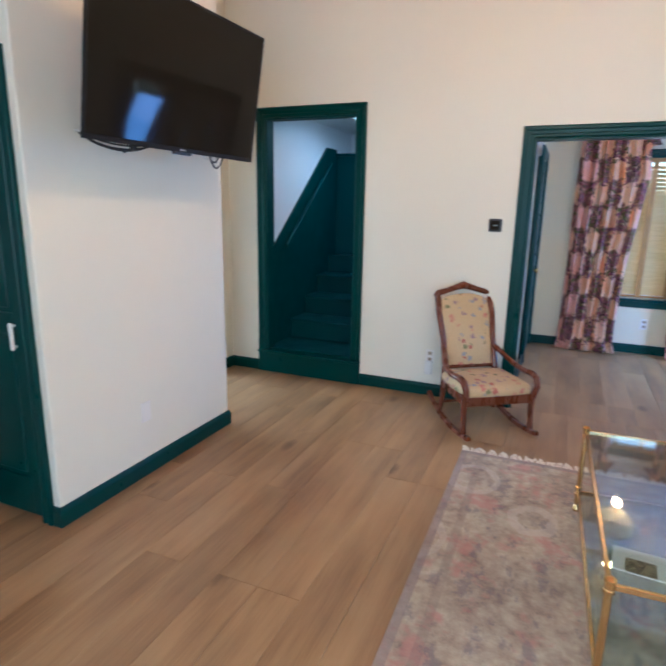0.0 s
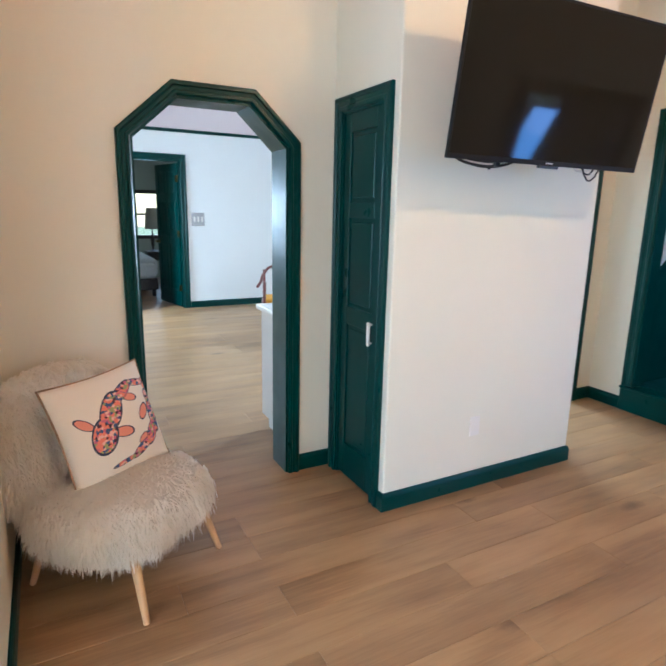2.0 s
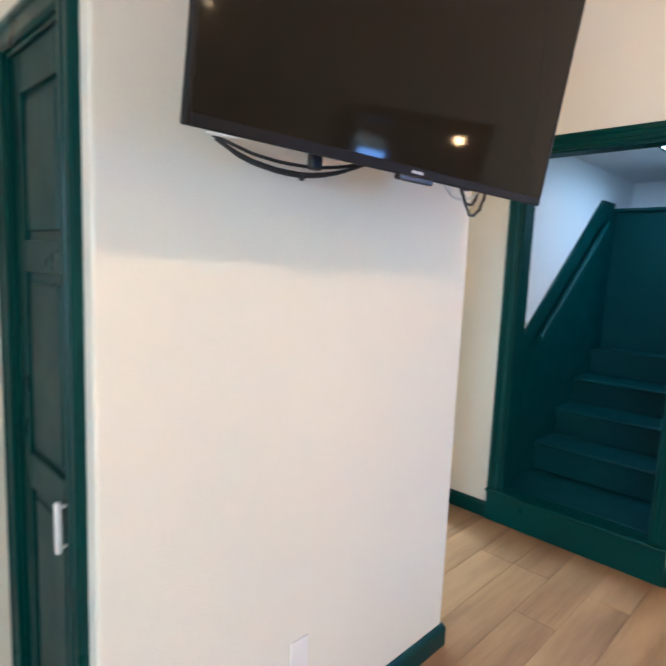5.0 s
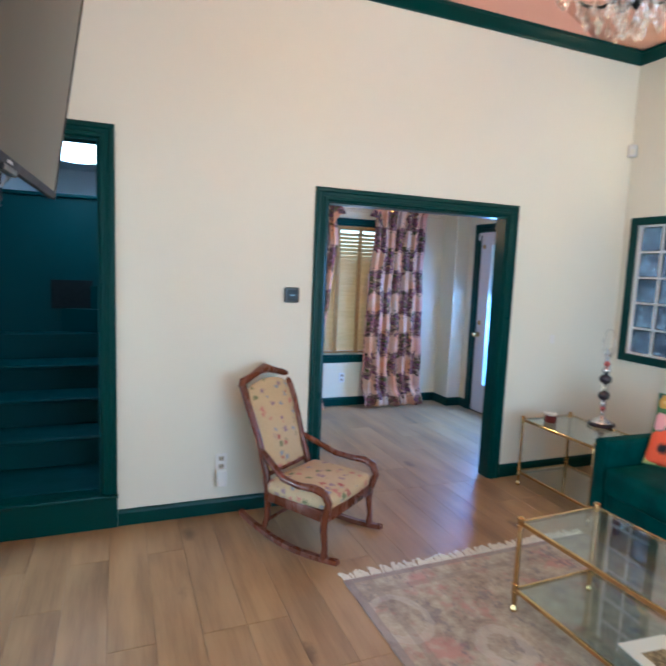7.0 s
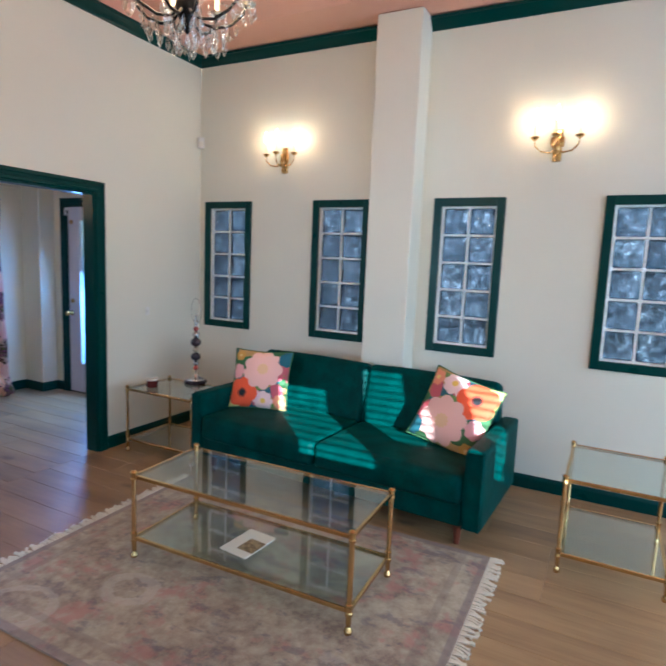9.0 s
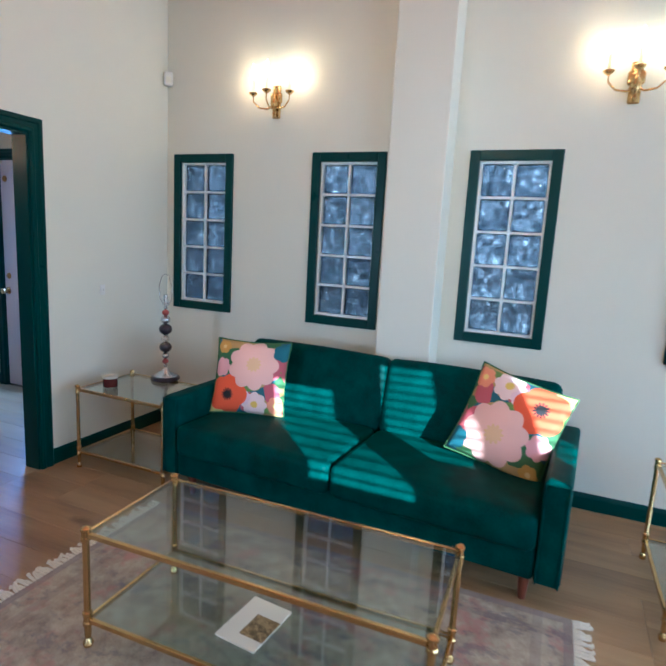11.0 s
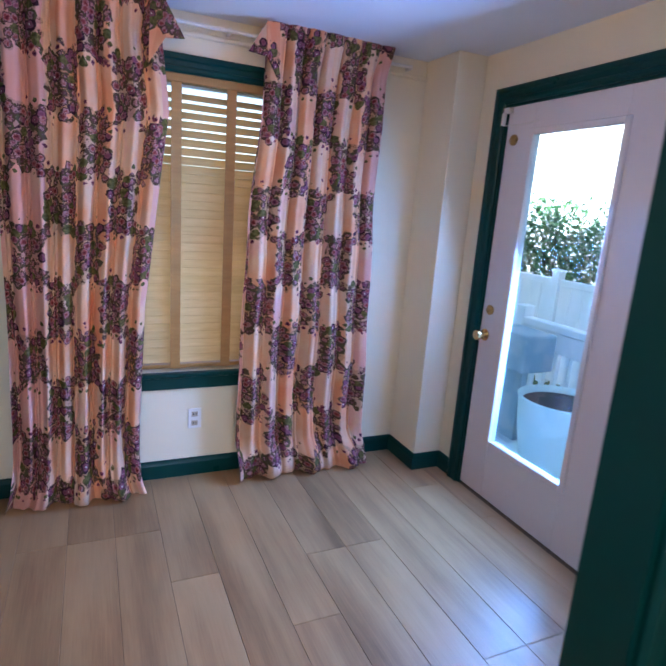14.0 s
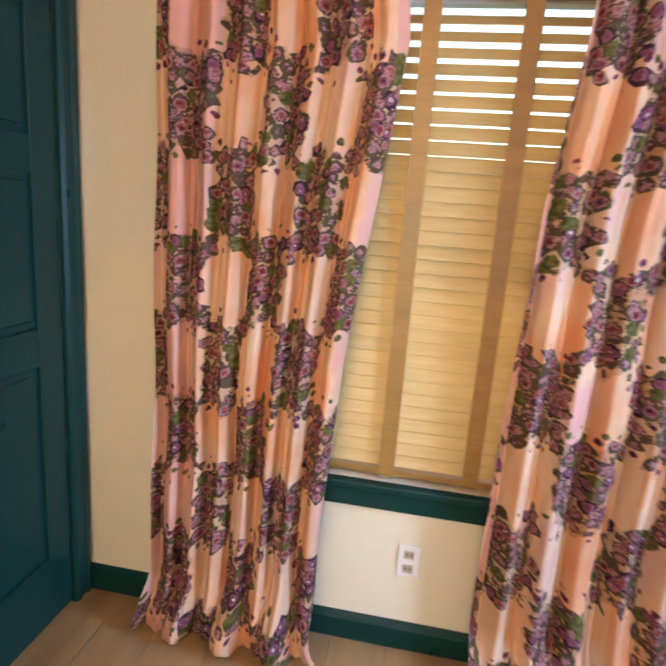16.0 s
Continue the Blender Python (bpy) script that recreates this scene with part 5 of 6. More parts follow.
scr = tvp("screen", B(-0.004, 0.002, -WL + 0.012, W2 - 0.012, 0.022, HT - 0.012), M_SCREEN, "dark glossy screen")
bm = bmesh.new()
for a, b, c, d in ((-WL, -WL + 0.012, 0, HT), (W2 - 0.012, W2, 0, HT), (-WL + 0.012, W2 - 0.012, 0, 0.022), (-WL + 0.012, W2 - 0.012, HT - 0.012, HT)):
    bx(bm, -0.012, 0.004, a, b, c, d, 0.002)
tvp("bezel", bm, M_TVFRAME)
tvp("back_shell", bx(bx(bmesh.new(), -0.022, -0.006, -WL + 0.03, W2 - 0.03, 0.02, HT - 0.03, 0.003), -0.07, -0.03, -0.4, 0.4, 0.06, 0.42, 0.012, 2), M_BLACK, "black plastic back")
tvp("receiver", B(-0.012, 0.009, -0.06, 0.06, -0.012, 0.002, r=0.003), M_BLACK)
tvp("logo_bar", B(0.004, 0.0052, -0.02, 0.02, 0.008, 0.014), plain("pale_logo_print", (0.4, 0.4, 0.4), 0.4))
bm = bx(bmesh.new(), -0.365, -0.345, -0.14, 0.14, 0.12, 0.5, 0.004)
bx(bm, -0.35, -0.2, -0.02, 0.02, 0.28, 0.34, 0.006)
bx(bm, -0.21, -0.05, -0.03, 0.03, 0.26, 0.36, 0.006)
part("wall_bracket", bm, M_IRON, tv)
for y, zb in ((-0.23, -0.01), (0.36, 0.02)):
    part("adapter", B(-0.10, -0.08, y - 0.016, y + 0.016, zb, 0.045, r=0.004), M_BLACK, tv)


def hang(p, q, sag, n=14, seed=0):
    r = random.Random(seed)
    return [(p[0] + (q[0] - p[0]) * t + r.uniform(-.004, .004), p[1] + (q[1] - p[1]) * t, p[2] + (q[2] - p[2]) * t - sag * 4 * t * (1 - t)) for t in [i / n for i in range(n + 1)]]


for k, (p, q, s) in enumerate((((-0.3, -0.34, 0.06), (-0.14, 0.03, 0.06), 0.055), ((-0.29, -0.35, 0.065), (-0.15, 0.04, 0.06), 0.04), ((-0.3, -0.34, 0.06), (-0.13, 0.02, 0.065), 0.065), ((-0.08, 0.33, 0.02), (-0.1, 0.5, 0.05), 0.08), ((-0.09, 0.34, 0.03), (-0.1, 0.47, 0.06), 0.06))):
    part("cable", tube(bmesh.new(), hang(p, q, s, seed=k), 0.0045, 6), M_CABLE, tv, "black sagging cable", smooth=60)
part("cable", tube(bmesh.new(), hang((-0.3, -0.36, 0.07), (-0.12, -0.25, 0.07), 0.01, seed=9), 0.004, 6), M_WCABLE, tv, "white cable", smooth=60)
part("cable", tube(bmesh.new(), hang((-0.12, 0.3, 0.03), (-0.06, 0.4, 0.03), 0.035, seed=12), 0.004, 6), M_WCABLE, tv, "white cable", smooth=60)
part("cable_tie", B(-0.222, -0.205, -0.16, -0.15, -0.012, 0.004, r=0.003), M_BLACK, tv)

# ---- crystal chandelier ----
ch = thing("crystal_chandelier", 1.345, -2.215, 2.245, 0, "black iron chandelier hung with clear crystal drops", "chandelier")
part("stem", lathe(bmesh.new(), [(0.004, 0.10), (0.018, 0.12), (0.03, 0.15), (0.045, 0.19), (0.03, 0.24), (0.014, 0.27), (0.012, 0.4), (0.022, 0.43), (0.012, 0.47), (0.01, 0.62)], 14), M_IRON, ch, smooth=50)
bm = bmesh.new()
for k in range(49):
    z0 = 0.62 + k * 0.034
    tube(bm, [(0.009 * math.cos(a) * (k % 2 == 0), 0.009 * math.cos(a) * (k % 2), z0 + 0.02 * math.sin(a)) for a in [i * math.pi / 4 for i in range(8)]], 0.0025, 5, closed=True)
part("chain", bm, M_IRON, ch)
part("canopy", lathe(bmesh.new(), [(0.02, 2.16), (0.06, 2.22), (0.07, 2.285)], 18), M_IRON, ch, smooth=50)
rr = random.Random(4)
drop_bm = bmesh.new()
lathe(drop_bm, [(0.001, -0.052), (0.0085, -0.038), (0.009, -0.03), (0.003, -0.008), (0.001, 0)], 6)
drop_me = bpy.data.meshes.new("crystal_drop")
drop_bm.to_mesh(drop_me)
drop_bm.free()
drop_me.materials.append(M_CRYSTAL)


def crystal(x, y, z, s=1.0):
    o = new("crystal_drop", drop_me)
    o.parent = ch
    o.matrix_basis = Matrix.Translation((x, y, z)) @ Matrix.Rotation(rr.uniform(0, 6), 4, "Z") @ Matrix.Scale(s, 4)


for k in range(8):
    a = 2 * math.pi * k / 8 + 0.2
    c, s = math.cos(a), math.sin(a)
    arm = [(c * r, s * r, z) for r, z in ((0.02, 0.19), (0.06, 0.15), (0.11, 0.145), (0.17, 0.17), (0.215, 0.215), (0.23, 0.25))]
    part("arm", tube(bmesh.new(), arm, 0.006, 6), M_IRON, ch, smooth=60)
    x, y = c * 0.23, s * 0.23
    part("drip_pan", lathe(bmesh.new(), [(0.01, 0.25), (0.034, 0.256), (0.038, 0.264), (0.012, 0.264)], 12, (x, y, 0)), M_CRYSTAL, ch, smooth=40)
    part("candle_tube", lathe(bmesh.new(), [(0.011, 0.262), (0.011, 0.335)], 10, (x, y, 0)), M_CANDLE, ch)
    part("bulb", lathe(bmesh.new(), [(0.006, 0.335), (0.014, 0.355), (0.012, 0.375), (0.002, 0.405)], 8, (x, y, 0)), M_SKIN_BULB, ch, smooth=60)
    for i in range(6):
        b = 2 * math.pi * i / 6
        crystal(x + 0.035 * math.cos(b), y + 0.035 * math.sin(b), 0.25, rr.uniform(0.85, 1.1))
    for r, z in ((0.16, 0.16), (0.11, 0.14), (0.19, 0.19)):
        crystal(c * r, s * r, z, 1.1)
    for r, z in ((0.07, 0.37), (0.1, 0.41)):
        crystal(math.cos(a + 0.3) * r, math.sin(a + 0.3) * r, z)
for ring, (r, z, m) in enumerate(((0.055, 0.135, 9), (0.1, 0.10, 12), (0.14, 0.12, 14), (0.035, 0.09, 6))):
    for i in range(m):
        b = 2 * math.pi * i / m + ring
        crystal(r * math.cos(b), r * math.sin(b), z + rr.uniform(-0.012, 0.012), rr.uniform(1.0, 1.25))
bm = bmesh.new()
for k in range(8):
    a0 = 2 * math.pi * k / 8 + 0.2
    a1 = a0 + 2 * math.pi / 8
    for t in range(1, 9):
        u = t / 9
        ball(bm, ((math.cos(a0) * (1 - u) + math.cos(a1) * u) * 0.23, (math.sin(a0) * (1 - u) + math.sin(a1) * u) * 0.23, 0.25 - 0.1 * 4 * u * (1 - u)), 0.0055, 6)
        ball(bm, (math.cos(a0) * (0.23 - 0.2 * u), math.sin(a0) * (0.23 - 0.2 * u), 0.26 + 0.2 * u - 0.07 * 4 * u * (1 - u)), 0.0055, 6)
part("bead_chain", bm, M_CRYSTAL, ch, "strings of small crystal beads", smooth=60, kind="stuff")
ch.scale = (0.9, 0.9, 0.92)
lamp("chandelier_lamp", "POINT", pose(1.34, -2.21, 2.73), 11, WARM, radius=0.06)

# ---- wall sconces ----
def sconce(y, label):
    ob = thing("wall_sconce", XE, y, 2.435, -90, label, "wall light", "sconces on the window wall")
    part("backplate", bx(bx(bmesh.new(), -0.035, 0.035, -0.02, 0, -0.08, 0.1, 0.016, 3), -0.05, 0.05, -0.03, -0.005, 0.0, 0.06, 0.012, 3), M_BRASS, ob, smooth=50)
    part("boss", lathe(bmesh.new(), [(0.004, -0.075), (0.014, -0.06), (0.008, -0.045), (0.026, -0.02), (0.03, 0.0), (0.012, 0.03), (0.01, 0.06)], 14, (0, -0.05, 0)), M_BRASS, ob, smooth=50)
    for k, (dx, dy) in enumerate(((-0.16, -0.1), (0.0, -0.17), (0.16, -0.1))):
        arm = [(0, -0.05, -0.01), (dx * 0.3, -0.05 + (dy + 0.05) * 0.3, -0.035), (dx * 0.7, -0.05 + (dy + 0.05) * 0.7, -0.03), (dx * 0.97, dy, 0.0), (dx, dy, 0.035)]
        part("arm", tube(bmesh.new(), arm, 0.005, 8), M_BRASS, ob, smooth=60)
        part("cup", lathe(bmesh.new(), [(0.008, 0.03), (0.03, 0.042), (0.034, 0.05), (0.012, 0.052)], 14, (dx, dy, 0)), M_BRASS, ob, smooth=40)
        part("candle_tube", lathe(bmesh.new(), [(0.011, 0.05), (0.011, 0.125)], 10, (dx, dy, 0)), M_CANDLE, ob)
        part("bulb", lathe(bmesh.new(), [(0.008, 0.125), (0.017, 0.145), (0.015, 0.17), (0.002, 0.205)], 10, (dx, dy, 0)), M_SKIN_BULB, ob, smooth=60)
        w = ob.matrix_world @ Vector((dx, dy, 0.165))
        lamp("sconce_lamp", "POINT", Matrix.Translation(w), 0.32, WARM, radius=0.018)
    ob.scale = (0.88, 0.9, 1.2)


sconce(-0.95, "lit brass three-arm candle sconce near the corner")
sconce(-3.143, "lit brass three-arm candle sconce beyond the pilaster")


# ---- soft things ----
def soft_box(x0, x1, y0, y1, z0, z1, r=0.04, puff=0.0, cuts=10, sink=()):
    """A padded block: rounded edges, a slight bulge, and buttons sunk at the given (x, y, z) places."""
    bm = bx(bmesh.new(), x0, x1, y0, y1, z0, z1, r, 4)
    bmesh.ops.subdivide_edges(bm, edges=[e for e in bm.edges if e.calc_length() > 0.12], cuts=cuts, use_grid_fill=True)
    c = Vector(((x0 + x1) / 2, (y0 + y1) / 2, (z0 + z1) / 2))
    h = Vector(((x1 - x0) / 2, (y1 - y0) / 2, (z1 - z0) / 2))
    for v in bm.verts:
        d = v.co - c
        q = [min(1, abs(d[i]) / h[i]) for i in range(3)]
        for i in range(3):
            j, k = (i + 1) % 3, (i + 2) % 3
            v.co[i] += puff * (1 if d[i] > 0 else -1) * (q[i] ** 4) * (1 - q[j] ** 2) * (1 - q[k] ** 2)
        for s in sink:
            w = (v.co - Vector(s)).length
            if w < 0.12:
                v.co += (c - v.co).normalized() * 0.022 * (1 - w / 0.12) ** 2
        v.co += Vector((0, 0, 1)) * 0.003 * noise.noise(v.co * 6)
    return bm


def pillow(name, loc, rot, size, mat, label, piping=None, turn=0):
    """A square cushion standing in its own x-z plane, the print on its -y face."""
    ob = new(name)
    ob.matrix_world = Matrix.Translation(loc) @ Euler([radians(a) for a in rot]).to_matrix().to_4x4()
    tagged(ob, label, "cushion")
    n = 26
    bm = bmesh.new()
    lay = bm.loops.layers.uv.new("UVMap")
    uvs = {}
    sheets = []
    for side in (-1, 1):
        g = []
        for j in range(n + 1):
            row = []
            for i in range(n + 1):
                u, v = i / n, j / n
                a, b = 2 * u - 1, 2 * v - 1
                pin = 1 - 0.07 * (1 - b * b) * abs(a) ** 3
                pin2 = 1 - 0.07 * (1 - a * a) * abs(b) ** 3
                t = (max(0, (1 - a * a)) * max(0, (1 - b * b))) ** 0.45
                edge = i in (0, n) or j in (0, n)
                if edge and side == 1:
                    row.append(sheets[0][j][i])
                    continue
                x, z = a * size / 2 * pin, b * size / 2 * pin2
                y = side * 0.075 * t * (size / 0.45) + 0.006 * noise.noise(Vector((x * 9, z * 9, side))) * t
                vv = bm.verts.new((x, y, z))
                uvs[vv] = ((u, v), (v, 1 - u), (1 - u, 1 - v), (1 - v, u))[turn]
                row.append(vv)
            g.append(row)
        sheets.append(g)
        for j in range(n):
            for i in range(n):
                f = bm.faces.new((g[j][i], g[j][i + 1], g[j + 1][i + 1], g[j + 1][i]))
                for lo in f.loops:
                    lo[lay].uv = uvs[lo.vert]
    rim = [sheets[0][0][i].co.copy() for i in range(n)] + [sheets[0][j][n].co.copy() for j in range(n)] + [sheets[0][n][n - i].co.copy() for i in range(n)] + [sheets[0][n - j][0].co.copy() for j in range(n)]
    part("cover", bm, mat, ob, smooth=180)
    part("piping", tube(bmesh.new(), rim, 0.005, 6, closed=True), piping or mat, ob, smooth=180)
    return ob


# ---- sofa ----
sofa = thing("sofa", 2.80, -1.955, 0, -3, "dark green velvet sofa with tufted split back, facing the coffee table", "sofa")
part("seat_frame", soft_box(0.03, 0.92, -0.98, 0.98, 0.14, 0.30, 0.02, 0.0, 6), M_VELVET, sofa, smooth=60)
for s in (-1, 1):
    y0, y1 = (0.006, 0.975) if s > 0 else (-0.975, -0.006)
    part("seat_cushion", soft_box(0.0, 0.66, y0, y1, 0.27, 0.445, 0.04, 0.016, 9), M_VELVET, sofa, smooth=70)
    tufts = [(-0.10, y0 + (y1 - y0) * t, z) for t in (0.14, 0.32, 0.5, 0.68, 0.86) for z in (0.13, 0.28)]
    bm = soft_box(-0.10, 0.045, y0, y1, 0.0, 0.46, 0.04, 0.012, 11, tufts)
    for p in tufts:
        ball(bm, (p[0] - 0.004 + 0.012, p[1], p[2]), 0.011, 8)
    bm.transform(Matrix.Translation((0.74, 0, 0.385)) @ Matrix.Rotation(radians(15), 4, "Y"))
    part("backrest", bm, M_VELVET, sofa, smooth=70)
    ya, yb = (0.98, 1.09) if s > 0 else (-1.09, -0.98)
    part("arm", soft_box(0.03, 0.90, ya, yb, 0.13, 0.60, 0.022, 0.004, 7), M_VELVET, sofa, smooth=60)
    bm = bmesh.new()
    part("arm_welt", tube(bm, [(0.026, ya + 0.01, 0.14), (0.026, ya + 0.01, 0.59), (0.026, yb - 0.01, 0.59), (0.026, yb - 0.01, 0.14)], 0.005, 6), M_VELVET, sofa, smooth=60)
    for x in (0.12, 0.82):
        part("leg", lathe(bmesh.new(), [(0.017, 0), (0.03, 0.14)], 12, (x, s * 0.94, 0)), M_LEGRED, sofa, "reddish tapered wooden leg", smooth=40)
part("bolster_back", soft_box(0.86, 0.94, -0.97, 0.97, 0.30, 0.78, 0.03, 0.0, 6), M_VELVET, sofa, smooth=60)

pillow("sofa_cushion", (3.30, -1.20, 0.665), (-20, 0, -75), 0.47, M_FLORAL, "bright cushion printed with big pink flowers against the sofa arm")
pillow("sofa_cushion", (3.27, -2.74, 0.66), (-24, 12, -104), 0.50, M_FLORAL, "bright cushion printed with orange poppies, slumped in the sofa corner", turn=2)

# ---- glass tables ----
def glass_table(name, x, y, turn, lx, ly, hgt, r, low, label, category, group=""):
    ob = thing(name, x, y, 0.012 if name == "coffee_table" else 0, turn, label, category, group)
    for sx in (-1, 1):
        for sy in (-1, 1):
            px, py = sx * (lx / 2 - r), sy * (ly / 2 - r)
            k = r / 0.014
            prof = [(0.006 * k, 0), (0.017 * k, 0.004), (0.02 * k, 0.016), (0.014 * k, 0.03), (0.01 * k, 0.036), (0.013 * k, 0.05), (0.013 * k, low - 0.03), (0.018 * k, low - 0.026), (0.018 * k, low - 0.014), (0.015 * k, low - 0.01), (0.015 * k, low + 0.012),
                    (0.018 * k, low + 0.016), (0.018 * k, low + 0.026), (0.013 * k, low + 0.03), (0.013 * k, hgt - 0.03), (0.018 * k, hgt - 0.028), (0.018 * k, hgt - 0.018), (0.015 * k, hgt - 0.014), (0.015 * k, hgt + 0.006), (0.019 * k, hgt + 0.01),
                    (0.019 * k, hgt + 0.018), (0.012 * k, hgt + 0.024), (0.002, hgt + 0.027)]
            part("leg", lathe(bmesh.new(), prof, 16, (px, py, 0)), M_BRASS, ob, "turned brass leg with ball foot", smooth=35)
    for z, n in ((hgt, "top_rail"), (low, "shelf_rail")):
        for a in (-1, 1):
            part(n, B(-lx / 2 + 2 * r, lx / 2 - 2 * r, a * (ly / 2 - r) - 0.007, a * (ly / 2 - r) + 0.007, z - 0.016, z + 0.004, r=0.002), M_BRASS, ob)
            part(n, B(a * (lx / 2 - r) - 0.007, a * (lx / 2 - r) + 0.007, -ly / 2 + 2 * r, ly / 2 - 2 * r, z - 0.016, z + 0.004, r=0.002), M_BRASS, ob)
        p = part("glass_top" if z == hgt else "glass_shelf", B(-lx / 2 + r + 0.0075, lx / 2 - r - 0.0075, -ly / 2 + r + 0.0075, ly / 2 - r - 0.0075, z - 0.005, z + 0.002, r=0.001), M_TABLEGLASS, ob, "clear glass sheet")
        p.visible_shadow = False
    return ob


glass_table("coffee_table", 2.055, -2.075, 1.7, 0.52, 1.262, 0.452, 0.0135, 0.115, "brass and glass two-tier coffee table standing on the rug", "coffee table")
glass_table("end_table", 3.138, -0.52, 0, 0.495, 0.70, 0.525, 0.012, 0.115, "brass and glass end table in the corner beside the sofa", "end table", "matching brass end tables")
glass_table("end_table", 3.172, -3.697, 0, 0.67, 0.525, 0.525, 0.012, 0.115, "brass and glass end table standing empty by the window wall", "end table", "matching brass end tables")

book = thing("magazine", 2.035, -2.02, 0.129, -4, "pale magazine with a brown picture, lying on the glass shelf", "magazine")
book.rotation_euler = (0, 0, radians(-5))
part("pages", B(-0.118, 0.118, -0.083, 0.083, 0.0, 0.008, r=0.001), M_PAPER, book)
part("cover", B(-0.12, 0.12, -0.085, 0.085, 0.008, 0.0095), M_COVER, book, "printed cover")

# ---- bead lamp, candle ----
bl = thing("table_lamp", 3.375, -0.475, 0.528, 0, "shadeless table lamp of stacked black, silver and red beads", "table lamp")
part("base", lathe(bmesh.new(), [(0.095, 0), (0.098, 0.006), (0.092, 0.022), (0.078, 0.027), (0.06, 0.04), (0.03, 0.052), (0.016, 0.07)], 28), M_BEADBLACK, bl, smooth=40)
part("base_plate", lathe(bmesh.new(), [(0.079, 0.027), (0.076, 0.034), (0.03, 0.056), (0.018, 0.075)], 28), M_BEADSILVER, bl, smooth=40)
z = 0.085
for r, m in ((0.014, M_BEADSILVER), (0.021, M_BEADRED), (0.026, M_BEADSILVER), (0.042, M_BEADBLACK), (0.03, M_CRYSTAL), (0.044, M_BEADBLACK), (0.033, M_BEADSILVER), (0.024, M_BEADRED), (0.014, M_BEADSILVER)):
    part("bead", ball(bmesh.new(), (0, 0, z + r * 0.85), r, 18, 0.88), m, bl, smooth=60)
    z += r * 1.7
part("socket", lathe(bmesh.new(), [(0.012, z), (0.022, z + 0.004), (0.022, z + 0.02), (0.016, z + 0.026), (0.016, z + 0.075), (0.006, z + 0.08)], 14), M_CHROME, bl, smooth=40)
hz = z + 0.01
part("harp", tube(bmesh.new(), [(0, 0.02, hz), (0, 0.05, hz + 0.04), (0, 0.055, hz + 0.12), (0, 0.03, hz + 0.19), (0, 0, hz + 0.205), (0, -0.03, hz + 0.19), (0, -0.055, hz + 0.12), (0, -0.05, hz + 0.04), (0, -0.02, hz)], 0.003, 8), M_CHROME, bl, smooth=60)
cd = thing("candle_jar", 3.045, -0.31, 0.528, 0, "dark red glass candle jar with cream wax on the end table", "candle")
part("jar", lathe(bmesh.new(), [(0.042, 0), (0.045, 0.004), (0.045, 0.062), (0.04, 0.062), (0.04, 0.05), (0.002, 0.05)], 24), M_REDGLASS, cd, smooth=40)
part("wax", lathe(bmesh.new(), [(0.039, 0.049), (0.039, 0.056), (0.004, 0.055)], 24), M_WAX, cd, smooth=40)
part("lid_rim", lathe(bmesh.new(), [(0.0455, 0.056), (0.0465, 0.058), (0.0465, 0.07), (0.042, 0.071), (0.041, 0.064)], 24), M_WAX, cd, smooth=40)

# ---- rug ----
rug = thing("rug", 1.955, -2.045, 0.001, 0.8, "faded mauve and beige rug with cream fringe under coffee table", "rug")
bm = bmesh.new()
n, m = 40, 56
vs = [[bm.verts.new((-0.83 + 1.66 * i / n, -1.08 + 2.16 * j / m, 0.009 + 0.0012 * noise.noise(Vector((i * 0.4, j * 0.4, 2))))) for i in range(n + 1)] for j in range(m + 1)]
for j in range(m):
    for i in range(n):
        bm.faces.new((vs[j][i], vs[j][i + 1], vs[j + 1][i + 1], vs[j + 1][i]))
ring = [vs[0][i] for i in range(n + 1)] + [vs[j][n] for j in range(1, m + 1)] + [vs[m][i] for i in range(n - 1, -1, -1)] + [vs[j][0] for j in range(m - 1, 0, -1)]
low = [bm.verts.new((v.co.x, v.co.y, 0.0)) for v in ring]
for i in range(len(ring)):
    k = (i + 1) % len(ring)
    bm.faces.new((ring[i], ring[k], low[k], low[i]))
part("rug_cloth", bm, M_RUG, rug, smooth=50)
rr = random.Random(11)
for s in (-1, 1):
    bm = bmesh.new()
    for k in range(96):
        x = -0.82 + 1.64 * k / 95
        y = s * 1.08
        dx, dy = rr.uniform(-0.018, 0.018), rr.uniform(0.045, 0.075)
        tube(bm, [(x, y - s * 0.004, 0.007), (x + dx * 0.4, y + s * dy * 0.4, 0.009), (x + dx, y + s * dy * 0.75, 0.005), (x + dx * 1.7, y + s * dy, 0.004)], [0.006, 0.0075, 0.006, 0.0095], 5)
    part("fringe", bm, M_FRINGE, rug, "knotted cream cotton fringe")

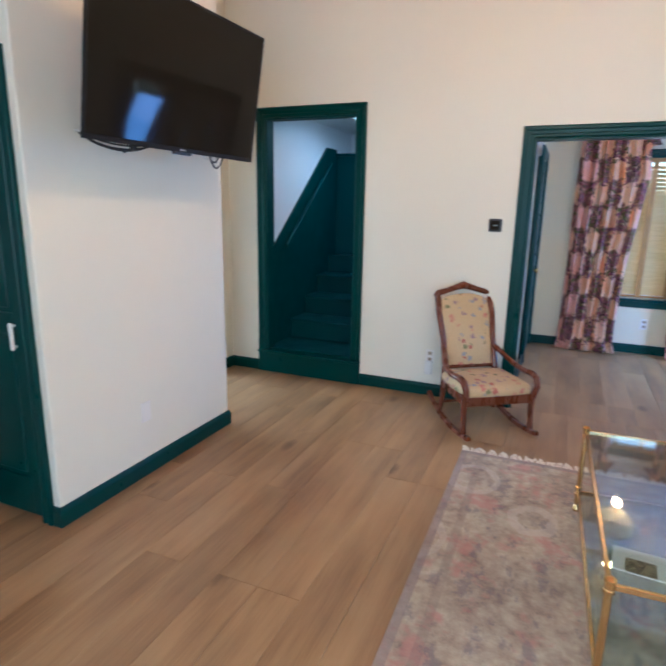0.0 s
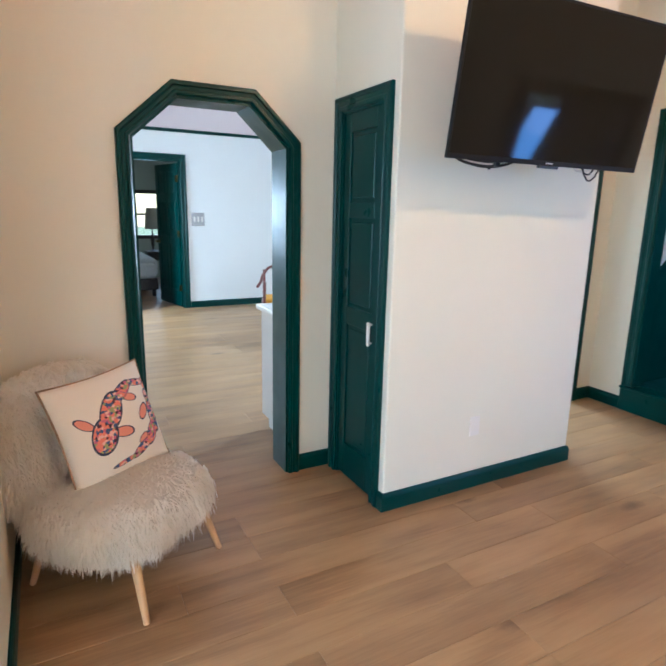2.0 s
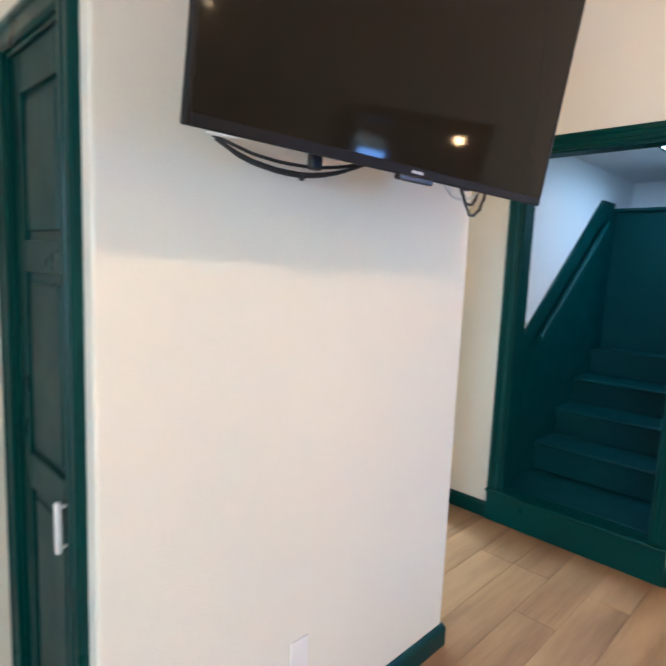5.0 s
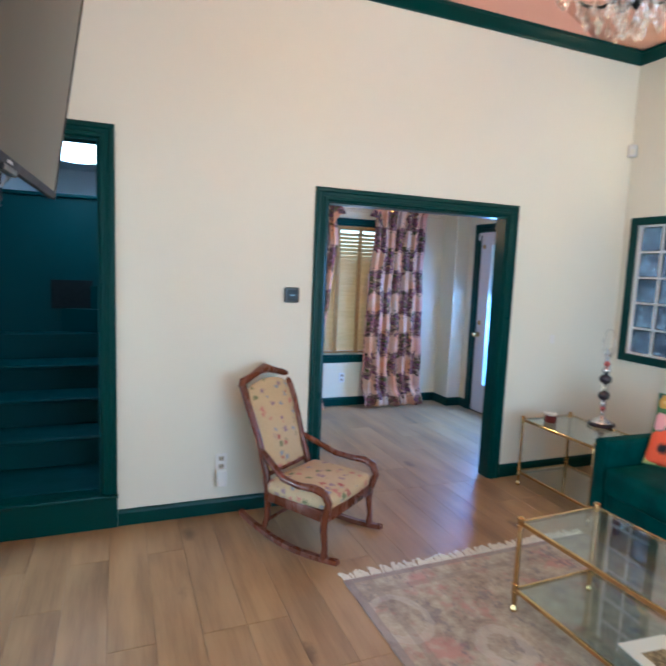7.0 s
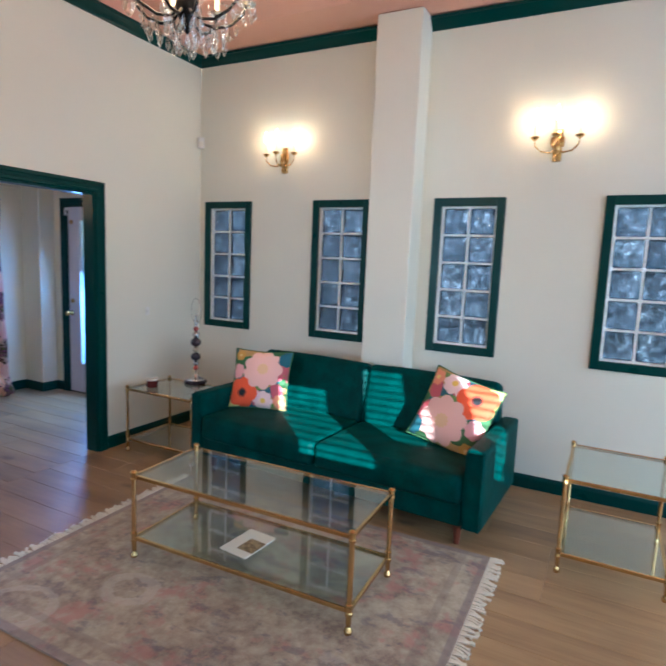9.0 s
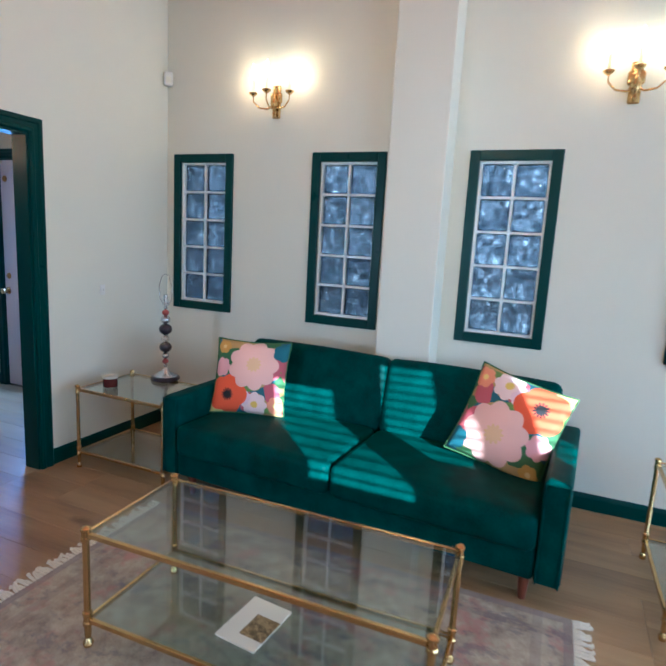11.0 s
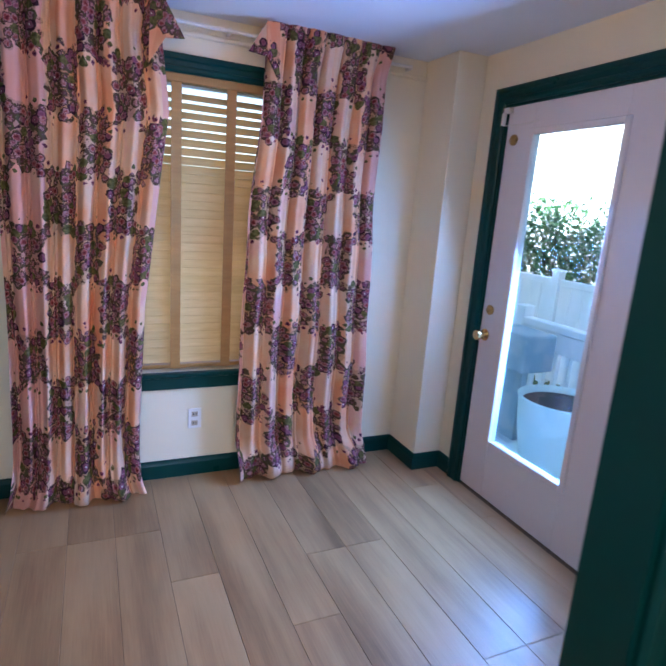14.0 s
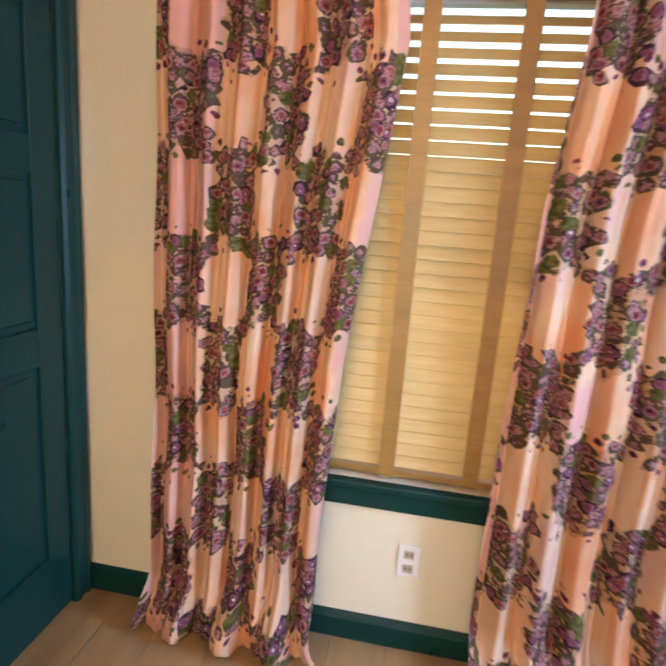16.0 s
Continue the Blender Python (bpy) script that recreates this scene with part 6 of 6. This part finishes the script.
# ---- rocking chair ----
rk = thing("rocking_chair", 1.13, -0.415, 0, 36, "antique mahogany rocking chair with floral tapestry seat and tall back", "rocking chair")
rk.scale = (1.09, 1.0, 0.925)
for s in (-1, 1):
    x = s * 0.235
    pts = [(x, -0.35 + 0.70 * t, 0.014 + 0.17 * (t - 0.36) ** 2 * (1.7 if t > 0.36 else 0.9)) for t in [i / 14 for i in range(15)]]
    bm = bmesh.new()
    rings = []
    for p in pts:
        rings.append([bm.verts.new((p[0] + dx, p[1], p[2] + dz)) for dx, dz in ((-0.014, -0.014), (0.014, -0.014), (0.014, 0.016), (-0.014, 0.016))])
    for A, C in zip(rings, rings[1:]):
        for j in range(4):
            bm.faces.new((A[j], A[(j + 1) % 4], C[(j + 1) % 4], C[j]))
    bm.faces.new(rings[0][::-1])
    bm.faces.new(rings[-1])
    part("rocker", bm, M_MAHOGANY, rk, smooth=40)
    part("front_leg", tube(bmesh.new(), [(x, -0.26, 0.03), (x, -0.262, 0.1), (x, -0.25, 0.2), (x, -0.255, 0.30)], [0.022, 0.017, 0.021, 0.024], 10), M_MAHOGANY, rk, smooth=50)
    part("back_leg", tube(bmesh.new(), [(x * 0.9, 0.2, 0.03), (x * 0.88, 0.17, 0.14), (x * 0.85, 0.17, 0.30)], [0.018, 0.017, 0.022], 10), M_MAHOGANY, rk, smooth=50)
    post = [(x * 0.84, 0.17, 0.26), (x * 0.8, 0.20, 0.42), (x * 0.80, 0.26, 0.62), (x * 0.86, 0.33, 0.82), (x * 0.84, 0.385, 0.95), (x * 0.86, 0.39, 0.985)]
    part("back_post", tube(bmesh.new(), post, [0.024, 0.022, 0.02, 0.022, 0.024, 0.012], 10), M_MAHOGANY, rk, smooth=50)
    arm = [(x * 0.82, 0.235, 0.56), (x * 0.93, 0.14, 0.515), (x * 1.08, 0.02, 0.455), (x * 1.12, -0.1, 0.445), (x * 1.1, -0.2, 0.455), (x * 1.07, -0.262, 0.435), (x * 1.04, -0.285, 0.38), (x * 1.0, -0.26, 0.29)]
    part("arm", tube(bmesh.new(), arm, [0.018, 0.02, 0.02, 0.021, 0.024, 0.024, 0.021, 0.022], 10), M_MAHOGANY, rk, smooth=60)
bm = bmesh.new()
for a, b in ((((-0.235, -0.26), (0.235, -0.26))), ((-0.2, 0.17), (0.2, 0.17)), ((-0.235, -0.26), (-0.2, 0.17)), ((0.235, -0.26), (0.2, 0.17))):
    d = Vector((b[0] - a[0], b[1] - a[1], 0))
    L = d.length
    m4 = Matrix.Translation(((a[0] + b[0]) / 2, (a[1] + b[1]) / 2, 0.285)) @ Matrix.Rotation(math.atan2(d.y, d.x), 4, "Z")
    t = bx(bmesh.new(), -L / 2, L / 2, -0.014, 0.014, -0.035, 0.035, 0.006, 2)
    t.transform(m4)
    me = bpy.data.meshes.new("rail")
    t.to_mesh(me)
    t.free()
    bm.from_mesh(me)
    bpy.data.meshes.remove(me)
part("seat_rail", bm, M_MAHOGANY, rk, smooth=40)
part("stretcher", tube(bmesh.new(), [(-0.2, 0.17, 0.12), (0.2, 0.17, 0.12)], 0.011, 10), M_MAHOGANY, rk, smooth=50)
bm = soft_box(-0.225, 0.225, -0.265, 0.17, 0.30, 0.395, 0.035, 0.02, 8)
part("seat", bm, M_TAPESTRY, rk, "floral tapestry upholstered seat", smooth=70)
bm = bmesh.new()
nu, nv = 12, 22
for side, off in ((-1, -0.028), (1, 0.012)):
    g = []
    for j in range(nv + 1):
        t = j / nv
        z = 0.40 + 0.555 * t
        y = float(np.interp(z, [0.40, 0.62, 0.82, 0.97], [0.20, 0.262, 0.332, 0.39]))
        w = float(np.interp(z, [0.40, 0.52, 0.66, 0.82, 0.93, 0.96], [0.165, 0.17, 0.172, 0.188, 0.175, 0.13]))
        g.append([bm.verts.new(((2 * i / nu - 1) * w, y + off * (1 - (2 * i / nu - 1) ** 4) * (1 - (2 * t - 1) ** 6) - 0.002 * side, z + (0.025 * (1 - (2 * i / nu - 1) ** 2) if t > 0.9 else 0))) for i in range(nu + 1)])
    for j in range(nv):
        for i in range(nu):
            bm.faces.new((g[j][i], g[j][i + 1], g[j + 1][i + 1], g[j + 1][i]))
bmesh.ops.remove_doubles(bm, verts=bm.verts, dist=0.0045)
part("back_cushion", bm, M_TAPESTRY, rk, "tall floral tapestry upholstered back", smooth=70)
crest = [(-0.215, 0.386, 0.955), (-0.19, 0.392, 0.985), (-0.12, 0.40, 1.005), (-0.05, 0.405, 1.03), (0, 0.407, 1.045), (0.05, 0.405, 1.03), (0.12, 0.40, 1.005), (0.19, 0.392, 0.985), (0.215, 0.386, 0.955)]
part("crest_rail", tube(bmesh.new(), crest, [0.02, 0.028, 0.022, 0.026, 0.034, 0.026, 0.022, 0.028, 0.02], 10), M_MAHOGANY, rk, "carved mahogany crest", smooth=60)
part("lower_rail", tube(bmesh.new(), [(-0.19, 0.2, 0.405), (0.19, 0.2, 0.405)], 0.015, 8), M_MAHOGANY, rk, smooth=50)

# ---- fluffy chair ----
fz = thing("fluffy_chair", -0.655, -3.965, 0, 131, "small armless chair covered in long cream faux fur on beech legs", "chair")
for x, y, lx, ly in ((-0.2, -0.23, -0.25, -0.335), (0.2, -0.23, 0.27, -0.325), (-0.19, 0.17, -0.25, 0.26), (0.19, 0.17, 0.25, 0.26)):
    part("leg", tube(bmesh.new(), [(lx, ly, 0), (x, y, 0.36)], [0.013, 0.024], 12), M_BEECH, fz, "pale tapered beech leg", smooth=50)


def fur(name, centre, radii, tilt_m, count, length, seed, label):
    bm = bmesh.new()
    bmesh.ops.create_icosphere(bm, subdivisions=4, radius=1)
    for v in bm.verts:
        d = v.co.copy()
        d = Vector([math.copysign(abs(c) ** 0.78, c) for c in d])
        lump = 1 + 0.05 * noise.noise(d * 2.5 + Vector((seed, 0, 0)))
        v.co = tilt_m @ Vector((d.x * radii[0], d.y * radii[1], d.z * radii[2])) * lump + Vector(centre)
    core = bm.copy()
    ob = part(name, bm, M_FUR, fz, label, smooth=180)
    r = random.Random(seed)
    core.faces.ensure_lookup_table()
    core.normal_update()
    tuft = bmesh.new()
    fs = list(core.faces)
    for _ in range(count):
        f = r.choice(fs)
        n = f.normal
        c = f.calc_center_median() + Vector([r.uniform(-0.02, 0.02) for _ in range(3)]) - n * 0.006
        side = n.orthogonal().normalized()
        side = Matrix.Rotation(r.uniform(0, 6.28), 3, n) @ side
        comb = (Vector((0, 0, -1)) * 1.0 + side * 0.5 + n * 0.5 + Vector([0.5 * noise.noise(c * 7 + Vector((k * 9.0, 0, 0))) for k in range(3)])).normalized()
        L = length * r.uniform(0.6, 1.25)
        w = side.cross(comb).normalized() * r.uniform(0.002, 0.0042)
        a, b = tuft.verts.new(c - w), tuft.verts.new(c + w)
        mid = c + comb * L * 0.55 + n * 0.006
        d0, e0 = tuft.verts.new(mid - w * 0.8), tuft.verts.new(mid + w * 0.8)
        tip = tuft.verts.new(c + comb * L + Vector((0, 0, -0.35 * L)))
        tuft.faces.new((a, b, e0, d0))
        tuft.faces.new((d0, e0, tip))
    core.free()
    me = bpy.data.meshes.new("fur")
    tuft.to_mesh(me)
    tuft.free()
    me.materials.append(M_FUR)
    t = new("fur", me)
    t.parent = ob
    tagged(t, "long cream fur strands", kind="stuff")


fur("seat", (0, -0.02, 0.345), (0.34, 0.32, 0.115), Matrix.Identity(3), 26000, 0.06, 1, "thick fluffy round seat")
fur("backrest", (0, 0.29, 0.585), (0.36, 0.09, 0.295), Matrix.Rotation(radians(-16), 3, "X"), 21000, 0.05, 2, "fluffy curved backrest")
pillow("koi_cushion", (-0.75, -3.975, 0.628), (-22, -3, 122), 0.485, M_KOI, "off-white square cushion printed with two colourful koi fish, brown piping", M_PIPING)

# ---- kitchen things ----
cab = thing("base_cabinet", -1.35, -2.83, 0, 0, "grey painted kitchen base cabinet under the white worktop", "cabinet")
part("body", B(-0.57, -0.003, 0.0, 1.9, 0.09, 0.87, r=0.004), M_CABINET, cab)
part("toe_kick", B(-0.51, -0.003, 0.03, 1.87, 0.0, 0.09), M_CABINET, cab)
for k in range(4):
    y = 0.012 + k * 0.47
    p = part("door", B(-0.592, -0.571, y, y + 0.455, 0.28, 0.69, r=0.003), M_CABINET, cab)
    part("knob", ball(bmesh.new(), (-0.605, y + 0.06, 0.64), 0.014, 10), M_CHROME, p, smooth=50)
    p = part("drawer", B(-0.592, -0.571, y, y + 0.455, 0.70, 0.86, r=0.003), M_CABINET, cab)
    part("knob", ball(bmesh.new(), (-0.605, y + 0.22, 0.78), 0.014, 10), M_CHROME, p, smooth=50)
    part("drawer", B(-0.592, -0.571, y, y + 0.455, 0.1, 0.27, r=0.003), M_CABINET, cab)
wt = thing("worktop", -1.35, -2.83, 0.872, 0, "white quartz kitchen worktop on the base cabinets", "worktop")
part("slab", B(-0.615, -0.003, -0.025, 1.92, 0, 0.035, r=0.006, seg=2), M_COUNTER, wt)
uc = thing("wall_cabinet", -1.35, -2.80, 1.38, 0, "white kitchen wall cabinet hung above the worktop", "cabinet")
part("body", B(-0.33, -0.003, 0, 1.4, 0, 1.02, r=0.004), M_TRIMWHITE, uc)
for k in range(3):
    part("door", B(-0.352, -0.331, 0.008 + k * 0.465, 0.455 + k * 0.465, 0.01, 1.01, r=0.003), M_TRIMWHITE, uc)
hc = thing("horseshoe_armchair", -4.35, -1.62, 0, 70, "dark red wooden horseshoe armchair with a mustard seat cushion", "chair")
for x in (-0.25, 0.25):
    for y in (-0.22, 0.22):
        part("leg", tube(bmesh.new(), [(x * 1.05, y * 1.05, 0), (x, y, 0.46), (x * 0.98, y * 0.98, 0.74 if y < 0 else 0.84)], 0.016, 10), M_ROSEWOOD, hc, smooth=50)
part("seat", B(-0.28, 0.28, -0.25, 0.25, 0.44, 0.475, r=0.008, seg=2), M_ROSEWOOD, hc)
part("hoop", tube(bmesh.new(), [(-0.33, -0.3, 0.70), (-0.29, -0.2, 0.74), (-0.27, 0.0, 0.79), (-0.2, 0.2, 0.86), (-0.08, 0.27, 0.9), (0.08, 0.27, 0.9), (0.2, 0.2, 0.86), (0.27, 0.0, 0.79), (0.29, -0.2, 0.74), (0.33, -0.3, 0.70)], 0.017, 10), M_ROSEWOOD, hc, smooth=60)
part("splat", B(-0.07, 0.07, 0.235, 0.255, 0.47, 0.89, r=0.006), M_ROSEWOOD, hc)
part("stretcher", B(-0.26, 0.26, -0.25, -0.225, 0.1, 0.13, r=0.004), M_ROSEWOOD, hc)
hcc = thing("seat_cushion", -4.35, -1.62, 0.476, 70, "mustard yellow seat cushion on the horseshoe chair", "cushion")
part("cover", soft_box(-0.24, 0.24, -0.21, 0.2, 0.0, 0.06, 0.025, 0.012, 5), M_CUSHION, hcc, smooth=70)

bed = thing("bed", -9.3, -3.15, 0, 0, "bed with white rumpled linen and a tall dark metal headboard", "bed")
part("frame", B(-1.0, 1.0, -0.95, 0.75, 0.12, 0.32, r=0.01), M_BEAM, bed)
part("mattress", soft_box(-1.0, 1.0, -0.93, 0.73, 0.32, 0.58, 0.06, 0.01, 5), M_LINEN, bed, smooth=60)
part("duvet", soft_box(-1.05, 0.8, -0.98, 0.80, 0.30, 0.66, 0.1, 0.02, 7), M_LINEN, bed, smooth=60)
part("headboard", B(-1.08, -1.02, -0.95, 0.75, 0.0, 1.25, r=0.01), M_BEAM, bed)
for x in (-0.95, 0.95):
    for y in (-0.88, 0.68):
        part("leg", B(x - 0.03, x + 0.03, y - 0.03, y + 0.03, 0, 0.12, r=0.004), M_BEAM, bed)
ns = thing("nightstand", -10.6, -2.0, 0, 0, "small dark wooden bedside table carrying a lamp", "nightstand")
part("top", B(-0.22, 0.22, -0.22, 0.22, 0.60, 0.63, r=0.005), M_BEAM, ns)
part("drawer", B(-0.2, 0.2, -0.2, 0.2, 0.44, 0.598, r=0.005), M_BEAM, ns)
for x in (-0.18, 0.18):
    for y in (-0.18, 0.18):
        part("leg", B(x - 0.018, x + 0.018, y - 0.018, y + 0.018, 0, 0.44, r=0.003), M_BEAM, ns)
nl = thing("bedside_lamp", -10.5, -2.08, 0.632, 0, "unlit bedside lamp with a tapered beige shade", "table lamp")
part("base", lathe(bmesh.new(), [(0.08, 0), (0.08, 0.015), (0.02, 0.03), (0.05, 0.12), (0.06, 0.2), (0.02, 0.3), (0.01, 0.4)], 16), M_BEAM, nl, smooth=50)
nl.scale = (0.75, 0.75, 1.3)
part("shade", lathe(bmesh.new(), [(0.21, 0.36), (0.15, 0.70), (0.145, 0.70), (0.205, 0.362)], 24), M_SHADE, nl, smooth=50)

# ---- outside the patio door ----
deck = tagged(new("porch"), "painted board porch floor outside the patio door", kind="structure")
for k in range(17):
    part("board", B(4.09 + k * 0.118, 4.09 + k * 0.118 + 0.112, -1.2, 4.0, -0.13, -0.10, r=0.003), M_DECK, deck)
rl = thing("porch_railing", 5.28, 0, -0.10, 0, "white porch railing with square balusters beside the steps", "railing")
part("top_rail", B(-0.05, 0.05, -1.2, 2.95, 0.80, 0.86, r=0.008), M_VINYL, rl)
part("under_rail", B(-0.03, 0.03, -1.2, 2.95, 0.64, 0.80, r=0.004), M_VINYL, rl)
part("bottom_rail", B(-0.03, 0.03, -1.2, 2.95, 0.07, 0.13, r=0.004), M_VINYL, rl)
for k in range(35):
    y = -1.12 + k * 0.118
    part("baluster", B(-0.017, 0.017, y - 0.017, y + 0.017, 0.13, 0.64), M_VINYL, rl)
part("post", B(-0.055, 0.055, 2.9, 3.01, 0, 0.95, r=0.006), M_VINYL, rl)
mb = thing("deck_box", 4.88, 2.54, -0.1, 0, "grey-blue plastic box on a slim stand on the porch", "box")
part("body", B(-0.14, 0.16, -0.2, 0.2, 0.56, 0.84, r=0.02, seg=2), M_GREYBOX, mb)
part("stand", B(-0.03, 0.03, -0.1, 0.1, 0, 0.56, r=0.006), M_GREYBOX, mb)
pot = thing("planter", 4.80, 1.99, -0.1, 0, "pale green glazed planter filled with dark soil on a saucer", "planter")
pot.scale = (1.14, 1.14, 1.14)
part("saucer", lathe(bmesh.new(), [(0.2, 0), (0.285, 0.035), (0.295, 0.05), (0.275, 0.045), (0.2, 0.02)], 32), M_POT, pot, smooth=40)
part("pot", lathe(bmesh.new(), [(0.17, 0.02), (0.2, 0.06), (0.235, 0.25), (0.25, 0.42), (0.258, 0.44), (0.245, 0.445), (0.235, 0.42), (0.225, 0.38), (0.01, 0.38)], 32), M_POT, pot, smooth=40)
part("soil", lathe(bmesh.new(), [(0.228, 0.382), (0.225, 0.405), (0.1, 0.415), (0.004, 0.41)], 24), M_SOIL, pot, smooth=50)
mat_o = thing("door_mat", 4.35, 1.45, -0.1, 0, "small grey-brown coir door mat on the porch", "mat")
part("coir", B(-0.2, 0.2, -0.35, 0.35, 0, 0.015, r=0.004), plain("coir_mat", (0.3, 0.24, 0.2), 0.95, vary=0.3, scale=60, bump=0.003), mat_o)
fence = thing("privacy_fence", 7.6, 0, -0.6, 0, "tall white vinyl privacy fence with posts and caps", "fence")
for k in range(9):
    y = -4.3 + k * 1.83
    part("post", bx(B(-0.06, 0.06, y - 0.06, y + 0.06, 0, 1.5, r=0.004), -0.07, 0.07, y - 0.07, y + 0.07, 1.5, 1.54, 0.01), M_VINYL, fence)
    if k < 8:
        part("top_rail", B(-0.03, 0.03, y + 0.06, y + 1.77, 1.33, 1.42, r=0.006), M_VINYL, fence)
        for q in range(9):
            part("board", B(-0.012, 0.012, y + 0.065 + q * 0.1895, y + 0.065 + q * 0.1895 + 0.184, 0.05, 1.33, r=0.003), M_VINYL, fence)
hedge = thing("hedge", 8.7, 3.6, -0.6, 0, "dense green leafy hedge rising behind the white fence", "hedge")
rr = random.Random(5)
bm = bmesh.new()
blobs = [(Vector((rr.uniform(-0.5, 0.5), rr.uniform(-5.5, 4.5), rr.uniform(1.2, 2.15))), rr.uniform(0.35, 0.6)) for _ in range(70)]
verts, faces = [], []
for _ in range(15000):
    c, R = rr.choice(blobs)
    d = Vector((rr.gauss(0, 1), rr.gauss(0, 1), rr.gauss(0, 1))).normalized()
    p = c + d * R * rr.uniform(0.75, 1.06)
    L = rr.uniform(0.035, 0.075)
    u = Vector((rr.gauss(0, 1), rr.gauss(0, 1), rr.gauss(0, 1))).normalized()
    w = u.cross(d)
    if w.length < 0.1:
        continue
    w = w.normalized() * L * 0.38
    k = len(verts)
    verts += [p - u * L, p + w, p + u * L, p - w]
    faces.append((k, k + 1, k + 2, k + 3))
bm.free()
me = bpy.data.meshes.new("foliage")
me.from_pydata([tuple(v) for v in verts], [], faces)
me.materials.append(M_LEAF)
fo = new("foliage", me)
fo.parent = hedge
tagged(fo, "small dark green leaves", kind="stuff")
bm = bmesh.new()
for k in range(12):
    y = -5 + k * 0.82
    for j in range(4):
        tube(bm, [(0, y, 0), (rr.uniform(-0.1, 0.1), y + rr.uniform(-0.1, 0.1), 0.9), (rr.uniform(-0.3, 0.3), y + rr.uniform(-0.4, 0.4), 2.0)], [0.03, 0.02, 0.006], 6)
part("stems", bm, M_SOIL, hedge, "thin brown hedge stems")
house = thing("neighbour_house", 14.5, 4.0, -0.6, 0, "white clapboard neighbouring house beyond the hedge", "house")
part("wall", B(0.0, 4, -9, 9, 0, 5.6), M_SIDING, house)
bm = bmesh.new()
for k in range(28):
    z = 0.1 + k * 0.195
    v = [bm.verts.new(p) for p in ((-0.005, -9, z + 0.19), (-0.005, 9, z + 0.19), (-0.035, 9, z), (-0.035, -9, z), (-0.003, 9, z), (-0.003, -9, z))]
    bm.faces.new(v[:4])
    bm.faces.new((v[3], v[2], v[4], v[5]))
part("siding", bm, M_SIDING, house, "lapped white clapboards")
bm = bmesh.new()
a = [bm.verts.new(p) for p in ((-0.5, -9.5, 5.55), (4.5, -9.5, 5.55), (2, -9.5, 7.4))]
b = [bm.verts.new((v.co.x, 9.5, v.co.z)) for v in a]
bm.faces.new(a)
bm.faces.new(b[::-1])
for i in range(3):
    bm.faces.new((a[i], b[i], b[(i + 1) % 3], a[(i + 1) % 3]))
part("roof", bm, plain("grey_shingle_roof", (0.12, 0.12, 0.12), 0.9), house)

# ---- floor planks, last ----
PW = 0.196
plank_mesh = {}
rp = random.Random(21)


def plank(x0, x1, y0, y1):
    w, L = round(x1 - x0, 3), round(y1 - y0, 2)
    if (w, L) not in plank_mesh:
        bm = bx(bmesh.new(), 0.0006, w - 0.0006, 0.0006, L - 0.0006, -0.009, 0.0, 0.0012)
        me = bpy.data.meshes.new("plank")
        bmesh.ops.recalc_face_normals(bm, faces=bm.faces)
        bm.to_mesh(me)
        bm.free()
        me.materials.append(M_FLOOR)
        plank_mesh[w, L] = me
    o = new("plank", plank_mesh[w, L])
    o.parent = floor
    o.location = (x0, y0, 0)


def lay(x0, x1, y0, y1, length):
    x = x0
    while x < x1 - 0.01:
        xe = min(x + PW, x1)
        y = y0
        e = y0 + round(rp.choice((0.25, 0.5, 0.75, 1.0)) * length, 2)
        while y < y1 - 0.01:
            e = min(e, y1)
            if y1 - e < 0.2:
                e = y1
            plank(x, xe, y, e)
            y, e = e, e + length
        x = xe


lay(-1.0, XE, -4.9, 0.0, 1.5)
lay(1.25, 3.92, 0.0, SY1, 1.5)
lay(-1.45, -1.0, -4.5, 0.0, 1.5)
n_near = len(floor.children)
lay(-7.1, -1.45, -4.6, 0.0, 2.3)
lay(-11.0, -7.1, -5.2, 0.0, 5.2)
lay(-0.15, XE, -7.5, -4.9, 2.6)
